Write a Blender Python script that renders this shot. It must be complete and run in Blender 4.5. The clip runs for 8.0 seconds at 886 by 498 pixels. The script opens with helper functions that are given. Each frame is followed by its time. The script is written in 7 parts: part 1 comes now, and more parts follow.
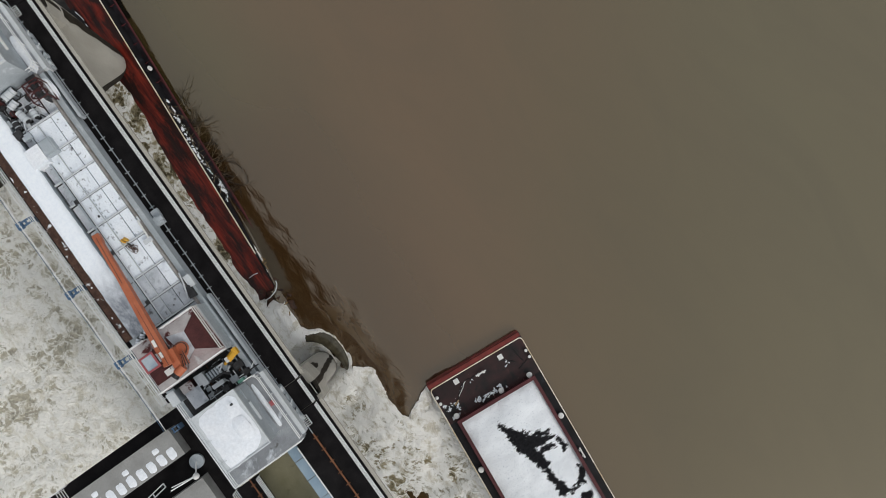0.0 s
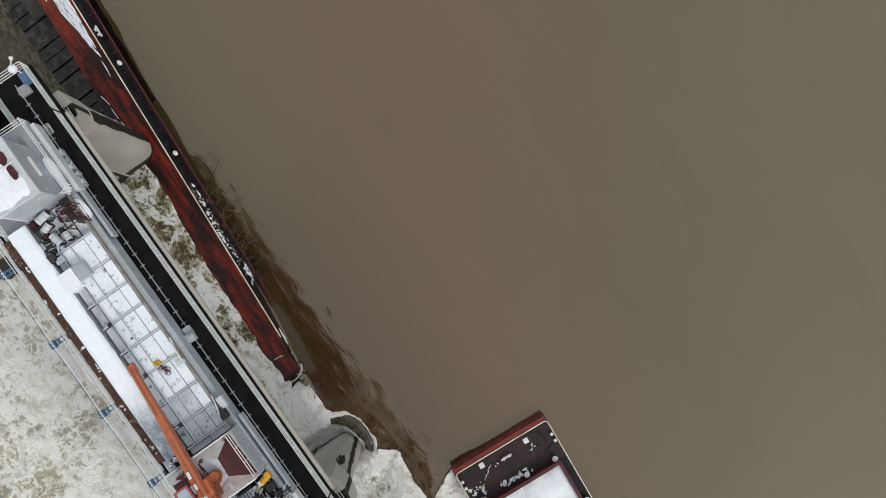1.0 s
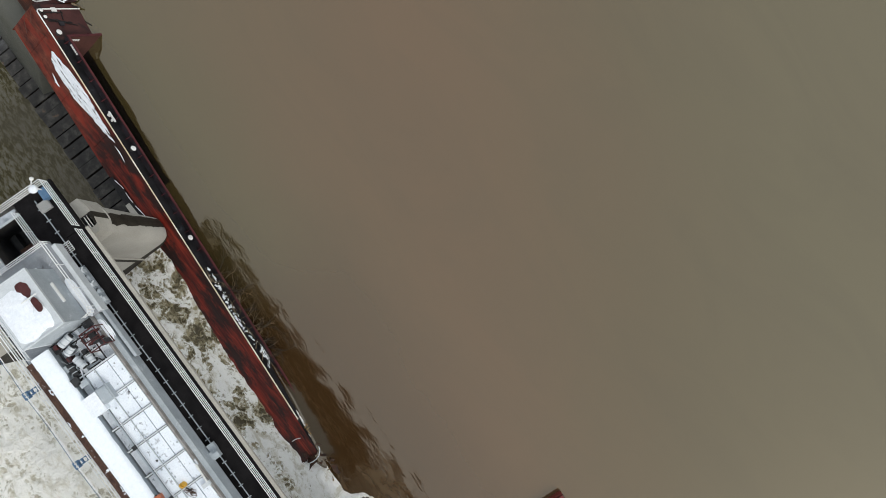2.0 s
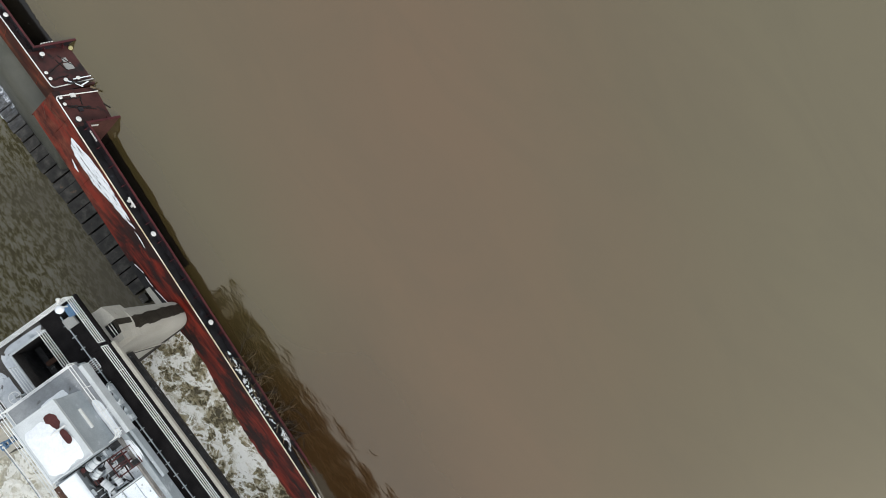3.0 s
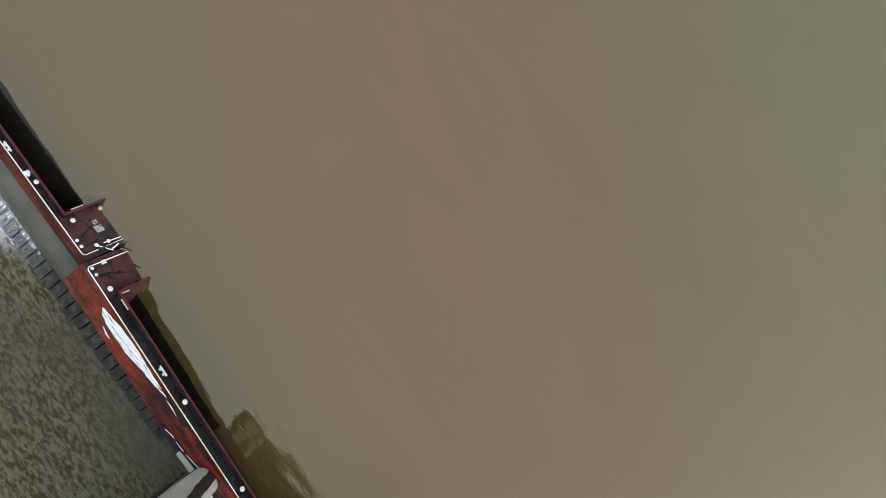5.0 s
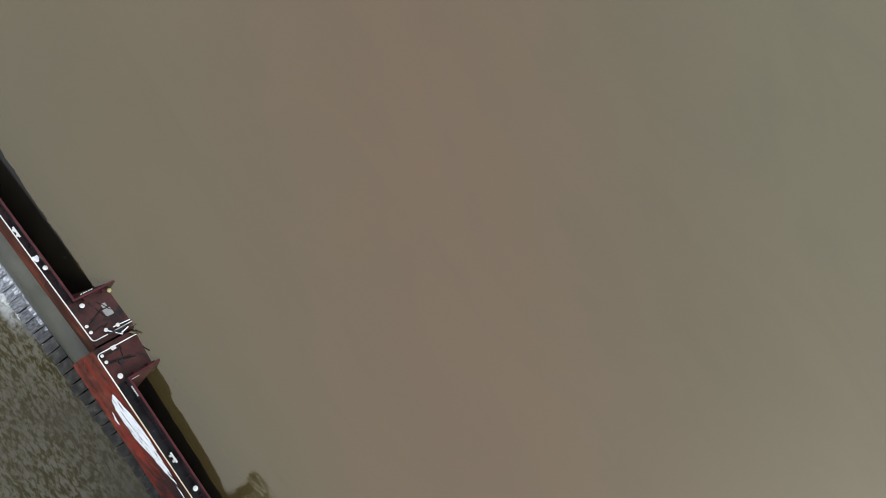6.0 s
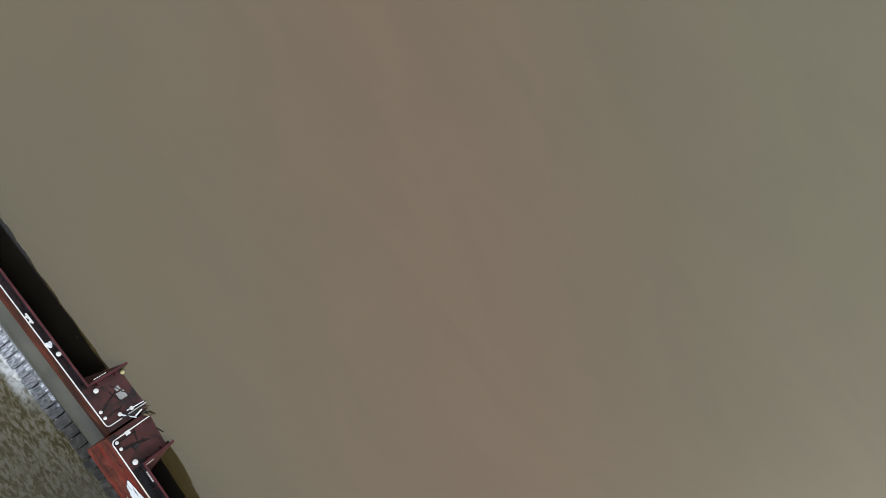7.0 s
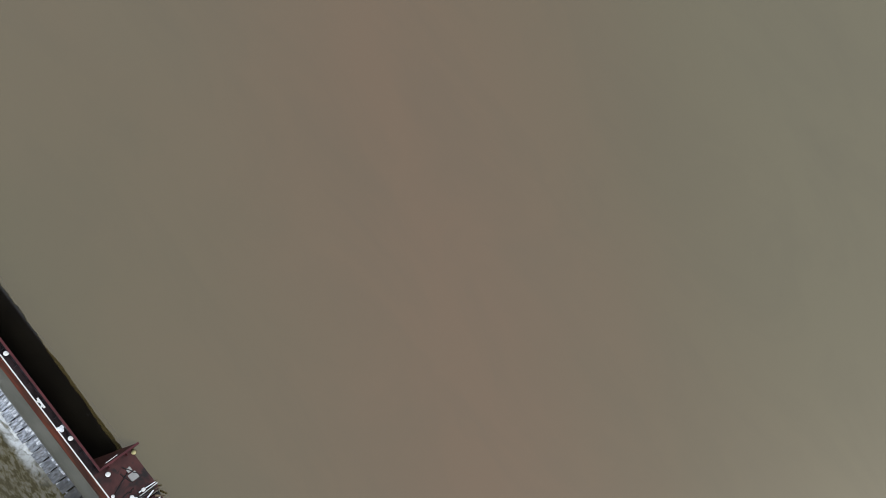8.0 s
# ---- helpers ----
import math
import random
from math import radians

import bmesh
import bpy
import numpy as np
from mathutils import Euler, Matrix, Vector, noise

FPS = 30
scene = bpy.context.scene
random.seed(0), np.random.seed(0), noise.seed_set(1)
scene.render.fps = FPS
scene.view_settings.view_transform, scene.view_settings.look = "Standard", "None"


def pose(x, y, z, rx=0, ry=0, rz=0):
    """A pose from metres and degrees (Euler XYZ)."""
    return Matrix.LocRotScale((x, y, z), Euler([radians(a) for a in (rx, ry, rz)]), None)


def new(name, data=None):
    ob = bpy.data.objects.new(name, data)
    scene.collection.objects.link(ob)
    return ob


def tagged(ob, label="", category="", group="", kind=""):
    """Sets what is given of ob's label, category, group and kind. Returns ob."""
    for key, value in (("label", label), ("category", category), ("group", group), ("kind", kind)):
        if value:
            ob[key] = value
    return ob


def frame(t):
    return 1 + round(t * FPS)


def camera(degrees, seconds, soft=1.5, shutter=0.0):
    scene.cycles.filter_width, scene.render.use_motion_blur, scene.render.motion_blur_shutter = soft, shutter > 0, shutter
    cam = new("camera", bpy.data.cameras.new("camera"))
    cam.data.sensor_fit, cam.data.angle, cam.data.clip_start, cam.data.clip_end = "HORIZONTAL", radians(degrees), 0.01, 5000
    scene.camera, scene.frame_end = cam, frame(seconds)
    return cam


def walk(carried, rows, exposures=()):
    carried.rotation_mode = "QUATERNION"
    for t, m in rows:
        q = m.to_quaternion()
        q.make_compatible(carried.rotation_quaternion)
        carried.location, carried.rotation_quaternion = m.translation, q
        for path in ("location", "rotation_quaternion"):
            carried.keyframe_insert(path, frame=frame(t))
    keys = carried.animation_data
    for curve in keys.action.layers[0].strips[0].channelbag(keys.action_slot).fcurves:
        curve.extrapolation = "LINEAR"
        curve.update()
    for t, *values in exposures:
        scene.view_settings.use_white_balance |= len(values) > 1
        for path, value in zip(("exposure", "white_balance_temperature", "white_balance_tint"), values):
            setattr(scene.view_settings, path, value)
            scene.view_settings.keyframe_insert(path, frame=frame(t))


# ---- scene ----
cam = camera(67.0, 8.0, 0.85)
PATH = [
    (0.0, 10.792, 1.182, 68.067, 2.146, -2.939, -35.458),
    (0.5, 12.657, 5.101, 68.124, 2.071, -2.376, -35.479),
    (1.0, 14.406, 9.103, 68.039, 1.933, -2.199, -35.484),
    (1.5, 16.104, 12.977, 68.130, 1.885, -3.427, -35.111),
    (1.7, 16.733, 14.586, 68.068, 1.850, -3.003, -35.470),
    (2.8, 20.496, 23.054, 67.856, 1.688, -1.990, -36.506),
    (3.0, 21.213, 24.613, 67.793, 1.654, -2.064, -36.344),
    (3.5, 23.022, 28.499, 67.693, 1.508, -1.771, -36.212),
    (4.0, 24.758, 32.331, 67.701, 1.473, -1.282, -36.248),
    (4.5, 26.399, 36.066, 67.788, 1.474, -2.200, -36.019),
    (5.8, 30.696, 45.646, 67.800, 1.669, -2.397, -36.639),
    (6.0, 31.373, 47.087, 67.814, 1.732, -2.766, -36.373),
    (6.5, 33.092, 50.634, 67.874, 1.671, -3.133, -36.609),
    (7.0, 34.889, 54.128, 67.915, 1.741, -2.842, -36.984),
    (7.5, 36.774, 57.574, 67.982, 1.780, -2.941, -37.018),
    (8.0, 38.699, 61.001, 68.051, 1.752, -2.843, -37.218),
]
EXPOSURES = [(0.0, -0.05, 6550, 9), (1.0, 0.17, 6500, 9), (1.7, 0.31, 6450, 8), (3.0, 0.51, 6400, 7), (4.5, 0.63, 6300, 7), (6.5, 0.58, 6150, 8), (8.0, 0.56, 6100, 8)]
walk(cam, [(t, pose(x, y, z, a, b, c)) for t, x, y, z, a, b, c in PATH], EXPOSURES)

# ---------------------------------------------------------------- light
world = bpy.data.worlds.new("overcast_winter_sky")
scene.world = world
world.use_nodes = True
SUN_EL, SUN_ROT = 38.0, 171.0
wn = world.node_tree
sky = wn.nodes.new("ShaderNodeTexSky")
sky.sky_type, sky.sun_disc = "NISHITA", False
sky.sun_elevation, sky.sun_rotation = radians(SUN_EL), radians(SUN_ROT)
sky.dust_density, sky.air_density = 4.0, 1.0
pale = wn.nodes.new("ShaderNodeHueSaturation")
pale.inputs["Saturation"].default_value = 0.55
wn.links.new(sky.outputs[0], pale.inputs["Color"])
veil = wn.nodes.new("ShaderNodeMix")
veil.data_type = "RGBA"
veil.inputs[0].default_value = 0.82
wn.links.new(pale.outputs[0], veil.inputs[6])
veil.inputs[7].default_value = (4.25, 4.4, 4.6, 1)  # even cloud cover
wn.links.new(veil.outputs[2], wn.nodes["Background"].inputs[0])
wn.nodes["Background"].inputs[1].default_value = 0.15
sun = new("sun", bpy.data.lights.new("sun", "SUN"))
sun.data.energy, sun.data.angle, sun.data.color = 1.15, radians(20), (1.0, 0.97, 0.93)
sun.matrix_world = pose(0, 0, 90, 90 - SUN_EL, 0, 180 - SUN_ROT)


# ---------------------------------------------------------------- materials
def nodes_of(name):
    m = bpy.data.materials.new(name)
    m.use_nodes = True
    return m, m.node_tree.nodes, m.node_tree.links, m.node_tree.nodes["Principled BSDF"]


def noise_node(n, l, scale, detail=6, rough=0.6, stretch=(1, 1, 1), turn=0.0, warp=0.0):
    geo = n.new("ShaderNodeNewGeometry")
    mp = n.new("ShaderNodeMapping")
    mp.inputs["Scale"].default_value = stretch
    mp.inputs["Rotation"].default_value = (0, 0, turn)
    l.new(geo.outputs["Position"], mp.inputs[0])
    t = n.new("ShaderNodeTexNoise")
    t.inputs["Scale"].default_value = scale
    t.inputs["Detail"].default_value = detail
    t.inputs["Roughness"].default_value = rough
    t.inputs["Distortion"].default_value = warp
    l.new(mp.outputs[0], t.inputs["Vector"])
    return t.outputs["Fac"]


def ramp(n, l, fac, stops):
    r = n.new("ShaderNodeValToRGB")
    e = r.color_ramp.elements
    while len(e) < len(stops):
        e.new(0.5)
    for el, (p, c) in zip(e, stops):
        el.position = p
        el.color = (*c, 1) if len(c) == 3 else c
    l.new(fac, r.inputs[0])
    return r.outputs[0]


def mixc(n, l, fac, a, b):
    x = n.new("ShaderNodeMix")
    x.data_type = "RGBA"
    for sock, v in ((x.inputs[0], fac), (x.inputs[6], a), (x.inputs[7], b)):
        if isinstance(v, bpy.types.NodeSocket):
            l.new(v, sock)
        elif isinstance(v, tuple):
            sock.default_value = (*v, 1)
        else:
            sock.default_value = v
    return x.outputs[2]


def bumped(n, l, bsdf, height, strength, dist):
    b = n.new("ShaderNodeBump")
    b.inputs["Strength"].default_value = strength
    b.inputs["Distance"].default_value = dist
    l.new(height, b.inputs["Height"])
    l.new(b.outputs[0], bsdf.inputs["Normal"])


def grey(v):
    return (v, v, v)


def surface(name, a, b, scale=1.5, rough=0.7, metal=0.0, spot=None, bump=0.02, stretch=(1, 1, 1), turn=0.0, fine=14.0, gloss=0.28):
    """Two tones at a coarse scale, grain at a fine one; spot = (colour, scale, threshold, softness) for stains."""
    m, n, l, bs = nodes_of(name)
    coarse = noise_node(n, l, scale, 5, 0.6, stretch, turn)
    col = ramp(n, l, coarse, [(0.35, a), (0.65, b)])
    grain = noise_node(n, l, fine, 4, 0.65)
    col = mixc(n, l, ramp(n, l, grain, [(0.3, grey(0.0)), (0.75, grey(0.45))]), col, tuple(v * 0.62 for v in a))
    if spot:
        for c, sc, th, soft in (spot if isinstance(spot, list) else [spot]):
            f = noise_node(n, l, sc, 6, 0.65, stretch, turn, 0.4)
            col = mixc(n, l, ramp(n, l, f, [(th, grey(0)), (th + soft, grey(1))]), col, c)
    l.new(col, bs.inputs["Base Color"])
    bs.inputs["Metallic"].default_value = metal
    bs.inputs["Specular IOR Level"].default_value = gloss
    l.new(ramp(n, l, grain, [(0.3, grey(max(rough - 0.12, 0.05))), (0.7, grey(min(rough + 0.12, 1)))]), bs.inputs["Roughness"])
    if bump:
        bumped(n, l, bs, grain, 0.5, bump)
    return m


BARGE_TURN = radians(-4.6)
SNOW = surface("snow", (0.84, 0.88, 0.93), (0.90, 0.92, 0.95), 0.9, 0.85, bump=0.03, fine=5.0)
SNOW_THIN = surface("thin_patchy_snow", (0.80, 0.85, 0.91), (0.90, 0.94, 0.98), 0.7, 0.8, spot=[((0.54, 0.58, 0.64), 0.55, 0.56, 0.16), ((0.24, 0.25, 0.27), 1.7, 0.59, 0.09), ((0.10, 0.095, 0.09), 4.5, 0.645, 0.05)], bump=0.015)
GREY_PAINT = surface("grey_painted_steel", (0.36, 0.40, 0.43), (0.46, 0.50, 0.53), 0.8, 0.55, spot=[((0.62, 0.65, 0.68), 0.9, 0.60, 0.12), ((0.17, 0.14, 0.12), 3.0, 0.70, 0.08)], bump=0.006)
PALE_PAINT = surface("pale_grey_painted_steel", (0.55, 0.58, 0.60), (0.66, 0.69, 0.71), 0.8, 0.5, spot=((0.34, 0.33, 0.32), 2.0, 0.66, 0.1), bump=0.006)
RAIL_PAINT = surface("galvanised_rail", (0.84, 0.85, 0.85), (0.90, 0.91, 0.91), 2.0, 0.45, 0.0, bump=0.0)
SNOW_DIRTY = surface("dirty_scraped_snow", (0.46, 0.49, 0.53), (0.66, 0.69, 0.73), 0.9, 0.75, spot=[((0.30, 0.33, 0.36), 0.8, 0.55, 0.12), ((0.13, 0.13, 0.135), 2.0, 0.61, 0.08), ((0.20, 0.12, 0.08), 3.0, 0.70, 0.05)], bump=0.012)
PINK_PLATE = surface("faded_pinkish_deck_paint", (0.34, 0.27, 0.27), (0.44, 0.38, 0.37), 1.0, 0.65, spot=[((0.12, 0.035, 0.03), 1.6, 0.66, 0.05), ((0.56, 0.56, 0.56), 0.8, 0.60, 0.1)], bump=0.005)
ASPHALT = surface("black_wet_deck", (0.007, 0.0065, 0.007), (0.017, 0.0155, 0.016), 0.8, 0.7, bump=0.012, gloss=0.06)
BLACK_STEEL = surface("black_machinery_steel", (0.018, 0.018, 0.019), (0.05, 0.05, 0.052), 2.0, 0.6, spot=((0.30, 0.32, 0.34), 1.6, 0.64, 0.08), bump=0.006)
CONCRETE = surface("weathered_pale_concrete", (0.43, 0.41, 0.36), (0.52, 0.50, 0.45), 0.5, 0.88, spot=[((0.24, 0.22, 0.19), 0.8, 0.66, 0.12), ((0.33, 0.25, 0.17), 1.8, 0.70, 0.1)], bump=0.02)
# darker copy of CONCRETE: shade on the pier sides put into its colour
CONCRETE_SHAFT = surface("shaded_grey_concrete", (0.38, 0.365, 0.325), (0.47, 0.455, 0.41), 0.5, 0.85, spot=[((0.20, 0.185, 0.16), 0.7, 0.64, 0.14), ((0.52, 0.50, 0.46), 0.9, 0.64, 0.12)], bump=0.02, stretch=(1, 1, 0.3))
CONCRETE_GREY = surface("grey_concrete_slab", (0.27, 0.27, 0.26), (0.36, 0.36, 0.35), 0.6, 0.88, spot=((0.15, 0.15, 0.15), 1.2, 0.66, 0.12), bump=0.02)
PLATFORM_GRIME = surface("grimy_dark_platform", (0.055, 0.050, 0.047), (0.10, 0.093, 0.088), 0.6, 0.75, spot=[((0.12, 0.115, 0.11), 0.9, 0.58, 0.10), ((0.012, 0.011, 0.011), 0.7, 0.62, 0.08), ((0.30, 0.31, 0.33), 2.2, 0.67, 0.05)], bump=0.012, gloss=0.1)
CONCRETE_WET = surface("dark_wet_algae_concrete", (0.022, 0.019, 0.015), (0.048, 0.042, 0.034), 0.8, 0.6, bump=0.02, gloss=0.15)
WEIR_STONE = surface("dark_weir_stone", (0.048, 0.044, 0.038), (0.082, 0.076, 0.066), 0.9, 0.6, spot=[((0.17, 0.155, 0.135), 1.7, 0.58, 0.10), ((0.20, 0.12, 0.07), 1.3, 0.67, 0.06), ((0.020, 0.018, 0.016), 0.9, 0.60, 0.1)], bump=0.03)
RUST_BROWN = surface("rusted_brown_steel", (0.055, 0.028, 0.02), (0.12, 0.065, 0.045), 2.0, 0.8, spot=((0.62, 0.64, 0.67), 1.7, 0.63, 0.05), bump=0.01)
EDGE_ANGLE = surface("weathered_edge_angle", (0.20, 0.18, 0.165), (0.36, 0.345, 0.33), 1.4, 0.7, spot=[((0.11, 0.055, 0.035), 1.5, 0.60, 0.08), ((0.66, 0.69, 0.73), 1.1, 0.62, 0.08)], bump=0.006)
RAIL_RUST = surface("orange_rail_rust", (0.15, 0.062, 0.030), (0.26, 0.115, 0.055), 1.5, 0.8, bump=0.01)
MAROON = surface("maroon_deck_paint", (0.055, 0.014, 0.014), (0.10, 0.028, 0.026), 1.2, 0.55, spot=((0.30, 0.28, 0.28), 1.4, 0.72, 0.05), bump=0.004)
MAROON_SNOW = surface("maroon_deck_thin_snow", (0.44, 0.40, 0.40), (0.56, 0.54, 0.53), 0.9, 0.7, spot=[((0.10, 0.028, 0.026), 0.75, 0.53, 0.05), ((0.52, 0.55, 0.55), 0.9, 0.62, 0.12)], bump=0.006)
ORANGE = surface("orange_crane_paint", (0.40, 0.115, 0.055), (0.50, 0.16, 0.08), 1.2, 0.42, spot=[((0.20, 0.05, 0.025), 2.4, 0.66, 0.08), ((0.62, 0.36, 0.26), 1.1, 0.64, 0.1)], bump=0.003)
YELLOW = surface("yellow_machine_paint", (0.62, 0.33, 0.03), (0.70, 0.40, 0.05), 2.0, 0.45, bump=0.003)
BLUE = surface("blue_painted_steel", (0.07, 0.14, 0.25), (0.13, 0.22, 0.34), 2.0, 0.5, bump=0.003)
BLUE_PLATE = surface("pale_blue_plate", (0.26, 0.36, 0.45), (0.34, 0.44, 0.52), 1.0, 0.5, bump=0.003)
TEAL = surface("green_tarp", (0.10, 0.26, 0.21), (0.16, 0.34, 0.27), 3.0, 0.6, bump=0.01)
WHITE_PAINT = surface("white_paint", (0.72, 0.72, 0.70), (0.80, 0.80, 0.78), 2.0, 0.45, bump=0.0)
WOOD = surface("wet_driftwood", (0.035, 0.026, 0.017), (0.22, 0.165, 0.105), 1.5, 0.8, bump=0.01)
WOOD_DARK = surface("black_wet_driftwood", (0.010, 0.008, 0.007), (0.035, 0.027, 0.020), 3.0, 0.7, bump=0.01)
COLD_GLASS = surface("dusty_window_glass", (0.30, 0.36, 0.42), (0.50, 0.56, 0.60), 1.5, 0.15, bump=0.0)


LEDGE_GRIME = surface("grimy_grey_steel_ledge", (0.24, 0.25, 0.265), (0.38, 0.40, 0.42), 0.9, 0.6, spot=[((0.72, 0.76, 0.81), 0.8, 0.60, 0.12), ((0.10, 0.095, 0.09), 1.7, 0.63, 0.10), ((0.17, 0.11, 0.08), 3.0, 0.68, 0.06)], bump=0.006)
WEIR_FACE = surface("wet_grey_green_weir_face", (0.085, 0.085, 0.068), (0.125, 0.122, 0.10), 0.35, 0.4, spot=((0.17, 0.165, 0.14), 0.5, 0.62, 0.15), bump=0.01)


def hull_paint(name, turn, mid=(0.092, 0.013, 0.009), high=(0.215, 0.030, 0.017), wet=0.93, rusty=True):
    """Red lead hull paint, streaked along the barge, with wet black patches and scuffs of bright rust."""
    m, n, l, bs = nodes_of(name)
    st = (1.0, 0.09, 1.0)
    base = ramp(n, l, noise_node(n, l, 2.6, 7, 0.6, st, turn), [(0.34, (0.040, 0.008, 0.006)), (0.50, mid), (0.66, high)])
    if rusty:
        bare = box_mask(n, l, -20, 20, 47.0, 80.0, 9.0, 0, 0, 0, 6.0, 0.4)
        soaked = box_mask(n, l, -20, 20, -30.0, 8.2, 3.0, 0, 0, 0, 3.0, 0.5)
        base = mixc(n, l, soaked, base, ramp(n, l, noise_node(n, l, 0.8, 6, 0.66, (1, 0.7, 1)), [(0.45, (0.014, 0.009, 0.007)), (0.58, (0.040, 0.018, 0.010)), (0.68, (0.13, 0.062, 0.028))]))
        base = mixc(n, l, bare, base, ramp(n, l, noise_node(n, l, 1.6, 8, 0.72, (1.0, 0.42, 1.0), turn), [(0.36, (0.050, 0.012, 0.009)), (0.50, (0.115, 0.028, 0.017)), (0.66, (0.19, 0.055, 0.032))]))
    glow = noise_node(n, l, 0.9, 7, 0.66, (1, 0.20, 1), turn, 0.2)
    base = mixc(n, l, ramp(n, l, glow, [(0.50, grey(0)), (0.64, grey(0.55 if rusty else 0.3))]), base, (0.25, 0.026, 0.014))
    f = noise_node(n, l, 0.55, 8, 0.68, (1, 0.35, 1), turn, 0.25)
    soak = ramp(n, l, f, [(0.47, grey(0)), (0.56, grey(wet))])
    if rusty:
        dry = n.new("ShaderNodeMath")
        dry.operation = "MULTIPLY_ADD"
        l.new(bare, dry.inputs[0])
        dry.inputs[1].default_value, dry.inputs[2].default_value = -0.8, 1.0
        soak_dry = n.new("ShaderNodeMath")
        soak_dry.operation = "MULTIPLY"
        l.new(soak, soak_dry.inputs[0])
        l.new(dry.outputs[0], soak_dry.inputs[1])
        soak = soak_dry.outputs[0]
    base = mixc(n, l, soak, base, (0.012, 0.006, 0.005))
    g = noise_node(n, l, 4.6, 7, 0.72, (1, 0.14, 1), turn, 0.2)
    base = mixc(n, l, ramp(n, l, g, [(0.63, grey(0)), (0.71, grey(0.4))]), base, (0.30, 0.10, 0.055))
    k = noise_node(n, l, 8.0, 5, 0.7, (1, 0.05, 1), turn)
    base = mixc(n, l, ramp(n, l, k, [(0.58, grey(0)), (0.70, grey(0.6))]), base, (0.035, 0.012, 0.010))
    l.new(base, bs.inputs["Base Color"])
    l.new(ramp(n, l, f, [(0.4, grey(0.62)), (0.7, grey(0.35))]), bs.inputs["Roughness"])
    bs.inputs["Specular IOR Level"].default_value = 0.15
    bumped(n, l, bs, k, 0.35, 0.02)
    return m


DECK_MAROON = surface("worn_maroon_barge_deck", (0.048, 0.016, 0.015), (0.085, 0.029, 0.026), 0.7, 0.5, spot=[((0.013, 0.010, 0.010), 0.45, 0.52, 0.1), ((0.014, 0.012, 0.012), 1.6, 0.58, 0.08), ((0.15, 0.062, 0.04), 2.6, 0.69, 0.08)], bump=0.006)
DECK_DARK = surface("wet_black_maroon_deck", (0.014, 0.010, 0.010), (0.055, 0.019, 0.019), 0.45, 0.45, spot=[((0.010, 0.009, 0.009), 0.5, 0.54, 0.08), ((0.09, 0.034, 0.032), 0.6, 0.62, 0.1), ((0.14, 0.10, 0.085), 5.0, 0.68, 0.05)], bump=0.006)
COAMING_DARK = surface("wet_dark_coaming_steel", (0.010, 0.009, 0.010), (0.034, 0.031, 0.038), 0.7, 0.4, spot=((0.085, 0.022, 0.022), 0.8, 0.60, 0.1), bump=0.004, gloss=0.25)
DECK_DULL = surface("dull_maroon_side_deck", (0.014, 0.010, 0.011), (0.040, 0.027, 0.029), 0.8, 0.5, spot=((0.055, 0.055, 0.062), 0.5, 0.62, 0.12), bump=0.006, gloss=0.1)
DECK_BLACK = surface("wet_black_side_deck", (0.008, 0.0075, 0.008), (0.022, 0.021, 0.024), 0.8, 0.45, spot=((0.045, 0.05, 0.062), 0.5, 0.62, 0.12), bump=0.006, gloss=0.15)
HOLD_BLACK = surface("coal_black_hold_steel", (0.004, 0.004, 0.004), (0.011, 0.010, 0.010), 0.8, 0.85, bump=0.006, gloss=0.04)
HOLD_BROWN = surface("brown_red_hold_paint", (0.045, 0.017, 0.014), (0.085, 0.032, 0.026), 0.9, 0.6, spot=((0.020, 0.013, 0.012), 1.4, 0.60, 0.1), bump=0.006)
HEADLOG_RED = surface("bright_red_headlog_paint", (0.12, 0.019, 0.016), (0.22, 0.036, 0.028), 1.2, 0.5, spot=((0.035, 0.010, 0.009), 1.8, 0.60, 0.1), bump=0.01)
COAMING_RED = surface("red_coaming_paint", (0.062, 0.014, 0.017), (0.105, 0.026, 0.029), 0.9, 0.5, spot=((0.045, 0.016, 0.015), 2.0, 0.62, 0.1), bump=0.004)


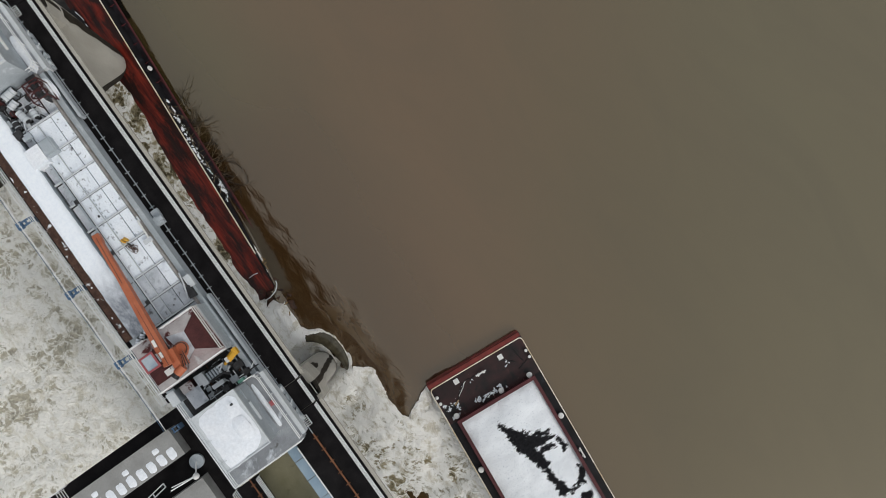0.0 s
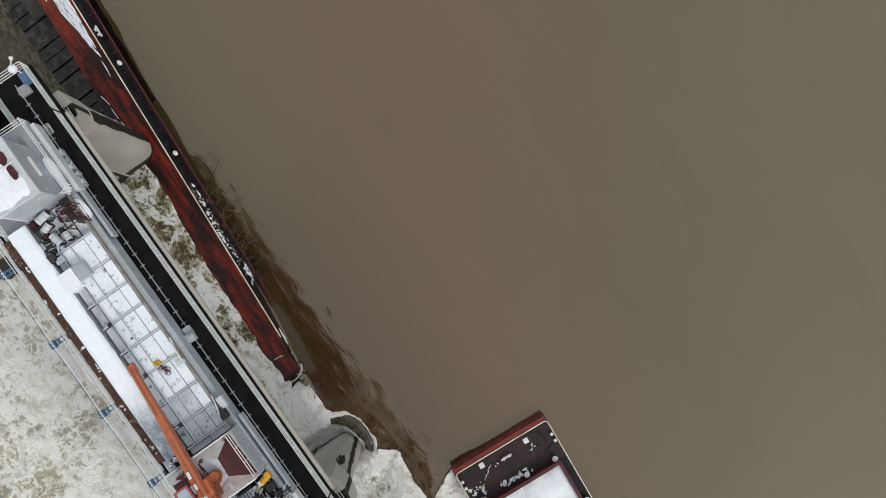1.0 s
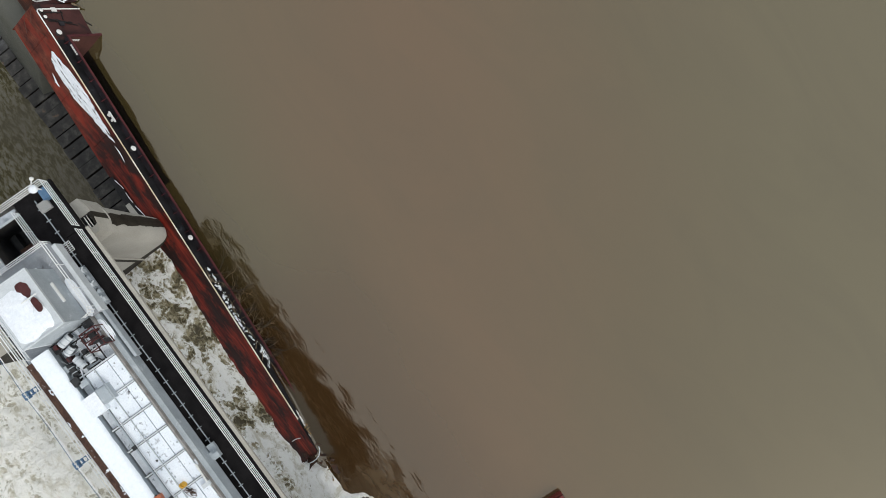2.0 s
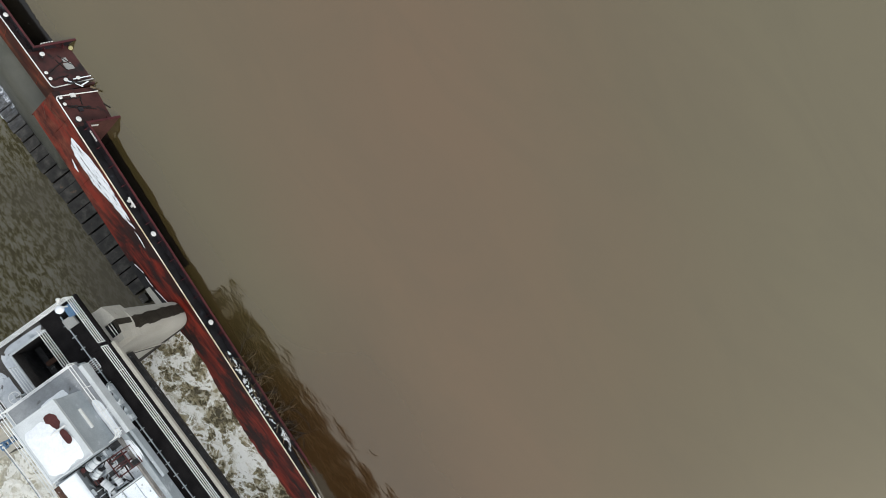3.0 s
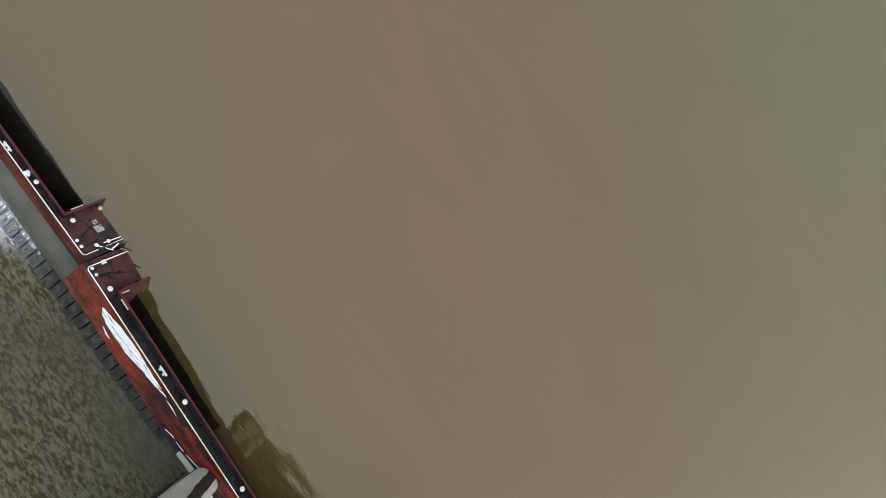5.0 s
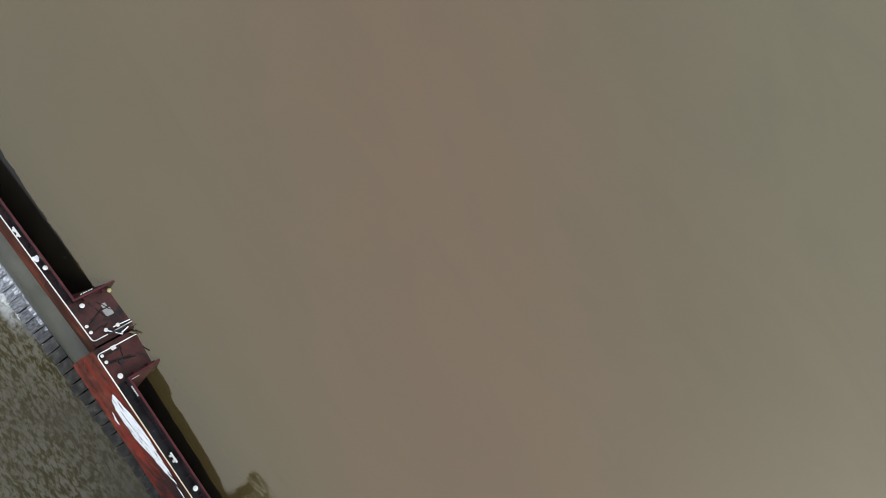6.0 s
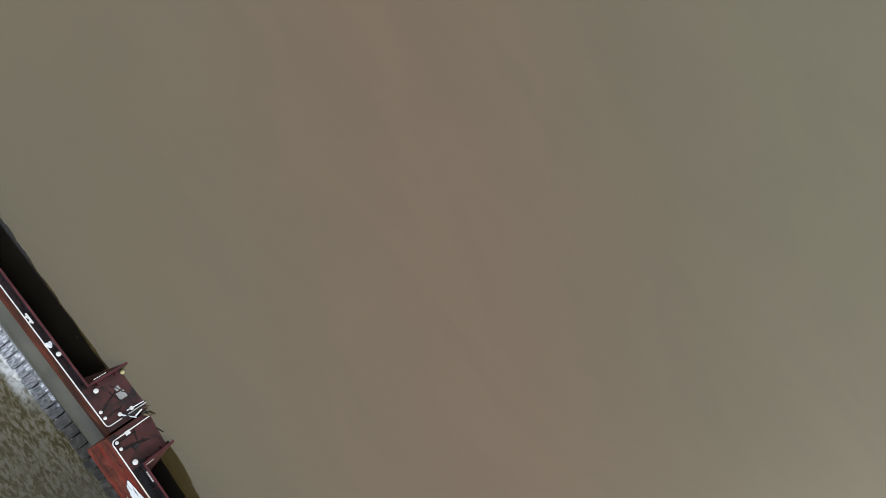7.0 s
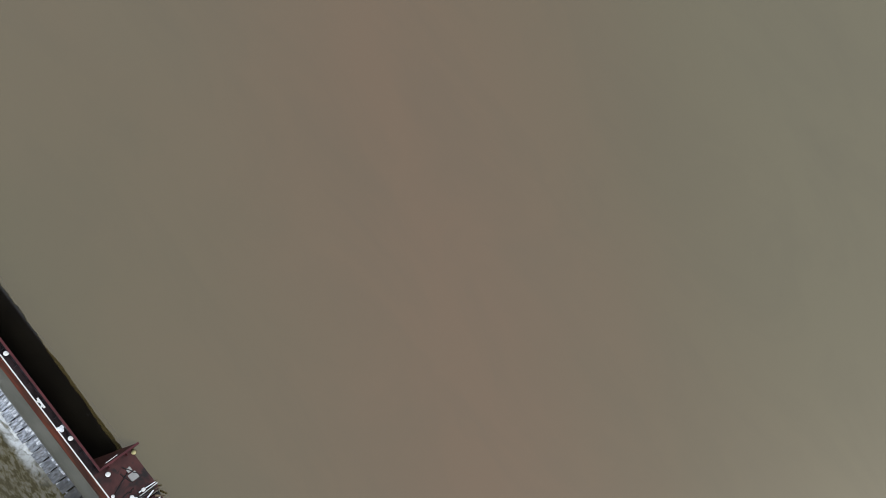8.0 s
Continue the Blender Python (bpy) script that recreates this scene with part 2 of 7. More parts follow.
def box_mask(n, l, x0, x1, y0, y1, soft, turn=0.0, cx=0.0, cy=0.0, wob=0.0, wscale=0.5, wstretch=(1, 1, 1), wturn=0.0, softy=None):
    """1 inside a rectangle of the plan (turned about cx, cy), falling to 0 over soft metres, with a wavering edge."""
    geo = n.new("ShaderNodeNewGeometry")
    sub = n.new("ShaderNodeVectorMath")
    sub.operation = "SUBTRACT"
    sub.inputs[1].default_value = (cx, cy, 0)
    l.new(geo.outputs["Position"], sub.inputs[0])
    rotn = n.new("ShaderNodeVectorRotate")
    rotn.rotation_type = "Z_AXIS"
    rotn.inputs["Angle"].default_value = turn
    l.new(sub.outputs[0], rotn.inputs[0])
    sep = n.new("ShaderNodeSeparateXYZ")
    l.new(rotn.outputs[0], sep.inputs[0])
    xs, ys = sep.outputs[0], sep.outputs[1]
    if wob:
        w = noise_node(n, l, wscale, 6, 0.68, wstretch, wturn)
        ad = n.new("ShaderNodeMath")
        ad.operation = "MULTIPLY_ADD"
        l.new(w, ad.inputs[0])
        ad.inputs[1].default_value = wob
        l.new(xs, ad.inputs[2])
        xs = ad.outputs[0]

    def span(v, lo, hi, soft):
        out = []
        for edge, sign in ((lo, 1), (hi, -1)):
            r = n.new("ShaderNodeMapRange")
            r.interpolation_type = "SMOOTHSTEP"
            r.inputs["From Min"].default_value = edge - soft * sign * 0.5
            r.inputs["From Max"].default_value = edge + soft * sign * 0.5
            l.new(v, r.inputs[0])
            out.append(r.outputs[0])
        return out

    res = None
    for o in span(xs, x0, x1, soft) + span(ys, y0, y1, softy or soft):
        if res is None:
            res = o
            continue
        mu = n.new("ShaderNodeMath")
        mu.operation = "MULTIPLY"
        l.new(res, mu.inputs[0])
        l.new(o, mu.inputs[1])
        res = mu.outputs[0]
    return res


def bar_paint():
    """Gunwale bar: cream, chipped, whiter where it was repainted at the barge end."""
    m, n, l, bs = nodes_of("cream_and_white_gunwale_paint")
    f = noise_node(n, l, 0.5, 6, 0.65)
    col = ramp(n, l, f, [(0.36, (0.58, 0.46, 0.30)), (0.6, (0.82, 0.76, 0.66))])
    col = mixc(n, l, box_mask(n, l, -40, 40, 54.0, 90.0, 3.0), col, (0.80, 0.80, 0.78))
    chip = noise_node(n, l, 3.0, 6, 0.7)
    col = mixc(n, l, ramp(n, l, chip, [(0.63, grey(0)), (0.68, grey(0.8))]), col, (0.20, 0.10, 0.06))
    l.new(col, bs.inputs["Base Color"])
    bs.inputs["Roughness"].default_value = 0.5
    return m


BAR_PAINT = bar_paint()
HULL_RED = hull_paint("scuffed_red_hull_paint", BARGE_TURN)
HULL_RUST = hull_paint("rusty_brown_hull_paint", radians(6), (0.080, 0.026, 0.015), (0.165, 0.056, 0.030), 0.55, False)


def coal_and_snow():
    """Snow over coal, blown off in a few pointed bare strokes (given in the barge's own plan: from, width, to, width)."""
    m, n, l, bs = nodes_of("snow_dusted_coal")
    ox, oy, yaw = 0.335, -68.10, radians(5.28)

    def calc(op, a, b, c=None):
        x = n.new("ShaderNodeMath")
        x.operation = op
        for k, v in enumerate((a, b, c)):
            if v is None:
                continue
            if isinstance(v, bpy.types.NodeSocket):
                l.new(v, x.inputs[k])
            else:
                x.inputs[k].default_value = v
        return x.outputs[0]

    rag = noise_node(n, l, 1.5, 9, 0.72, (0.55, 1.7, 1), radians(22), 0.3)
    rag = calc("SUBTRACT", rag, 0.5)
    bare = None
    for (x0, y0), w0, (x1, y1), w1 in (((4.3, 52.5), 0.15, (5.5, 49.8), 1.7), ((5.2, 50.4), 1.3, (6.25, 46.8), 0.75), ((5.7, 49.9), 1.5, (7.4, 48.9), 0.7), ((6.6, 49.4), 0.4, (8.5, 48.7), 0.12),
                                       ((6.6, 50.1), 0.3, (8.0, 49.5), 0.06), ((6.7, 48.4), 0.5, (8.0, 48.0), 0.1), ((8.7, 48.6), 0.25, (8.9, 47.3), 0.45), ((6.25, 47.0), 0.35, (6.2, 45.3), 0.35),
                                       ((6.2, 45.5), 0.45, (6.7, 43.4), 0.95), ((9.3, 44.9), 0.4, (8.6, 43.4), 0.65), ((8.5, 43.6), 0.5, (7.2, 43.2), 0.3), ((8.4, 42.4), 0.8, (8.0, 41.0), 1.0), ((5.6, 42.6), 0.3, (7.0, 38.0), 1.1)):
        ang = math.atan2(x1 - x0, y1 - y0)
        length = math.hypot(x1 - x0, y1 - y0)
        geo = n.new("ShaderNodeNewGeometry")
        off = n.new("ShaderNodeVectorMath")
        off.operation = "SUBTRACT"
        off.inputs[1].default_value = (ox + x0 * math.cos(yaw) + y0 * math.sin(yaw), oy - x0 * math.sin(yaw) + y0 * math.cos(yaw), 0)
        l.new(geo.outputs["Position"], off.inputs[0])
        rot = n.new("ShaderNodeVectorRotate")
        rot.rotation_type = "Z_AXIS"
        rot.inputs["Angle"].default_value = yaw + ang
        l.new(off.outputs[0], rot.inputs[0])
        sep = n.new("ShaderNodeSeparateXYZ")
        l.new(rot.outputs[0], sep.inputs[0])
        half = calc("MULTIPLY_ADD", sep.outputs[1], (w1 - w0) / 2 / length, w0 / 2)
        d = calc("SUBTRACT", half, calc("ABSOLUTE", sep.outputs[0], None))
        d = calc("MINIMUM", d, calc("ADD", sep.outputs[1], 0.05))
        d = calc("MINIMUM", d, calc("SUBTRACT", length + 0.05, sep.outputs[1]))
        bare = d if bare is None else calc("MAXIMUM", bare, d)
    edge = calc("MULTIPLY_ADD", rag, 1.9, calc("ADD", bare, 0.14))
    fine = noise_node(n, l, 6.0, 6, 0.75, (0.6, 1.5, 1), radians(22))
    edge = calc("MULTIPLY_ADD", calc("SUBTRACT", fine, 0.5), 0.5, edge)
    r = n.new("ShaderNodeMapRange")
    r.inputs["From Min"].default_value = -0.06
    r.inputs["From Max"].default_value = 0.10
    r.inputs["To Min"].default_value = 1.0
    r.inputs["To Max"].default_value = 0.0
    l.new(edge, r.inputs[0])
    speck = noise_node(n, l, 5.0, 5, 0.75)
    drift = noise_node(n, l, 0.5, 6, 0.62, (0.6, 1.4, 1), radians(22), 0.4)
    snow = ramp(n, l, speck, [(0.30, (0.62, 0.66, 0.72)), (0.44, (0.90, 0.93, 0.96))])
    snow = mixc(n, l, ramp(n, l, drift, [(0.40, grey(0.22)), (0.58, grey(0))]), snow, (0.48, 0.50, 0.54))
    dust = noise_node(n, l, 3.2, 8, 0.8, (0.5, 1.6, 1), radians(22))
    snow = mixc(n, l, ramp(n, l, dust, [(0.63, grey(0)), (0.70, grey(0.75))]), snow, (0.16, 0.165, 0.18))
    coal = ramp(n, l, speck, [(0.4, (0.005, 0.005, 0.006)), (0.7, (0.018, 0.018, 0.021))])
    l.new(mixc(n, l, r.outputs[0], coal, snow), bs.inputs["Base Color"])
    bs.inputs["Roughness"].default_value = 0.85
    bs.inputs["Specular IOR Level"].default_value = 0.15
    bumped(n, l, bs, speck, 0.7, 0.1)
    return m


COAL = coal_and_snow()
WATER_IOR = 2.1


def river_water():
    """Muddy brown pool: dark silty body, glossy surface that mirrors the sky, the bridge and the barges; broad drifts,
    with lens cast and dam shade painted in.
    """
    m, n, l, bs = nodes_of("muddy_river_water")
    drift = noise_node(n, l, 0.018, 4, 0.5, (1, 0.6, 1), radians(30), 0.6)
    col = ramp(n, l, drift, [(0.34, (0.068, 0.054, 0.022)), (0.52, (0.080, 0.056, 0.025)), (0.68, (0.076, 0.059, 0.028))])
    # red band down the camera's track: lens colour cast painted into the water
    red = box_mask(n, l, -12.0, 12.0, -70.0, 70.0, 36.0, radians(24.9), 35.0, 34.0, 10.0, 0.03, (1, 1, 1), 0, 60.0)
    col = mixc(n, l, weighted(n, l, (red, 0.8)), col, (0.105, 0.052, 0.023))
    # paler, greyer tint on the far side of the red band
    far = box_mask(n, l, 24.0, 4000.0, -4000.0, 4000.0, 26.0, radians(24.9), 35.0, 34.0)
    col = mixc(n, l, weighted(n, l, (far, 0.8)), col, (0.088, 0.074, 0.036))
    wisp = noise_node(n, l, 0.11, 5, 0.6, (1, 0.4, 1), radians(-35), 0.8)
    col = mixc(n, l, ramp(n, l, wisp, [(0.45, grey(0)), (0.75, grey(0.25))]), col, (0.045, 0.036, 0.018))
    # greener side by the barges: edge of the lens cast, painted in
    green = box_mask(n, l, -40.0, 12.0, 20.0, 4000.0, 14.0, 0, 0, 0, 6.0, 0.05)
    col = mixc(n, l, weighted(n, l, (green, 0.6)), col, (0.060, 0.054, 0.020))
    # darker strip by the dam deepens the mirrored bridge's shade in the colour
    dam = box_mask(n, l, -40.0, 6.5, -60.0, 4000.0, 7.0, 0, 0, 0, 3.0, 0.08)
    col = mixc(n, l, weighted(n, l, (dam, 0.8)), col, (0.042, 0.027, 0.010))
    # darker brown towards the open gate in the south
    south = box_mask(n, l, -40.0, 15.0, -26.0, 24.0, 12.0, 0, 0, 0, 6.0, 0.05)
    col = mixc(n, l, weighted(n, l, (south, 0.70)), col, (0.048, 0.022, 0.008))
    swirl = noise_node(n, l, 0.55, 7, 0.6, (1.2, 0.5, 1), radians(-20), 1.4)
    churn = box_mask(n, l, -1.0, 5.0, -12.0, 5.5, 3.0, 0, 0, 0, 1.5, 0.4)
    silt = n.new("ShaderNodeMath")
    silt.operation = "MULTIPLY"
    l.new(churn, silt.inputs[0])
    l.new(ramp(n, l, swirl, [(0.44, grey(0)), (0.62, grey(0.7))]), silt.inputs[1])
    col = mixc(n, l, silt.outputs[0], col, (0.105, 0.070, 0.038))
    sunk = box_mask(n, l, -0.9, 1.7, -5.0, 3.0, 0.5, radians(4.6), 0.0, 12.0, 1.4, 0.6, (1, 0.6, 1), 0, 1.5)
    col = mixc(n, l, weighted(n, l, (sunk, 0.75)), col, (0.085, 0.073, 0.055))
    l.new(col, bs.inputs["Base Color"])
    bs.inputs["Roughness"].default_value = 0.04
    bs.inputs["IOR"].default_value = WATER_IOR
    bs.inputs["Specular Tint"].default_value = (1.0, 0.90, 0.74, 1)
    fine = noise_node(n, l, 2.1, 3, 0.5, (1.6, 0.62, 1), radians(8), 0.5)
    near = box_mask(n, l, -4.0, 11.0, -20.0, 44.0, 5.0)
    gust = noise_node(n, l, 0.25, 3, 0.5)
    amp = weighted(n, l, (near, 0.21), (churn, 0.30), (gust, 0.12))
    hi = n.new("ShaderNodeMath")
    hi.operation = "MULTIPLY"
    l.new(amp, hi.inputs[0])
    l.new(fine, hi.inputs[1])
    bumped(n, l, bs, weighted(n, l, (hi.outputs[0], 1.0), (silt.outputs[0], 0.35)), 0.5, 0.07)
    return m


def weighted(n, l, *terms):
    """The sum of sockets times weights."""
    total = None
    for sock, w in terms:
        a = n.new("ShaderNodeMath")
        a.operation = "MULTIPLY_ADD"
        l.new(sock, a.inputs[0])
        a.inputs[1].default_value = w
        if total is None:
            a.inputs[2].default_value = 0.0
        else:
            l.new(total, a.inputs[2])
        total = a.outputs[0]
    return total


def ridges(n, l, scale, width, stretch=(1, 1, 1), turn=0.0, warp=1.0, detail=5):
    """Torn filaments: 1 along the level lines of a warped noise, falling to 0."""
    f = noise_node(n, l, scale, detail, 0.55, stretch, turn, warp)
    d = n.new("ShaderNodeMath")
    d.operation = "SUBTRACT"
    l.new(f, d.inputs[0])
    d.inputs[1].default_value = 0.5
    a = n.new("ShaderNodeMath")
    a.operation = "ABSOLUTE"
    l.new(d.outputs[0], a.inputs[0])
    r = n.new("ShaderNodeMapRange")
    r.interpolation_type = "SMOOTHSTEP"
    r.inputs["From Max"].default_value = width
    r.inputs["To Min"].default_value = 1.0
    r.inputs["To Max"].default_value = 0.0
    l.new(a.outputs[0], r.inputs[0])
    return r.outputs[0]


def white_water():
    """Foam torn over olive water below the gates: broad boils, curls and fine lace."""
    m, n, l, bs = nodes_of("foaming_white_water")
    big = noise_node(n, l, 0.10, 3, 0.5, (1, 1, 1), 0, 0.5)
    curl = noise_node(n, l, 0.45, 9, 0.68, (1, 0.8, 1), 0.4, 0.7)
    fine = noise_node(n, l, 3.4, 9, 0.76, (1, 1, 1), 0, 0.4)
    torn = ridges(n, l, 0.24, 0.07, (1, 0.8, 1), 0.5, 0.6, 7)
    wide = box_mask(n, l, -4000, -9.3, -4000, 4000, 2.0)
    lace = ridges(n, l, 0.95, 0.11, (1, 1, 1), 0.2, 0.5, 5)
    calm = box_mask(n, l, -8.5, 4.0, 14.0, 60.0, 7.0)
    surge = box_mask(n, l, -5.0, 12.0, -60.0, 11.0, 5.0)
    rush = box_mask(n, l, -6.5, 0.0, 0.5, 13.0, 3.0)
    v = weighted(n, l, (rush, 0.07), (big, 0.38), (curl, 0.46), (fine, 0.25), (torn, 0.12), (lace, 0.10), (calm, -0.025), (surge, 0.082), (wide, 0.045))
    col = ramp(n, l, v, [(0.515, (0.060, 0.046, 0.017)), (0.570, (0.24, 0.195, 0.095)), (0.612, (0.54, 0.52, 0.45)), (0.660, (0.92, 0.91, 0.87))])
    shred = noise_node(n, l, 1.0, 9, 0.72, (1, 0.7, 1), 0.7, 0.5)
    col = mixc(n, l, ramp(n, l, shred, [(0.38, grey(0.55)), (0.51, grey(0))]), col, (0.42, 0.36, 0.22))
    col = mixc(n, l, weighted(n, l, (wide, 0.32)), col, (0.92, 0.89, 0.78))
    l.new(col, bs.inputs["Base Color"])
    l.new(ramp(n, l, v, [(0.5, grey(0.25)), (0.75, grey(0.8))]), bs.inputs["Roughness"])
    bumped(n, l, bs, v, 1.0, 0.7)
    return m


def tail_water():
    """Rippled olive tailwater below the weir."""
    m, n, l, bs = nodes_of("rippled_olive_tailwater")
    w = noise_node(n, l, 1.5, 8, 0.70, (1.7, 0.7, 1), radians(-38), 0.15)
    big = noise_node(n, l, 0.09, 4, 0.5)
    # ripple reflections painted as tones: dark olive troughs up to pale grey crests
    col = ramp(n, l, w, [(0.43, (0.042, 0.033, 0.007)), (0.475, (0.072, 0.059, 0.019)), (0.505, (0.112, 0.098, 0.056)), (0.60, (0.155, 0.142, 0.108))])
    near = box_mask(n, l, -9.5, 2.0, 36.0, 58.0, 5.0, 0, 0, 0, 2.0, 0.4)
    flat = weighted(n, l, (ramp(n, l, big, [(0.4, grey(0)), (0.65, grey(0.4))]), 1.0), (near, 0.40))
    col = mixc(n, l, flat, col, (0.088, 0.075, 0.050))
    foam = noise_node(n, l, 0.7, 7, 0.7, (1, 0.6, 1), 0, 1.2)
    strip = box_mask(n, l, -6.7, -5.0, 69.0, 200.0, 1.0, 0, 0, 0, 1.3, 0.7, (1, 1, 1), 0, 8.0)
    mu = n.new("ShaderNodeMath")
    mu.operation = "MULTIPLY"
    l.new(strip, mu.inputs[0])
    l.new(ramp(n, l, foam, [(0.34, grey(0)), (0.52, grey(1))]), mu.inputs[1])
    col = mixc(n, l, mu.outputs[0], col, (0.62, 0.64, 0.65))
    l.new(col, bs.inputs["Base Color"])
    bs.inputs["Roughness"].default_value = 0.2
    bs.inputs["IOR"].default_value = 1.33
    bumped(n, l, bs, w, 0.5, 0.10)
    return m


def spill_water():
    """Thin water breaking white over dark blocks, parted at their joints."""
    m, n, l, bs = nodes_of("breaking_spill_water")
    f = noise_node(n, l, 2.6, 7, 0.72, (0.35, 1.5, 1), 0, 0.25)
    col = ramp(n, l, f, [(0.37, (0.060, 0.062, 0.070)), (0.48, (0.24, 0.255, 0.29)), (0.58, (0.70, 0.72, 0.75))])
    geo = n.new("ShaderNodeNewGeometry")
    sep = n.new("ShaderNodeSeparateXYZ")
    l.new(geo.outputs["Position"], sep.inputs[0])
    wob = noise_node(n, l, 1.4, 4, 0.6)
    ph = n.new("ShaderNodeMath")
    ph.operation = "MULTIPLY_ADD"
    l.new(sep.outputs[1], ph.inputs[0])
    ph.inputs[1].default_value = 1 / 1.385
    ph.inputs[2].default_value = -40.68 / 1.385
    ad = n.new("ShaderNodeMath")
    ad.operation = "MULTIPLY_ADD"
    l.new(wob, ad.inputs[0])
    ad.inputs[1].default_value = 0.16
    l.new(ph.outputs[0], ad.inputs[2])
    fr = n.new("ShaderNodeMath")
    fr.operation = "FRACT"
    l.new(ad.outputs[0], fr.inputs[0])
    joint = ramp(n, l, fr.outputs[0], [(0.0, grey(0.9)), (0.10, grey(0.7)), (0.18, grey(0)), (0.94, grey(0)), (1.0, grey(0.9))])
    col = mixc(n, l, joint, col, (0.022, 0.022, 0.024))
    l.new(col, bs.inputs["Base Color"])
    bs.inputs["Roughness"].default_value = 0.4
    bumped(n, l, bs, f, 0.6, 0.10)
    return m


def froth_stone():
    """Dark wet apron stone, speckled blue-white where thin water breaks over it further along the weir."""
    m, n, l, bs = nodes_of("frothy_weir_stone")
    base = ramp(n, l, noise_node(n, l, 0.9, 6, 0.62), [(0.36, (0.016, 0.0145, 0.0125)), (0.52, (0.036, 0.033, 0.029)), (0.68, (0.085, 0.078, 0.068))])
    base = mixc(n, l, ramp(n, l, noise_node(n, l, 1.3, 5, 0.65), [(0.66, grey(0)), (0.72, grey(0.8))]), base, (0.19, 0.11, 0.06))
    wet = box_mask(n, l, -20, 20, 68.5, 400.0, 15.0, 0, 0, 0, 4.0, 0.5)
    f = noise_node(n, l, 3.4, 8, 0.78, (0.45, 1.3, 1), 0, 0.3)
    mu = n.new("ShaderNodeMath")
    mu.operation = "MULTIPLY"
    l.new(wet, mu.inputs[0])
    l.new(ramp(n, l, f, [(0.40, grey(0.10)), (0.52, grey(0.55)), (0.62, grey(1))]), mu.inputs[1])
    l.new(mixc(n, l, mu.outputs[0], base, (0.60, 0.64, 0.72)), bs.inputs["Base Color"])
    bs.inputs["Roughness"].default_value = 0.45
    bs.inputs["Specular IOR Level"].default_value = 0.25
    bumped(n, l, bs, f, 0.5, 0.05)
    return m


FROTH_STONE = froth_stone()
RIVER, FOAM, TAIL, SPILL = river_water(), white_water(), tail_water(), spill_water()


# ---------------------------------------------------------------- building helpers
def box(bm, x0, x1, y0, y1, z0, z1, m=None):
    vs = [bm.verts.new((x, y, z)) for z in (z0, z1) for y in (y0, y1) for x in (x0, x1)]
    for f in ((0, 2, 3, 1), (4, 5, 7, 6), (0, 1, 5, 4), (2, 6, 7, 3), (0, 4, 6, 2), (1, 3, 7, 5)):
        bm.faces.new([vs[i] for i in f])
    if m is not None:
        for v in vs:
            v.co = m @ v.co
    return vs


def tube(bm, p, q, r, n=8, r2=None):
    p, q = Vector(p), Vector(q)
    d = q - p
    rot = d.to_track_quat("Z", "Y").to_matrix()
    rings = []
    for base, rad in ((p, r), (q, r if r2 is None else r2)):
        rings.append([bm.verts.new(base + rot @ Vector((rad * math.cos(6.28319 * i / n), rad * math.sin(6.28319 * i / n), 0))) for i in range(n)])
    for i in range(n):
        bm.faces.new((rings[0][i], rings[0][(i + 1) % n], rings[1][(i + 1) % n], rings[1][i]))
    bm.faces.new(rings[0][::-1])
    bm.faces.new(rings[1])


def prism(bm, pts, z0, z1):
    """An upright prism over the corners pts (counter-clockwise)."""
    lo = [bm.verts.new((x, y, z0)) for x, y in pts]
    hi = [bm.verts.new((x, y, z1)) for x, y in pts]
    k = len(pts)
    bm.faces.new(lo[::-1])
    bm.faces.new(hi)
    for i in range(k):
        bm.faces.new((lo[i], lo[(i + 1) % k], hi[(i + 1) % k], hi[i]))


def soften(bm, width, segs=2):
    bmesh.ops.bevel(bm, geom=[e for e in bm.edges if e.is_manifold and e.calc_face_angle(0) > 0.5], offset=width, segments=segs, affect="EDGES", profile=0.6, clamp_overlap=True)


def part(name, bm, mat, parent=None, label="", at=None, smooth=False):
    me = bpy.data.meshes.new(name)
    bmesh.ops.recalc_face_normals(bm, faces=bm.faces)
    bm.to_mesh(me)
    bm.free()
    for x in (mat if isinstance(mat, (list, tuple)) else [mat]):
        me.materials.append(x)
    if smooth:
        me.shade_smooth()
    ob = new(name, me)
    if at is not None:
        ob.matrix_basis = at
    if parent is not None:
        ob.parent = parent
    if label:
        tagged(ob, label)
    return ob


def B():
    return bmesh.new()


def boxes(name, mat, parent, *spans, bevel=0.0, label="", at=None):
    bm = B()
    for s in spans:
        box(bm, *s)
    if bevel:
        soften(bm, bevel, 1)
    return part(name, bm, mat, parent, label, at)


def tubes(name, mat, parent, *spans, label="", n=6, at=None):
    bm = B()
    for s in spans:
        tube(bm, *s, n=n)
    return part(name, bm, mat, parent, label, at)


def thing(name, label, category, group="", at=None, kind=""):
    ob = new(name)
    ob.empty_display_size = 0.3
    if at is not None:
        ob.matrix_basis = at
    return tagged(ob, label, category, group, kind)


def nz(x, y, z=0.0, s=1.0):
    return noise.noise(Vector((x * s, y * s, z)))


def lerp(v, pts):
    if v <= pts[0][0]:
        return pts[0][1]
    for (a, b), (c, d) in zip(pts, pts[1:]):
        if v <= c:
            return b + (d - b) * (v - a) / (c - a)
    return pts[-1][1]


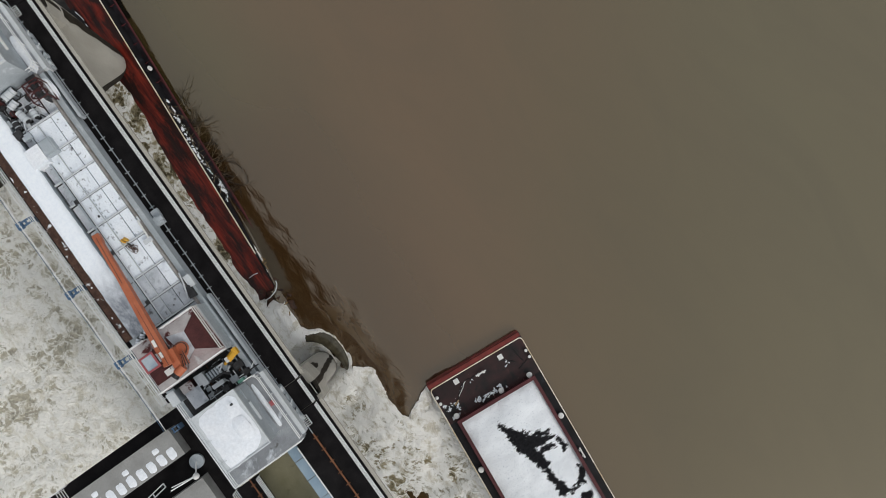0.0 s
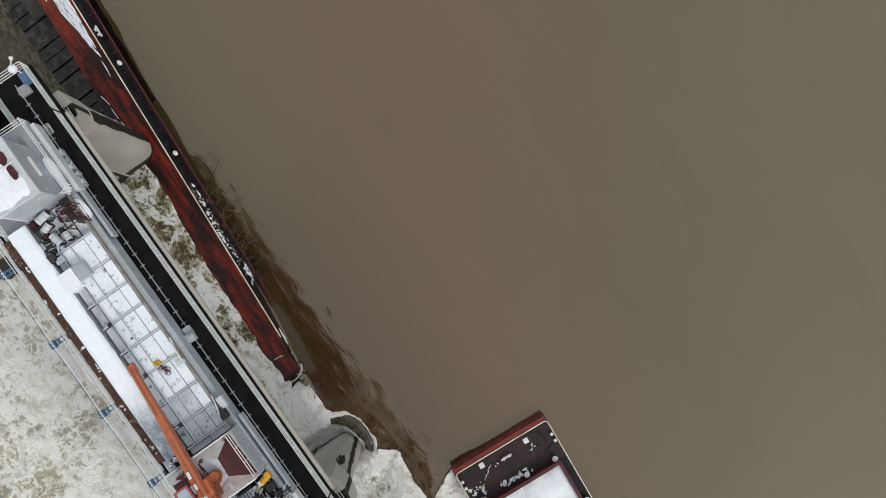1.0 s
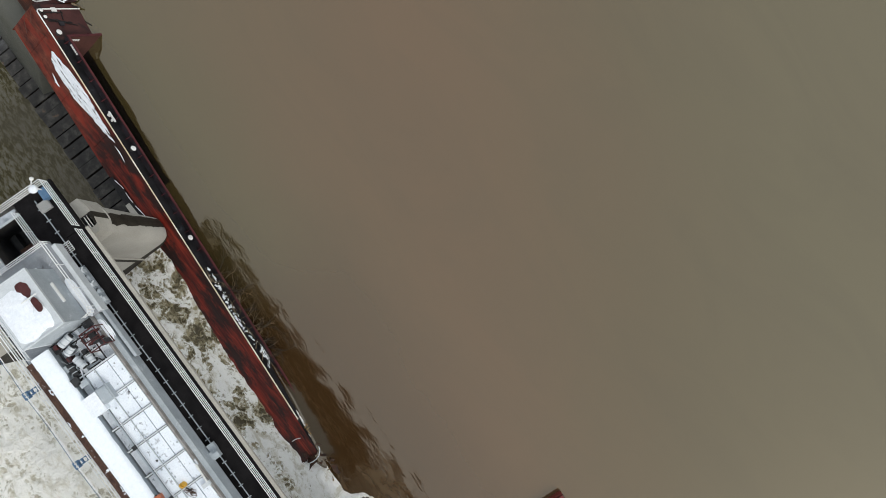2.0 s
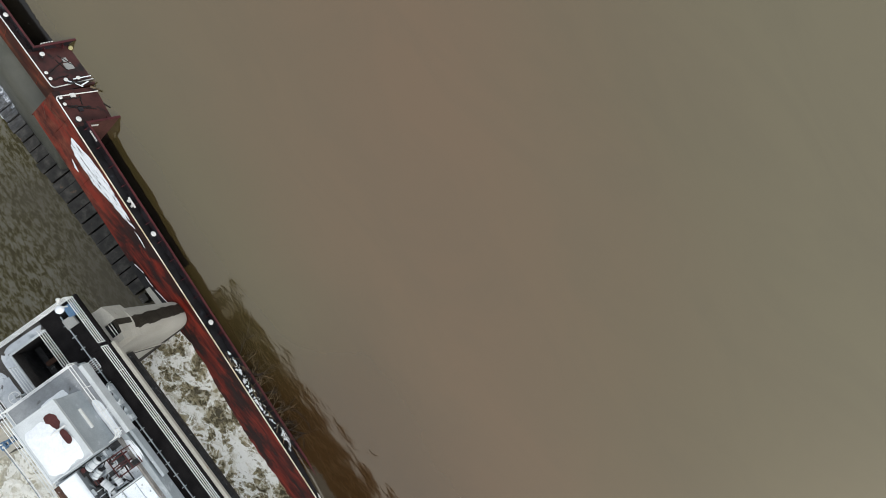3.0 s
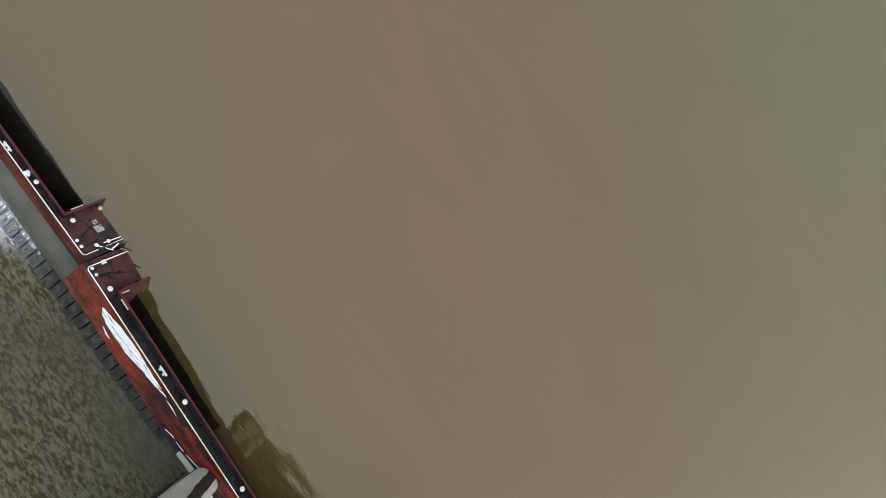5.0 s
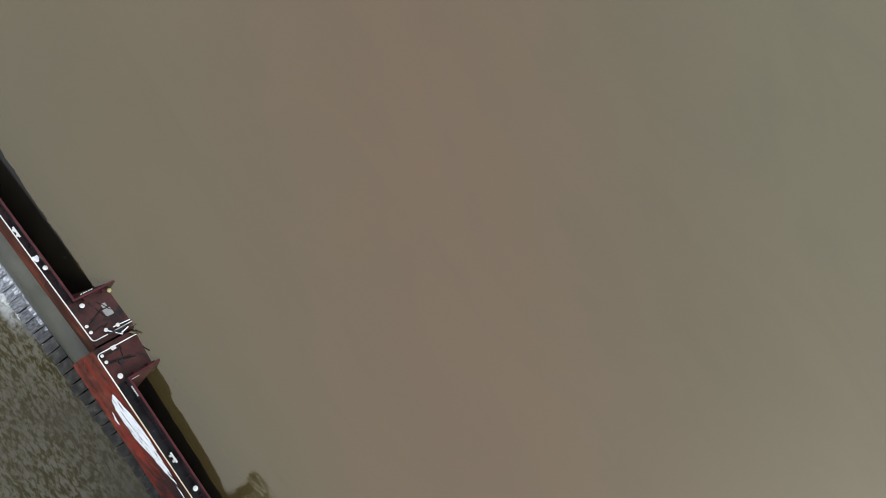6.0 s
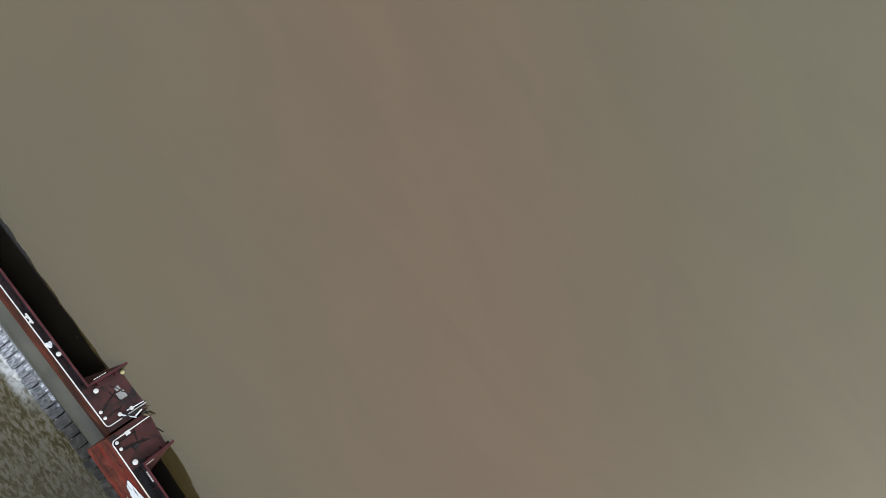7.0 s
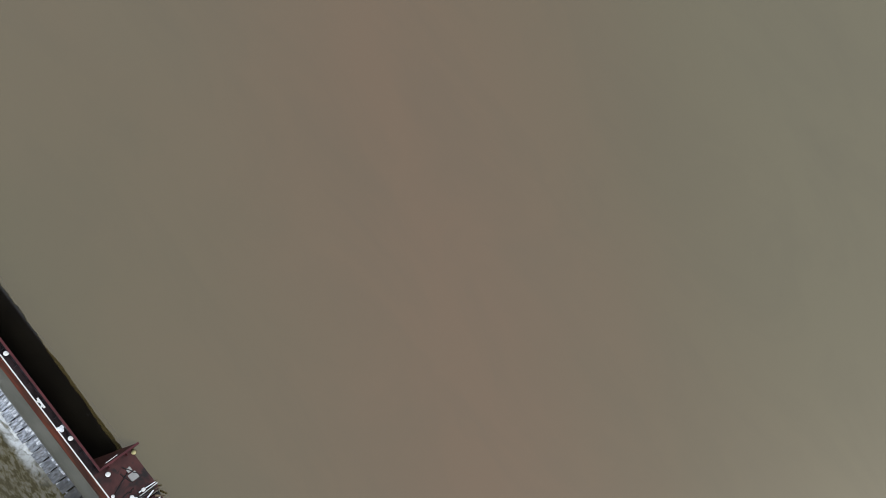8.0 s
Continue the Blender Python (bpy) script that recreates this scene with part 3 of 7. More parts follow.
def grid(name, xs, ys, fz, mat, label, category, smooth=True, fx=None):
    bm = B()
    rows = [[bm.verts.new(((fx(x, y) if fx else x), y, fz(x, y))) for x in xs] for y in ys]
    for a, b in zip(rows, rows[1:]):
        for i in range(len(xs) - 1):
            bm.faces.new((a[i], a[i + 1], b[i + 1], b[i]))
    return tagged(part(name, bm, mat, smooth=smooth), label, category, kind="structure")


def steps(*runs):
    """A run of numbers with a step of its own for each stretch: (start, end, step), ..."""
    out = []
    for a, b, s in runs:
        k = max(1, round((b - a) / s))
        out += [a + (b - a) * i / k for i in range(k)]
    return out + [runs[-1][1]]


# ---------------------------------------------------------------- water
# where the pool breaks over: x of the crest for each y
CREST = [(-90, 8.0), (-40, 7.5), (-14, 7.2), (-11.2, 6.6), (-10.6, 2.6), (-9.0, 1.9), (-6.4, 1.35), (-4.0, 0.9), (-2.6, 1.4), (-1.0, 1.7), (0.4, 1.3), (1.6, 0.2), (4.0, -0.5), (7.0, -0.4), (10, 0.2), (20, 0.6), (36, 1.6), (58, 3.0), (90, 2.4)]


def crest(y):
    return lerp(y, CREST)


# the lip where the pool breaks, from the weir past the sunken barge, round the pier nose, to the floating barge
LIP = [(2.4, 90), (3.0, 58), (1.6, 36), (0.6, 20), (0.0, 13), (-0.7, 9), (-1.0, 5.5), (-1.3, 3.2), (-0.9, 2.3), (0.3, 1.6), (0.85, 0.4), (0.95, -0.9), (0.85, -2.4), (0.6, -3.4), (1.3, -3.9), (2.2, -4.6),
       (1.95, -5.6), (1.7, -7), (1.6, -8.2), (1.75, -10.2), (2.45, -10.9), (4.1, -10.0), (5.7, -9.35), (7.0, -9.6), (7.4, -20), (8.0, -90)]


def fallen(x, y):
    """Metres past the lip, downstream (upstream: minus)."""
    if y > 30 or y < -40:
        return crest(y) - x
    best, side = 1e9, 1
    for (ax, ay), (bx, by) in zip(LIP, LIP[1:]):
        ux, uy = bx - ax, by - ay
        f = max(0.0, min(1.0, ((x - ax) * ux + (y - ay) * uy) / (ux * ux + uy * uy)))
        dx, dy = x - ax - f * ux, y - ay - f * uy
        d = dx * dx + dy * dy
        if d < best - 1e-9:
            best, side = d, (1 if ux * (y - ay) - uy * (x - ax) < 0 else -1)
    return side * math.sqrt(best) + (0.45 * nz(x, y, 3.0, 0.7) + 0.22 * nz(x, y, 8.0, 2.1) if y < 1.0 else 0.0) if best < 400 else crest(y) - x


def pool_x(x, y):
    return max(x, crest(y) - 1.2) if y > 14 else x


def pool_z(x, y):
    """Height of the pool surface, curling down past the lip."""
    u = -fallen(pool_x(x, y), y)
    drop = 0.0 if u > 0.3 else -0.55 * (0.3 - u) ** 2
    wave = 0.03 * nz(x * 0.9, y * 0.5, 3.1) if u < 12 else 0.0
    # drawn down where it gathers speed towards the open gate
    drop -= 0.22 * math.exp(-max(u, 0.0) / 2.2) * max(0.0, min(1.0, (8.0 - y) / 6.0))
    return max(drop, -5.0) + wave


def torrent_z(x, y):
    s = fallen(x, y)
    base = lerp(s, [(-1.5, -1.6), (-0.3, -0.22), (0.0, -0.03), (0.2, -0.04), (0.8, -0.36), (1.6, -0.85), (3.5, -1.8), (7, -4.2), (12, -6.0), (18, -6.6), (40, -6.9)])
    if y > 11:
        base -= 0.3 * min((y - 11) / 5, 1) * max(0, min(1, (12 - s) / 8))
    heap = lerp(y, [(0.5, 0.0), (2, 1.0), (5, 0.95), (9, 0.6), (15, 0.8), (22, 1.6), (28, 2.3), (34, 2.2)]) * max(0.0, min(1.0, (x + 7.0) / 2.5, (-1.3 - x) / 0.8))
    # west of the sunken barge the water runs under its bared side
    under = max(0.0, min(1.0, (y - 6.0) / 1.8, (3.3 - 0.0802 * (58.65 - y) - x) / 0.6, (36.0 - y) / 2.0))
    keel = 4.05 - 0.0802 * (58.65 - y) - 2.65
    base = base + heap * (1 - under)
    level = lerp(y, [(8, -1.35), (11, -1.28), (14, -1.1), (17, -1.0), (20, -0.8), (24, -0.6), (29, 0.05), (32, 0.3)]) - 0.3 * max(0.0, -2.6 - x)
    base += under * (max(min(base + heap, keel), level) - base)
    # smooth dark slide of water close round the pier nose
    near = math.hypot(max(x + 1.9, 0.0) if x > -1.9 else (x + 1.9) * 0.3, y + 1.35) - 1.45
    if y > -3.4 and near < 1.6:
        base -= 0.8 * min(1.0, (1.6 - near) / 0.5) * min(1.0, (y + 3.4) / 1.0)
    amp = 0.45 if x > -60 else 0.0
    return base + amp * (nz(x * 0.28, y * 0.28, 7.0) + 0.5 * nz(x * 0.8, y * 0.8, 2.0) + 0.3 * nz(x * 1.9, y * 1.9, 5.0)) * min(1.0, 0.35 + max(0.0, s) / 3) * (1.0 - 0.7 * min(1.0, heap))


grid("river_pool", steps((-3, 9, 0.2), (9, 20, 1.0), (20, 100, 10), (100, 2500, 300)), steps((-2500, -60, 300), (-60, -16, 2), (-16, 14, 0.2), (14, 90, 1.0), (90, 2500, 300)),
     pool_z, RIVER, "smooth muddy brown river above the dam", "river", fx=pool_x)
grid("gate_torrent", steps((-2500, -80, 300), (-80, -30, 2), (-30, 9, 0.3)), steps((-2500, -60, 300), (-60, -24, 2), (-24, 36.5, 0.3)), torrent_z, FOAM,
     "white foaming torrent below the open gates", "white water")
# smooth roll of water curling round the pier nose, white along its outer crest
CURL = surface("smooth_curling_water", (0.034, 0.028, 0.015), (0.095, 0.082, 0.052), 1.1, 0.12, spot=((0.26, 0.24, 0.19), 1.6, 0.63, 0.12), bump=0.03, fine=6.0, gloss=0.5)
ARC = [(-2.3, 2.6), (-1.5, 2.45), (-0.5, 1.95), (0.35, 1.15), (0.8, 0.05), (0.95, -1.2), (0.85, -2.4), (0.6, -3.5)]
ring = []
for k in range(len(ARC) - 1):
    p0, p1, p2, p3 = [Vector((*ARC[max(0, min(len(ARC) - 1, k + d))], 0)) for d in (-1, 0, 1, 2)]
    for f in range(8):
        u = f / 8
        ring.append(0.5 * (2 * p1 + (p2 - p0) * u + (2 * p0 - 5 * p1 + 4 * p2 - p3) * u * u + (3 * p1 - p0 - 3 * p2 + p3) * u ** 3))
roll, crest_foam = B(), B()
rows, white = [], []
for i, p in enumerate(ring):
    d = (ring[min(i + 1, len(ring) - 1)] - ring[max(i - 1, 0)]).normalized()
    out = Vector((-d.y, d.x, 0))
    f = i / (len(ring) - 1)
    r = 0.52 * math.sin(math.pi * min(1.0, 0.05 + 0.85 * f)) + 0.06 + 0.05 * nz(i * 0.3, 2.0, 4.0)
    row = []
    for k in range(11):
        a = math.pi * (k / 10 * 1.15 - 0.1)
        row.append(roll.verts.new(p + out * (r * 1.25 * math.cos(a) - 0.35) + Vector((0, 0, -0.30 - 0.30 * f + r * math.sin(a) + 0.03 * nz(i * 0.5, k, 1.0)))))
    rows.append(row)
    w = 0.06 + 0.14 * abs(nz(i * 0.25, 1.0, 2.0)) + 0.08 * abs(nz(i * 1.7, 4.0, 2.0)) + 0.12 * max(0.0, 0.35 - f)
    white.append([crest_foam.verts.new(p + out * (r * 1.05 - 0.35 + w * (j - 2) / 2 + 0.05 * nz(i * 0.9, j, 6.0)) + Vector((0, 0, -0.05 - 0.30 * f + 0.13 * (1 - abs(j - 2) / 2)))) for j in range(5)])
for strips, mesh in ((rows, roll), (white, crest_foam)):
    for a, b in zip(strips, strips[1:]):
        for j in range(len(a) - 1):
            mesh.faces.new((a[j], a[j + 1], b[j + 1], b[j]))
tagged(part("curling_roll", roll, CURL, smooth=True), "smooth olive roll of water curling round the pier nose", "white water", kind="stuff")
tagged(part("breaking_crest", crest_foam, FOAM, smooth=True), "thin white crest of water curling round the pier nose", "white water", kind="stuff")
bm = B()
BREAK = [(0.75, -3.3), (1.4, -3.85), (2.3, -4.6), (2.05, -5.6), (1.8, -7.0), (1.7, -8.2), (1.85, -10.1), (2.5, -10.85), (4.1, -9.95), (5.7, -9.3), (7.0, -9.5)]
rows = []
line = []
for (ax, ay), (bx, by) in zip(BREAK, BREAK[1:]):
    k = max(2, round(math.hypot(bx - ax, by - ay) / 0.12))
    line += [Vector((ax + (bx - ax) * i / k, ay + (by - ay) * i / k, 0)) for i in range(k)]
for i, p in enumerate(line):
    d = (line[min(i + 3, len(line) - 1)] - line[max(i - 3, 0)]).normalized()
    down = Vector((d.y, -d.x, 0))
    edge = 0.22 * nz(i * 0.12, 3.0, 1.0) + 0.12 * nz(i * 0.5, 5.0, 2.0)
    row = []
    for j in range(8):
        f = j / 7
        q = p + down * (edge - 0.22 + 1.3 * f)
        row.append(bm.verts.new((q.x, q.y, -0.05 + 0.16 * math.sin(math.pi * min(1.0, 0.2 + f)) * (0.7 + 0.6 * nz(q.x, q.y, 2.0, 1.9)) - 0.62 * f * f)))
    rows.append(row)
for a, b in zip(rows, rows[1:]):
    for j in range(7):
        bm.faces.new((a[j], a[j + 1], b[j + 1], b[j]))
tagged(part("breaking_lip", bm, FOAM, smooth=True), "ragged white foam where the pool breaks over", "white water", kind="stuff")
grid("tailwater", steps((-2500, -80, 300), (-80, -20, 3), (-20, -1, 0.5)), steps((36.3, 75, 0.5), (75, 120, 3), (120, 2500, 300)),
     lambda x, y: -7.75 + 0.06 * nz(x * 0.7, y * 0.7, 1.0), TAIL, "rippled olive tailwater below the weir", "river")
grid("ground", [-2500, -200, 200, 2500], [-2500, -200, 200, 2500], lambda x, y: -14.0, WEIR_STONE, "dark river bed under the water", "ground")


# ---------------------------------------------------------------- piers, weir
def nose_x(front, off):
    """x of the blunt nose at a distance off its middle line."""
    q = min(abs(off) / 1.45, 0.999) ** (1 / 0.88)
    return front - 1.45 + 1.45 * math.sqrt(1 - q * q) ** 0.88


def nose_outline(x_back, x_front, yc, half, n=16):
    pts = [(x_back, yc - half)]
    for i in range(n + 1):
        a = -math.pi / 2 + math.pi * i / n
        c, s = math.cos(a), math.sin(a)
        pts.append((x_front - half + half * abs(c) ** 0.88, yc + half * math.copysign(abs(s) ** 0.88, s)))
    return pts + [(x_back, yc + half)]


def pier(yc, label, front=0.35, wet=-14.0, stains=()):
    root = thing("dam_pier", label, "dam pier", "piers of the dam", kind="structure")
    bm = B()
    prism(bm, nose_outline(-21.5, front, yc, 1.45), -14.0, 13.2)
    part("shaft", bm, CONCRETE_SHAFT, root)
    bm = B()
    prism(bm, nose_outline(-21.4, front + 0.02, yc, 1.47), -14.2, wet)
    part("wet_base", bm, CONCRETE_WET, root, "dark wet base of the pier")
    bm = B()
    # cap with a slot through it
    for s in ((-21.6, -0.75, yc - 1.52, yc + 1.52), (-0.75, -0.05, yc - 1.50, yc - 0.98), (-0.75, -0.05, yc + 0.12, yc + 1.50)):
        box(bm, *s, 13.2, 15.7)
    prism(bm, [(-0.05, yc - 1.50), (0.12, yc - 0.95), (0.25, yc - 0.1), (0.25, yc + 0.2), (0.12, yc + 0.95), (-0.05, yc + 1.50)], 12.5, 15.7)
    part("cap", bm, CONCRETE, root)
    bm = B()
    prism(bm, [(-0.045, yc - 0.96), (0.10, yc - 0.92), (0.262, yc - 0.1), (0.262, yc + 0.12), (-0.045, yc + 0.12)], 12.5, 15.704)
    part("algae_lip", bm, CONCRETE_WET, root, "dark wet algae streak")
    tubes("ladder", RAIL_PAINT, root, *[((-0.52 + dx, yc - 0.98, 15.5), (-0.52 + dx, yc + 0.12, 15.5), 0.04) for dx in (0.0, 0.22)])
    # black boxes inside the slot stand in for its shade
    boxes("slot_lining", BLACK_STEEL, root, (-0.74, -0.06, yc - 0.97, yc + 0.11, 13.2, 13.3), (-0.74, -0.7, yc - 0.97, yc + 0.11, 13.3, 15.66), (-0.7, -0.06, yc - 0.97, yc - 0.945, 13.3, 15.62), (-0.7, -0.06, yc + 0.085, yc + 0.11, 13.3, 15.62))
    # algae streak down the nose, uneven at its edges
    bm = B()
    rows = []
    for i in range(46):
        z = 13.15 - i * 0.36
        w = (0.26 if stains else 0.50) + 0.12 * nz(z, yc, 4.0, 0.9) + 0.10 * nz(z, yc, 1.0, 3.1)
        c = yc + 0.20 - 0.6 * max(0.0, z / 13) + 0.14 * nz(z, yc, 9.0, 0.6)
        row = []
        for j in range(5):
            y = c - w + 2 * w * j / 4
            off = max(-1.44, min(1.44, y - yc))
            x = nose_x(front, off) + 0.014
            row.append(bm.verts.new((x, y, z)))
        rows.append(row)
    for a, b in zip(rows, rows[1:]):
        for j in range(4):
            bm.faces.new((a[j], a[j + 1], b[j + 1], b[j]))
    part("algae_streak", bm, CONCRETE_WET, root, "dark wet algae streak")
    for k, (dy, zc, hw, hh) in enumerate(stains):
        bm = B()
        ring = []
        for i in range(22):
            a = 2 * math.pi * i / 22
            q = 1 + 0.45 * nz(math.cos(a) * 2, math.sin(a) * 2, k * 3.0)
            off = max(-1.4, min(1.4, dy + hw * q * math.cos(a)))
            ring.append(bm.verts.new((nose_x(front, off) + 0.016, yc + off, zc + hh * q * math.sin(a))))
        mid = bm.verts.new((nose_x(front, dy) + 0.03, yc + dy, zc))
        for i in range(22):
            bm.faces.new((ring[i], ring[(i + 1) % 22], mid))
        part("stain", bm, CONCRETE_WET, root, "dark brown patch of worn facing")
    for sy in (-1, 1):
        g0, g1 = sorted((yc + sy * 1.40, yc + sy * 1.475))
        # strip on the wall face: the groove's shade as dark colour, no recess cut
        boxes("gate_guide", CONCRETE_WET, root, (front - 4.35, front - 3.85, g0, g1, -8.0, 13.1), label="dark strip standing in for the shaded gate groove")
        g0, g1 = sorted((yc + sy * 1.40, yc + sy * 1.53))
        boxes("guide_rail", CONCRETE, root, (front - 3.95, front - 3.75, g0, g1, -8.0, 13.1))
    boxes("bearing_block", CONCRETE, root, (-2.9, -1.7, yc - 1.1, yc - 0.3, 15.7, 17.7), (-2.9, -1.7, yc + 0.3, yc + 1.1, 15.7, 17.7), (-8.6, -6.6, yc - 1.1, yc + 1.1, 15.7, 17.7))
    return root


pier(-1.35, "pale weathered concrete dam pier with a rounded nose, water breaking round it", -0.45, -1.6, ((0.85, 8.2, 0.34, 1.5),))
pier(35.1, "pale weathered concrete dam pier beside the weir, a sunken barge against it", 0.35, 1.2)

# overflow weir, and its row of apron blocks
bm = B()
prof = [(3.0, -14), (3.0, -1.0), (1.7, -0.25), (0.8, -0.2), (-0.6, -0.9), (-2.0, -3.0), (-3.2, -5.4), (-4.2, -7.1), (-4.2, -14)]
wy = [36.6, 39.8, 55.9] + steps((56.4, 120.0, 0.7))
rings = []
for y in wy:
    low = 0.0 if y > 56 else 1.0
    rings.append([bm.verts.new((x + (1.7 * low if i > 4 else 0) + (0 if i in (0, 8) else 0.05 * nz(x, y, 1, 0.6)), y, z - (2.2 * low if 0 < i < 8 and z > -3 else 0))) for i, (x, z) in enumerate(prof)])
for a, b in zip(rings, rings[1:]):
    for i in range(len(prof)):
        k = (i + 1) % len(prof)
        bm.faces.new((a[i], a[k], b[k], b[i]))
bm.faces.new(rings[0][::-1])
bm.faces.new(rings[-1])
weir = tagged(part("weir", bm, WEIR_FACE, smooth=True), "grey concrete overflow weir under a thin sheet of water", "weir", kind="structure")
rng = random.Random(11)
for i in range(56):
    y = 40.75 + i * 1.385
    bm = B()
    a, b = rng.uniform(-0.08, 0.08), rng.uniform(-0.06, 0.06)
    vs = box(bm, -5.75 + rng.uniform(-0.12, 0.12), -2.2 if y < 59 else -4.0, y, y + 1.24 + rng.uniform(-0.05, 0.05), -8.4, -6.9)
    for v in vs:
        if v.co.z > -7:
            v.co.z += a * (v.co.y - y) + b + 0.12 * (v.co.x + 6.0)
    soften(bm, 0.05, 1)
    part("apron_block", bm, FROTH_STONE, weir)
# broken stub wall and a loose slab beside the pier
ob = boxes("stub_wall", CONCRETE, None, (-1.75, -0.75, 36.6, 38.9, -6.0, 0.7), bevel=0.06)
tagged(ob, "broken stub of pale concrete wall between pier and weir", "wall", kind="structure")
bm = B()
box(bm, -5.25, -4.45, 39.3, 40.2, -7.8, -6.3)
soften(bm, 0.06, 1)
tagged(part("concrete_post", bm, WEIR_STONE), "short square concrete post at the end of the apron blocks", "concrete post")
# water spilling over the weir where no barge blocks it, and the foam it throws up below the blocks
bm = B()
rows = []
for y in steps((65.0, 120.0, 0.2)):
    row = []
    fade = min(1.0, (y - 65.0) / 9)
    for j in range(11):
        x = -3.75 + 0.75 * fade - (0.55 + 1.2 * fade) * j / 10 + 0.1 * nz(y, 3.0, 1.0, 0.8)
        zb = lerp(-x, [(-3, 0.7), (-0.8, 0.7), (0.6, -0.6), (2, -3.0), (3.2, -5.35), (4.0, -6.55), (5.0, -6.80), (6.0, -6.95)])
        row.append(bm.verts.new((x, y, zb + 0.10 * fade - 0.06 - 0.10 * (0.5 + 0.5 * math.cos(2 * math.pi * (y - 40.68) / 1.385)) ** 8 + 0.05 * nz(x, y, 2, 1.3) + 0.05 * nz(x, y, 5, 3.0))))
    rows.append(row)
for a, b in zip(rows, rows[1:]):
    for i in range(10):
        bm.faces.new((a[i], a[i + 1], b[i + 1], b[i]))
tagged(part("weir_spill", bm, SPILL, smooth=True), "white and blue-grey water spilling over the weir blocks", "white water", kind="structure")
bm = B()
rows = []
for y in steps((60.5, 120.0, 0.15)):
    grow = min(1.0, (y - 60.5) / 12)
    wid = (0.22 + 0.95 * grow) * (0.8 + 0.45 * nz(y, 1.0, 5.0, 0.9) + 0.25 * nz(y, 1.0, 9.0, 3.0))
    row = []
    for j in range(11):
        f = j / 10
        x = -5.62 - wid * f + 0.05 * nz(y, j, 3.0, 2.0)
        row.append(bm.verts.new((x, y, -7.72 + 0.34 * grow * math.sin(math.pi * (0.12 + 0.88 * f)) * (0.6 + 0.5 * nz(x, y, 2.0, 2.2) + 0.4 * nz(x, y, 4.0, 5.0)) - 0.06 * f)))
    rows.append(row)
for a, b in zip(rows, rows[1:]):
    for i in range(10):
        bm.faces.new((a[i], a[i + 1], b[i + 1], b[i]))
FROTH = surface("white_froth", (0.52, 0.54, 0.54), (0.80, 0.81, 0.80), 1.6, 0.9, spot=((0.22, 0.20, 0.13), 1.3, 0.60, 0.12), bump=0.05, fine=7.0)
tagged(part("apron_foam", bm, FROTH, smooth=True), "strip of white foam along the foot of the weir blocks", "white water", kind="structure")


# ---------------------------------------------------------------- service bridge
DECK_Z = 18.7
LEDGE = surface("chipped_beige_concrete", (0.42, 0.40, 0.35), (0.50, 0.475, 0.42), 0.7, 0.88, spot=((0.30, 0.20, 0.13), 0.55, 0.68, 0.04), bump=0.02)


def railing(name, x, runs, y_or_x="y", base=DECK_Z, label="galvanised steel railing with three rails along the bridge edge", post_gap=2.1, height=1.1):
    """A railing for each run (from, to) along the dam (or across it), each one a thing of its own."""
    for a, b in runs:
        root = thing("railing", label, "railing", "bridge railings", kind="structure")
        k = max(1, round((b - a) / post_gap))
        pt = (lambda s, z: (x, s, z)) if y_or_x == "y" else (lambda s, z: (s, x, z))
        for h in (height, height * 0.70, height * 0.40, height * 0.12):
            tubes("rail", RAIL_PAINT, root, (pt(a, base + h), pt(b, base + h), 0.030))
        for i in range(k + 1):
            s = a + (b - a) * i / k
            tubes("post", RAIL_PAINT, root, (pt(s, base - 0.1), pt(s, base + height), 0.028))


# upstream deck, in spans that part at the piers
for a, b in ((-60.0, -2.42), (-2.38, -0.32), (-0.28, 33.53), (33.57, 37.8)):
    boxes("bridge_deck", ASPHALT, None, (-2.95, 0.18, a, b, 18.35, 18.7), bevel=0.02)
    tagged(bpy.context.scene.objects[-1], "black asphalt deck of the service bridge", "bridge deck", kind="structure")
for a, b in ((-60.0, -2.5), (-0.2, 33.45)):
    boxes("bridge_girder", CONCRETE, None, (-0.35, 0.0, a, b, 17.2, 18.34), (-2.9, -2.4, a, b, 17.2, 18.34), bevel=0.02)
    tagged(bpy.context.scene.objects[-1], "pale concrete girder under the bridge deck", "girder", kind="structure")
for a, b in ((-60.0, -2.5), (-0.2, 33.45)):
    ob = boxes("bridge_ledge", LEDGE, None, (0.185, 0.44, a, b, 18.3, 18.6), bevel=0.02)
    tagged(ob, "pale beige concrete ledge along the bridge edge, chipped in places", "ledge", kind="structure")
railing("railing", 0.0, [(-60.0, -2.5), (-2.3, -0.4), (-0.2, 33.4), (33.75, 37.7)])
# conductor rail on the deck, with clips
root = thing("crane_rail", "rusty steel crane rail with clips on the bridge deck", "rail", kind="structure")
boxes("rail_head", GREY_PAINT, root, (-1.505, -1.455, -4.2, 37.0, 18.82, 18.90))
boxes("rail_foot", RAIL_RUST, root, (-1.53, -1.42, -60.0, -4.2, 18.80, 18.90))
boxes("rail_web", BLACK_STEEL, root, (-1.5, -1.46, -60.0, 37.0, 18.7, 18.82))
for i in range(62):
    y = -26 + i * 1.02
    boxes("clip", GREY_PAINT if y > -4.2 else RAIL_RUST, root, (-1.66, -1.30, y, y + 0.06, 18.86, 18.93))

# downstream walkway
for a, b in ((-60.0, -4.3), (3.6, 33.2)):
    boxes("walkway", ASPHALT, None, (-8.7, -6.4, a, b, 18.4, 18.7), bevel=0.02)
    tagged(bpy.context.scene.objects[-1], "black walkway along the downstream side of the dam", "walkway", kind="structure")
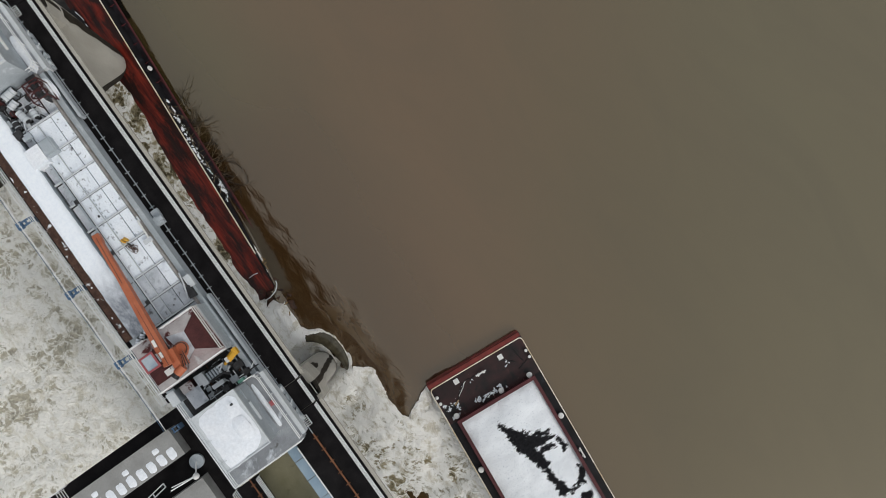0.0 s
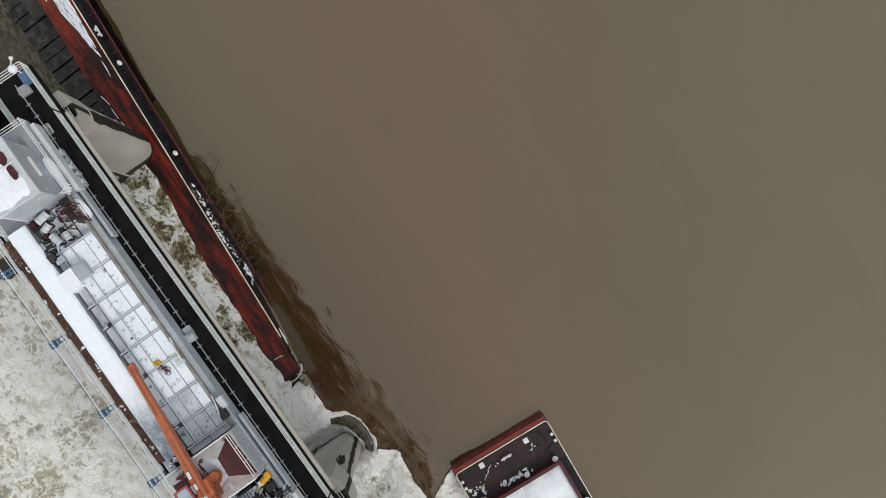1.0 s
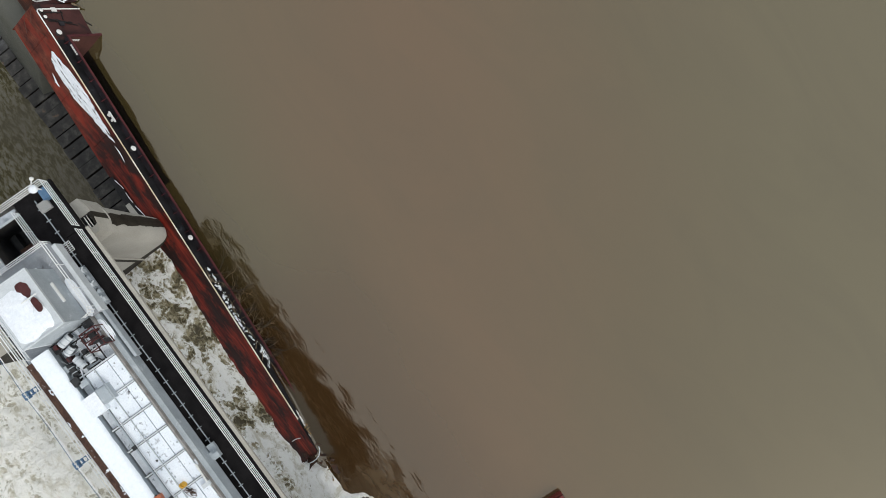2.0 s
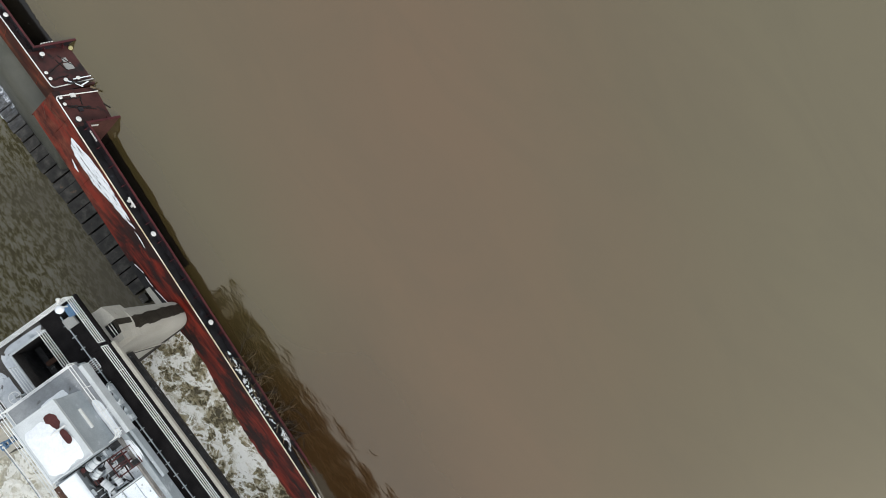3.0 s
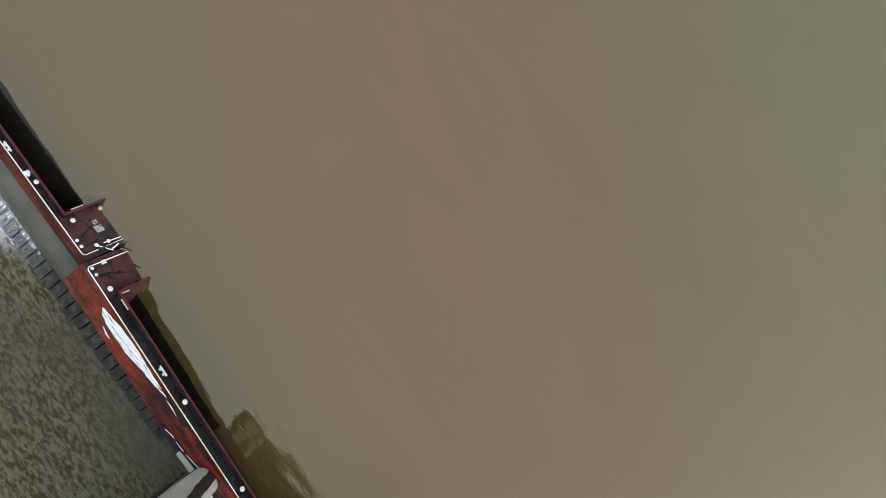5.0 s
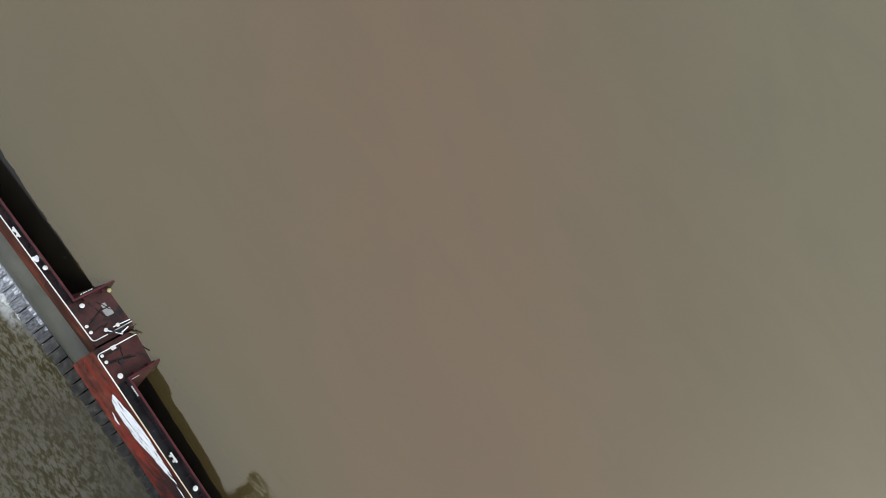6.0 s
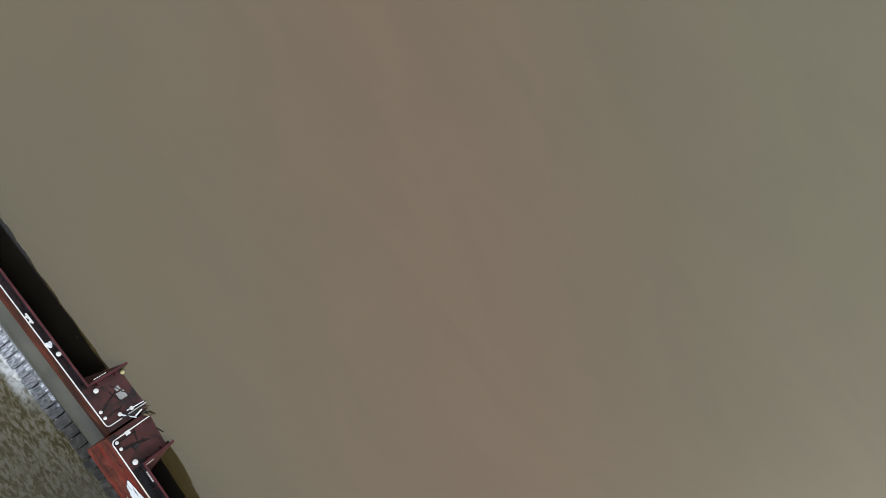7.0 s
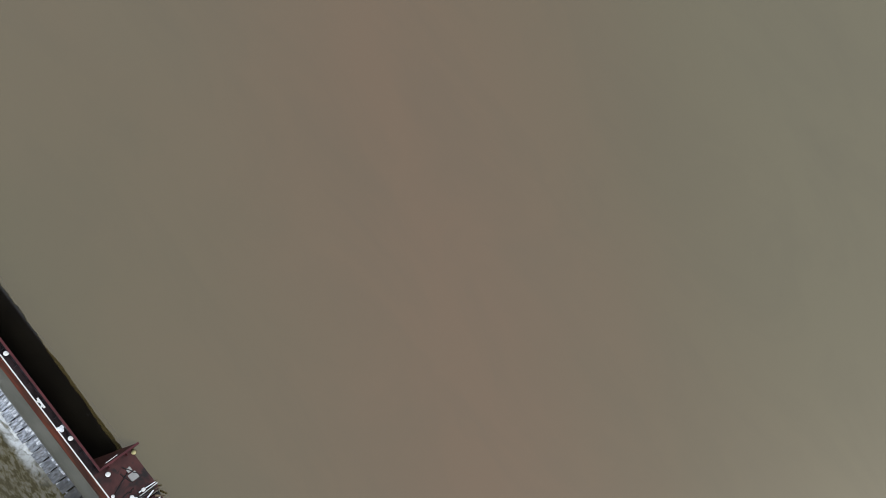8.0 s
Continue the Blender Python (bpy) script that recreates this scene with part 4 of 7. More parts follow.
railing("railing", -8.6, [(3.6, 33.2)], base=DECK_Z, height=1.25)
line = thing("handrail", "pale pipe handrail beside the downstream walkway", "handrail", kind="structure")
for k_, (x_, z_) in enumerate(((-8.25, 20.15), (-8.42, 19.6))):
    tubes("rail", RAIL_PAINT, line, ((x_, 3.6, z_), (x_, 33.2, z_), 0.035))
for i in range(11):
    tubes("post", RAIL_PAINT, line, ((-8.42, 4.0 + i * 2.9, 18.7), (-8.25, 4.0 + i * 2.9, 20.15), 0.03))
railing("railing", -8.2, [(-30.0, -4.3)], base=DECK_Z)
# south of the crane: second crane rail, blue plates between the decks
root = thing("crane_rail", "rusty steel crane rail with clips along the walkway", "rail", kind="structure")
boxes("rail_head", RAIL_RUST, root, (-7.04, -6.96, -60.0, 33.0, 18.82, 18.90))
boxes("rail_web", BLACK_STEEL, root, (-7.02, -6.98, -60.0, 33.0, 18.7, 18.82))
for i in range(26):
    y = -26 + i * 0.85
    boxes("clip", RAIL_RUST, root, (-7.18, -6.82, y, y + 0.07, 18.86, 18.93))
railing("railing", -6.35, [(-30.0, -4.4)], base=DECK_Z, height=0.9)
root = thing("cable_tray", "pale blue steel cover plates beside the bridge deck", "cable tray", kind="structure")
for i in range(14):
    boxes("cover_plate", BLUE_PLATE, root, (-3.85, -3.05, -26 + i * 1.6, -24.45 + i * 1.6, 18.3, 18.42), bevel=0.015)
tubes("edge_rail", RAIL_PAINT, root, ((-3.0, -27, 18.75), (-3.0, -4.4, 18.75), 0.05))
boxes("bridge_floor_beam", GREY_PAINT, root, (-6.4, -3.0, -12.0, -11.6, 17.4, 18.2), (-6.4, -3.0, -20.0, -19.6, 17.4, 18.2))


# algae-stained top of the closed gate between the decks
ob = boxes("gate_leaf", surface("algae_stained_gate_plate", (0.23, 0.215, 0.125), (0.32, 0.30, 0.20), 0.5, 0.6, spot=((0.15, 0.13, 0.075), 0.8, 0.60, 0.14), bump=0.01), None, (-8.3, -3.9, -40.0, -3.4, 13.6, 14.8), bevel=0.03)
tagged(ob, "olive algae-stained top of a steel dam gate between the decks", "dam gate", kind="structure")


ob = boxes("gate_beam", BLACK_STEEL, None, (-3.6, -3.0, 0.3, 33.5, 8.6, 9.2), bevel=0.04)
tagged(ob, "dark wet steel beam of the raised gate under the bridge", "dam gate", kind="structure")


# ---------------------------------------------------------------- barges
def barge_frame(origin, north, roll):
    """The pose of a barge: local x across the deck, y along it (towards the north end), z up from the deck."""
    y = Vector(north).normalized()
    h = Vector((y.y, -y.x, 0)).normalized()
    up = h.cross(y)
    c, s = math.cos(radians(roll)), math.sin(radians(roll))
    x = c * h - s * up
    z = s * h + c * up
    m = Matrix((x, y, z)).transposed().to_4x4()
    m.translation = Vector(origin)
    return m


WID, LEN = 10.67, 59.4


def plate(bm, origin, u, v, nu, nv, dent, seed):
    """A dented sheet of plating."""
    o, u, v = Vector(origin), Vector(u), Vector(v)
    nrm = u.cross(v).normalized()
    rows = []
    for j in range(nv + 1):
        row = []
        for i in range(nu + 1):
            p = o + u * (i / nu) + v * (j / nv)
            edge = min(i, nu - i, j, nv - j)
            d = dent * (nz(p.x + seed, p.y, p.z, 0.55) + 0.5 * nz(p.x, p.y + seed, p.z, 1.7)) if edge else 0
            row.append(bm.verts.new(p + nrm * d))
        rows.append(row)
    for a, b in zip(rows, rows[1:]):
        for i in range(nu):
            bm.faces.new((a[i], a[i + 1], b[i + 1], b[i]))


def round_bar(bm, pts, r, n=6):
    for p, q in zip(pts, pts[1:]):
        tube(bm, p, q, r, n)


def rounded_rect(x0, x1, y0, y1, r, z, n=5):
    pts = []
    for cx, cy, a0 in ((x1 - r, y1 - r, 0), (x0 + r, y1 - r, 90), (x0 + r, y0 + r, 180), (x1 - r, y0 + r, 270)):
        for i in range(n + 1):
            a = radians(a0 + 90 * i / n)
            pts.append((cx + r * math.cos(a), cy + r * math.sin(a), z))
    return pts + [pts[0]]


def timberhead(root, x, y, r=0.26, h=0.42):
    bm = B()
    tube(bm, (x, y, 0), (x, y, h), r * 0.62, 14)
    post = part("timberhead", bm, BLACK_STEEL, root)
    bm = B()
    tube(bm, (x, y, h), (x, y, h + 0.07), r, 18, r * 0.96)
    tube(bm, (x, y, h + 0.07), (x, y, h + 0.12), r * 0.96, 18, r * 0.6)
    part("cap", bm, WHITE_PAINT, post, "white round cap")


def kevel(root, x, y, turn=0.0):
    m = pose(x, y, 0, 0, 0, turn)
    bm = B()
    box(bm, -0.09, 0.09, -0.30, -0.14, 0, 0.24, m)
    box(bm, -0.09, 0.09, 0.14, 0.30, 0, 0.24, m)
    box(bm, -0.075, 0.075, -0.58, 0.58, 0.24, 0.36, m)
    box(bm, -0.19, -0.075, -0.40, -0.24, 0.05, 0.30, m)
    box(bm, -0.19, -0.075, 0.24, 0.40, 0.05, 0.30, m)
    soften(bm, 0.03, 1)
    part("kevel", bm, WHITE_PAINT, root, "white-painted kevel")


def barge(label, m, end_deck, deck_mat, side_w=1.1, coam_h=0.95, group="barges at the dam", DEP=3.66, bar=None, coam=None, gusset=0.30, skin=None, slope=0.45, brackets=None, flange=0.105, side_mat=None):
    root = thing("hopper_barge", label, "barge", group, m)
    hx0, hx1, hy0, hy1 = side_w, WID - side_w, end_deck, LEN - end_deck
    # hull shell: dented sides, square ends, bottom
    bm = B()
    plate(bm, (0, 0, -0.02), (0, LEN, 0), (0, 0, -DEP + 0.35), 110, 8, 0.05, 1.0)
    plate(bm, (0, 0, -DEP + 0.33), (0, LEN, 0), (0.35, 0, -0.33), 110, 1, 0.0, 1.0)
    plate(bm, (WID, 0, -0.02), (0, LEN, 0), (0, 0, -DEP), 60, 4, 0.04, 5.0)
    plate(bm, (0, 0, -0.02), (WID, 0, 0), (0, 0, -DEP), 20, 6, 0.03, 8.0)
    plate(bm, (0, LEN, -0.02), (WID, 0, 0), (0, 0, -DEP), 20, 6, 0.03, 9.0)
    plate(bm, (0.35, 0, -DEP), (0, LEN, 0), (WID - 0.35, 0, 0), 30, 4, 0.03, 4.0)
    part("hull", bm, skin or HULL_RED, root, "scuffed hull plating", smooth=True)
    # weld seams and rub marks along the side
    for i in range(11):
        y = 2.5 + i * 5.4
        boxes("weld_seam", HULL_RED, root, (-0.035, 0.0, y, y + 0.06, -DEP + 0.4, -0.05))
    # deck ring round the hold
    for s in ((0, hx0, 0, LEN), (hx1, WID, 0, LEN)):
        bm = B()
        plate(bm, (s[0], s[2], 0), (s[1] - s[0], 0, 0), (0, s[3], 0), 2, 90, 0.008, 2.0)
        part("side_deck", bm, side_mat or DECK_BLACK, root, "wet dark side deck")
    for y0, y1 in ((0, hy0), (hy1, LEN)):
        boxes("end_plate", DECK_BLACK, root, (hx0, hx1, y0, y1, -0.06, 0.0))
    for y0, y1 in ((0, hy0), (hy1, LEN)):
        bm = B()
        plate(bm, (0.02, y0 + 0.02, 0.014), (WID - 0.04, 0, 0), (0, y1 - y0 - 0.04, 0), 16, 6, 0.008, 3.0)
        part("end_deck", bm, deck_mat, root)
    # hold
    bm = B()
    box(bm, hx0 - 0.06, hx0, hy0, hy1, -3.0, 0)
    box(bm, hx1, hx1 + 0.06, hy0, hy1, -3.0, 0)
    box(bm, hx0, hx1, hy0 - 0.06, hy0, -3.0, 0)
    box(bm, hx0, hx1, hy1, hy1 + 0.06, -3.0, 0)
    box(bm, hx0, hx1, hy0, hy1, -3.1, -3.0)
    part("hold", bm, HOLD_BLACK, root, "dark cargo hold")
    for y_top, d in ((hy0 + 0.004, 1), (hy1 - 0.004, -1)):
        # the hold's ends slope down and inwards
        bm = B()
        drop = coam_h + 2.95
        prof = [(0.0, coam_h - 0.01), (0.06 * d, coam_h - 0.01), (slope * drop * d + 0.06 * d, -2.96), (0.0, -2.96)]
        lo = [bm.verts.new((hx0 + 0.01, y_top + a, b)) for a, b in prof]
        hi = [bm.verts.new((hx1 - 0.01, y_top + a, b)) for a, b in prof]
        bm.faces.new(lo)
        bm.faces.new(hi[::-1])
        for q in range(4):
            bm.faces.new((lo[q], lo[(q + 1) % 4], hi[(q + 1) % 4], hi[q]))
        part("end_bulkhead", bm, HOLD_BROWN, root, "brown painted sloping end of the hold")
    # coaming walls with a flanged top and outside brackets
    bm = B()
    t = 0.06
    for s in ((hx0 - t, hx0, hy0 - t, hy1 + t), (hx1, hx1 + t, hy0 - t, hy1 + t), (hx0, hx1, hy0 - t, hy0), (hx0, hx1, hy1, hy1 + t)):
        box(bm, *s, 0.0, coam_h)
    part("coaming", bm, coam or COAMING_DARK, root, "painted steel coaming")
    bm = B()
    f = flange
    for s in ((hx0 - f, hx0 + f, hy0 - f, hy1 + f), (hx1 - f, hx1 + f, hy0 - f, hy1 + f), (hx0 + f, hx1 - f, hy0 - f, hy0 + f), (hx0 + f, hx1 - f, hy1 - f, hy1 + f)):
        box(bm, *s, coam_h, coam_h + 0.09)
    soften(bm, 0.02, 1)
    part("coaming_flange", bm, COAMING_RED, root)
    k = 24
    for i in range(k + 1):
        y = hy0 + 0.4 + (hy1 - hy0 - 0.8) * i / k
        for x, d in ((hx0 - t, -1), (hx1 + t, 1)):
            b = B()
            vs = [b.verts.new(p) for p in ((x, y - 0.02, 0), (x + gusset * d, y - 0.02, 0), (x, y - 0.02, coam_h * 0.9))]
            ws = [b.verts.new((v.co.x, v.co.y + 0.04, v.co.z)) for v in vs]
            b.faces.new(vs)
            b.faces.new(ws[::-1])
            for q in range(3):
                b.faces.new((vs[q], vs[(q + 1) % 3], ws[(q + 1) % 3], ws[q]))
            part("bracket", b, brackets or coam or COAMING_DARK, root)
    for i in range(5):
        x = hx0 + 0.9 + (hx1 - hx0 - 1.8) * i / 4
        for y, d in ((hy0 - t, -1), (hy1 + t, 1)):
            boxes("bracket", COAMING_RED, root, (x - 0.03, x + 0.03, min(y, y + 0.3 * d), max(y, y + 0.3 * d), 0.0, coam_h * 0.8))
    # painted gunwale bar
    bm = B()
    round_bar(bm, rounded_rect(0.05, WID - 0.05, 0.55, LEN - 0.55, 0.35, 0.05), 0.062)
    part("gunwale_bar", bm, bar or BAR_PAINT, root, "pale painted gunwale bar")
    return root


# sunken barge rolled towards the pool, its side bared to the dam
M_A = barge_frame((3.20 - 0.080 * 59.4, 58.65 - 0.997 * 59.4, 4.05 - 0.080 * 59.4), (0.080, 0.997, 0.080), 57.0)
A = barge("half-sunken red hopper barge rolled over against the dam", M_A, 3.9, DECK_MAROON, DEP=4.2, coam_h=0.62, brackets=COAMING_RED)
for ob in A.children_recursive:
    # the drowned end is crushed in, its gunwale bar torn off
    for v in ob.data.vertices:
        v.co.y = max(v.co.y, (12.3 if ob.name.startswith("gunwale_bar") else 8.6) + 0.25 * math.sin(v.co.x * 2.1) + 0.18 * v.co.z + 0.2 * math.sin(v.co.z * 3.7))
# next barge upstream of the weir, rolled less
M_B = barge_frame((3.12, 58.75, 2.85), (0.002, 1.0, 0.0), 44.0)
Bg = barge("half-sunken red hopper barge heeled over beside the weir", M_B, 4.8, DECK_MAROON, bar=WHITE_PAINT, skin=HULL_RUST, DEP=2.4, side_w=0.66, coam_h=0.62, side_mat=DECK_DULL)
# loaded barge afloat
_d = Vector((0.092, 0.9957, 0)).normalized()
_nw = Vector((5.80, -8.95, 0.95))
M_C = barge_frame(_nw - _d * LEN, _d, 0.0)
C = barge("afloat red hopper barge loaded with snow-dusted coal", M_C, 4.55, DECK_DARK, side_w=1.05, coam_h=0.9, coam=COAMING_RED, gusset=0.14, slope=0.05, flange=0.17)
head = B()
box(head, 0.05, WID - 0.05, LEN - 0.02, LEN + 0.14, -1.6, -0.12)
soften(head, 0.08, 2)
headlog = part("headlog", head, HEADLOG_RED, C, "worn red headlog at the barge end")
for i in range(12):
    boxes("rib", HEADLOG_RED, headlog, (0.5 + i * 0.87, 0.58 + i * 0.87, LEN + 0.1, LEN + 0.22, -1.5, -0.14))
boxes("bow_plate", HEADLOG_RED, C, (0.05, WID - 0.05, LEN - 0.46, LEN - 0.02, -0.10, 0.028), bevel=0.02, label="red painted deck edge")

for y, kind in ((54.9, "t"), (42.1, "t"), (32.0, "t"), (46.9, "k"), (57.85, "s"), (58.55, "s")):
    if kind == "t":
        timberhead(A, 0.62, y + 1.2, 0.27)
    elif kind == "k":
        kevel(A, 0.62, y, 0)
    else:
        timberhead(A, 0.30, y, 0.17, 0.3)
for y, kind in ((4.05, "t"), (8.87, "t"), (13.2, "k"), (18.9, "t"), (2.1, "s"), (1.4, "s")):
    if kind == "t":
        timberhead(Bg, 1.05 if y < 5 else 0.40, y, 0.24)
    elif kind == "k":
        kevel(Bg, 0.26, y, 0)
    else:
        timberhead(Bg, 0.30, y, 0.17, 0.3)
for x, y in ((1.1, 55.4), (6.2, 55.3), (9.4, 55.2), (10.1, 50.1), (0.55, LEN - 9.8), (0.6, LEN - 21), (10.0, LEN - 21)):
    timberhead(C, x, y, 0.30)
for x, y in ((0.32, 57.9), (0.32, 57.2), (10.34, 57.45), (10.34, 56.75)):
    timberhead(C, x, y, 0.17, 0.3)
kevel(C, 10.1, 45.8, 0)
kevel(C, 0.5, LEN - 15.5, 0)
kevel(C, 5.3, 57.8, 90)


def cargo(m):
    """Heaped coal under broken snow, in the hold of the floating barge."""
    x0, x1, y0, y1 = 1.06, WID - 1.06, 4.56, LEN - 4.56
    xs = steps((x0, x1, 0.3))
    ys = steps((y0, y1 - 24, 1.0), (y1 - 24, y1, 0.3))
    bm = B()
    rows = []
    for y in ys:
        row = []
        for x in xs:
            e = min(x - x0, x1 - x, y - y0, y1 - y, 3.0) / 3.0
            z = 0.45 + 0.45 * (1 - (1 - e) ** 2) + 0.28 * nz(x, y, 3.0, 0.35) + 0.10 * nz(x, y, 6.0, 1.4) + 0.05 * nz(x, y, 6.0, 3.4)
            row.append(bm.verts.new((x, y, z)))
        rows.append(row)
    for a, b in zip(rows, rows[1:]):
        for i in range(len(xs) - 1):
            bm.faces.new((a[i], a[i + 1], b[i + 1], b[i]))
    ob = part("coal_load", bm, COAL, at=m, smooth=True)
    return tagged(ob, "heaped black coal under patchy white snow", "coal", kind="stuff")


cargo(M_C)


# ---------------------------------------------------------------- bulkhead crane carriage on the bridge
carriage = thing("crane_carriage", "long grey steel crane carriage under thin snow on the dam bridge", "crane carriage")
boxes("side_girder", GREY_PAINT, carriage, (-2.15, -1.78, -3.9, 33.3, 19.2, 20.55), bevel=0.03)
boxes("side_girder", GREY_PAINT, carriage, (-7.6, -7.0, -3.9, 33.3, 19.2, 20.55), bevel=0.03)
boxes("floor_plate", BLACK_STEEL, carriage, (-7.0, -2.15, -3.9, 33.3, 20.2, 20.5))
boxes("rust_strip", EDGE_ANGLE, carriage, (-2.28, -2.14, 7.8, 27.4, 20.55, 20.98), label="weathered grey edge angle with rust")
boxes("rust_strip", RUST_BROWN, carriage, (-7.75, -7.02, 8.6, 27.2, 20.55, 20.75), label="rusty brown edge plate with snow")
frng = random.Random(17)
for i in range(60):
    y = 8.7 + 18.2 * frng.random()
    x = -7.7 + 0.4 * frng.random()
    bm = B()
    n_, w_, l_ = 9, 0.04 + 0.09 * frng.random(), 0.05 + 0.22 * frng.random()
    prism(bm, [(x + w_ * (0.6 + 0.6 * frng.random()) * math.cos(6.283 * k / n_), y + l_ * (0.6 + 0.6 * frng.random()) * math.sin(6.283 * k / n_)) for k in range(n_)], 20.74, 20.77 + 0.06 * frng.random())
    part("rust_flake" if i % 6 else "snow_scrap", bm, RUST_BROWN if i % 6 else SNOW_THIN, carriage)
# snowy deck panels between cross rails
ROWS_Y = [8.3, 9.95, 11.8, 14.1, 16.25, 18.35, 20.15, 22.15, 24.4]
COLS_X = [(-4.78, -4.08), (-4.02, -3.06), (-3.0, -2.32)]
for a, b in zip(ROWS_Y, ROWS_Y[1:]):
    for x0, x1 in COLS_X:
        bm = B()
        box(bm, x0, x1, a + 0.09, b - 0.09, 20.5, 20.95 + 0.03 * frng.random())
        soften(bm, 0.04, 2)
        part("deck_panel", bm, SNOW_THIN if a > 11 or (x0 > -3.1 and a > 9) else SNOW_DIRTY, carriage, smooth=False)
    boxes("deck_panel", SNOW_DIRTY, carriage, (-5.45, -4.98, a + 0.12, b - 0.12, 20.5, 20.85), bevel=0.03)
for y in ROWS_Y:
    boxes("cross_rail", PALE_PAINT, carriage, (-5.5, -2.3, y - 0.05, y + 0.05, 20.9, 21.06), bevel=0.015)
tubes("pipe", GREY_PAINT, carriage, ((-4.86, 8.3, 21.1), (-4.86, 24.4, 21.1), 0.07))
tubes("pipe", PALE_PAINT, carriage, ((-4.68, 8.3, 21.12), (-4.68, 20.8, 21.12), 0.05))
tubes("pipe", PALE_PAINT, carriage, ((-4.05, 8.3, 21.06), (-4.05, 24.4, 21.06), 0.035))
for i in range(46):
    y = 8.6 + i * 0.34
    if nz(y, 3.0, 0, 0.5) > -0.15:
        boxes("chain_link", GREY_PAINT, carriage, (-3.96 + 0.04 * (i % 2), -3.89 + 0.04 * (i % 2), y, y + 0.14, 21.0, 21.05))
for y in (9.95, 14.1, 18.35, 22.15):
    boxes("pipe_clamp", BLACK_STEEL, carriage, (-5.0, -4.72, y - 0.16, y + 0.16, 21.02, 21.22), bevel=0.02)
# raised snow walkway, scraped grey towards its south end
def walk_snow():
    m, n, l, bs = nodes_of("walkway_snow")
    grain = noise_node(n, l, 5.0, 5, 0.7)
    col = ramp(n, l, grain, [(0.3, (0.80, 0.85, 0.91)), (0.6, (0.88, 0.92, 0.96))])
    worn = box_mask(n, l, -12, 12, 0.0, 12.4, 4.5, 0, 0, 0, 1.0, 0.5)
    dirt = ramp(n, l, noise_node(n, l, 1.6, 7, 0.7, (1, 0.5, 1)), [(0.40, (0.22, 0.24, 0.27)), (0.58, (0.52, 0.55, 0.59)), (0.7, (0.72, 0.75, 0.78))])
    l.new(mixc(n, l, worn, col, dirt), bs.inputs["Base Color"])
    bs.inputs["Roughness"].default_value = 0.85
    bumped(n, l, bs, grain, 0.5, 0.03)
    return m


WALK_SNOW = walk_snow()
bm = B()
ys = steps((8.5, 27.2, 0.35))
xs = [-7.0, -6.9, -6.6, -6.2, -5.9, -5.68, -5.6]
rows = []
for y in ys:
    thin = max(0.0, min(1.0, (13.5 - y) / 4.5))
    rows.append([bm.verts.new((x + (0.10 * nz(y, x, 2.0, 1.6) if i in (0, 6) else 0), y, 21.25 + (0.22 - 0.12 * thin) * (0.0 if i in (0, 6) else 1.0) + 0.05 * nz(x, y, 1.0, 1.2))) for i, x in enumerate(xs)])
for a, b in zip(rows, rows[1:]):
    for i in range(len(xs) - 1):
        bm.faces.new((a[i], a[i + 1], b[i + 1], b[i]))
part("walkway_snow", bm, WALK_SNOW, carriage, "thick white snow on the walkway", smooth=True)
boxes("walkway", GREY_PAINT, carriage, (-7.02, -5.62, 8.4, 27.3, 20.5, 21.26), bevel=0.02)
bm = B()
box(bm, -5.7, -4.62, 21.55, 23.0, 20.5, 21.62)
soften(bm, 0.07, 3)
part("locker_snow", bm, SNOW, carriage, "snow-covered deck locker")
boxes("locker", GREY_PAINT, carriage, (-4.6, -3.75, 21.9, 23.05, 20.5, 21.55), (-4.5, -3.85, 22.0, 22.95, 21.55, 21.62), bevel=0.03, label="grey-green steel locker")
# bogies and brackets on the upstream girder
for y0 in (27.9, -3.0):
    bogie = part("bogie", (lambda b: (box(b, -1.95, -1.25, y0, y0 + 3.1, 18.95, 19.7), soften(b, 0.08, 2), b)[2])(B()), GREY_PAINT, carriage, "blue-grey wheel bogie")
    for i in range(5):
        y = y0 + 0.3 + i * 0.6
        tubes("wheel", BLACK_STEEL, bogie, ((-1.6, y, 19.2), (-1.3, y, 19.2), 0.28), n=14)
        boxes("axle_box", GREY_PAINT if i % 2 else PALE_PAINT, bogie, (-1.45 + 0.1 * (i % 2), -1.16 + 0.16 * nz(y, 3.0, 1.0, 1.9), y - 0.14 - 0.1 * nz(y, 1.0, 2.0, 3.0), y + 0.16 + 0.14 * nz(y, 5.0, 1.0, 2.0), 19.3, 19.72 + 0.12 * (i % 3)), bevel=0.04)
        tubes("hose", BLACK_STEEL if i % 2 else PALE_PAINT, bogie, ((-1.7, y - 0.2, 19.72), (-1.2 + 0.1 * (i % 3), y + 0.25, 19.9), 0.04))
boxes("rail_clamp", GREY_PAINT, carriage, (-2.0, -1.2, 14.35, 15.0, 18.95, 19.5), (-1.7, -1.15, 14.9, 15.5, 19.0, 19.35), (-1.5, -1.1, 14.5, 14.8, 19.5, 19.75), bevel=0.04, label="grey rail clamp box")
for y0 in (-3.5, 32.3):
    bm = B()
    for i in range(6):
        tube(bm, (-1.5, y0 + i * 0.15, 19.5), (-0.95, y0 + i * 0.15, 19.5), 0.02, 5)
    for x in (-1.5, -0.95):
        tube(bm, (x, y0, 19.5), (x, y0 + 0.75, 19.5), 0.025, 5)
    part("step_grate", bm, RAIL_PAINT, carriage)
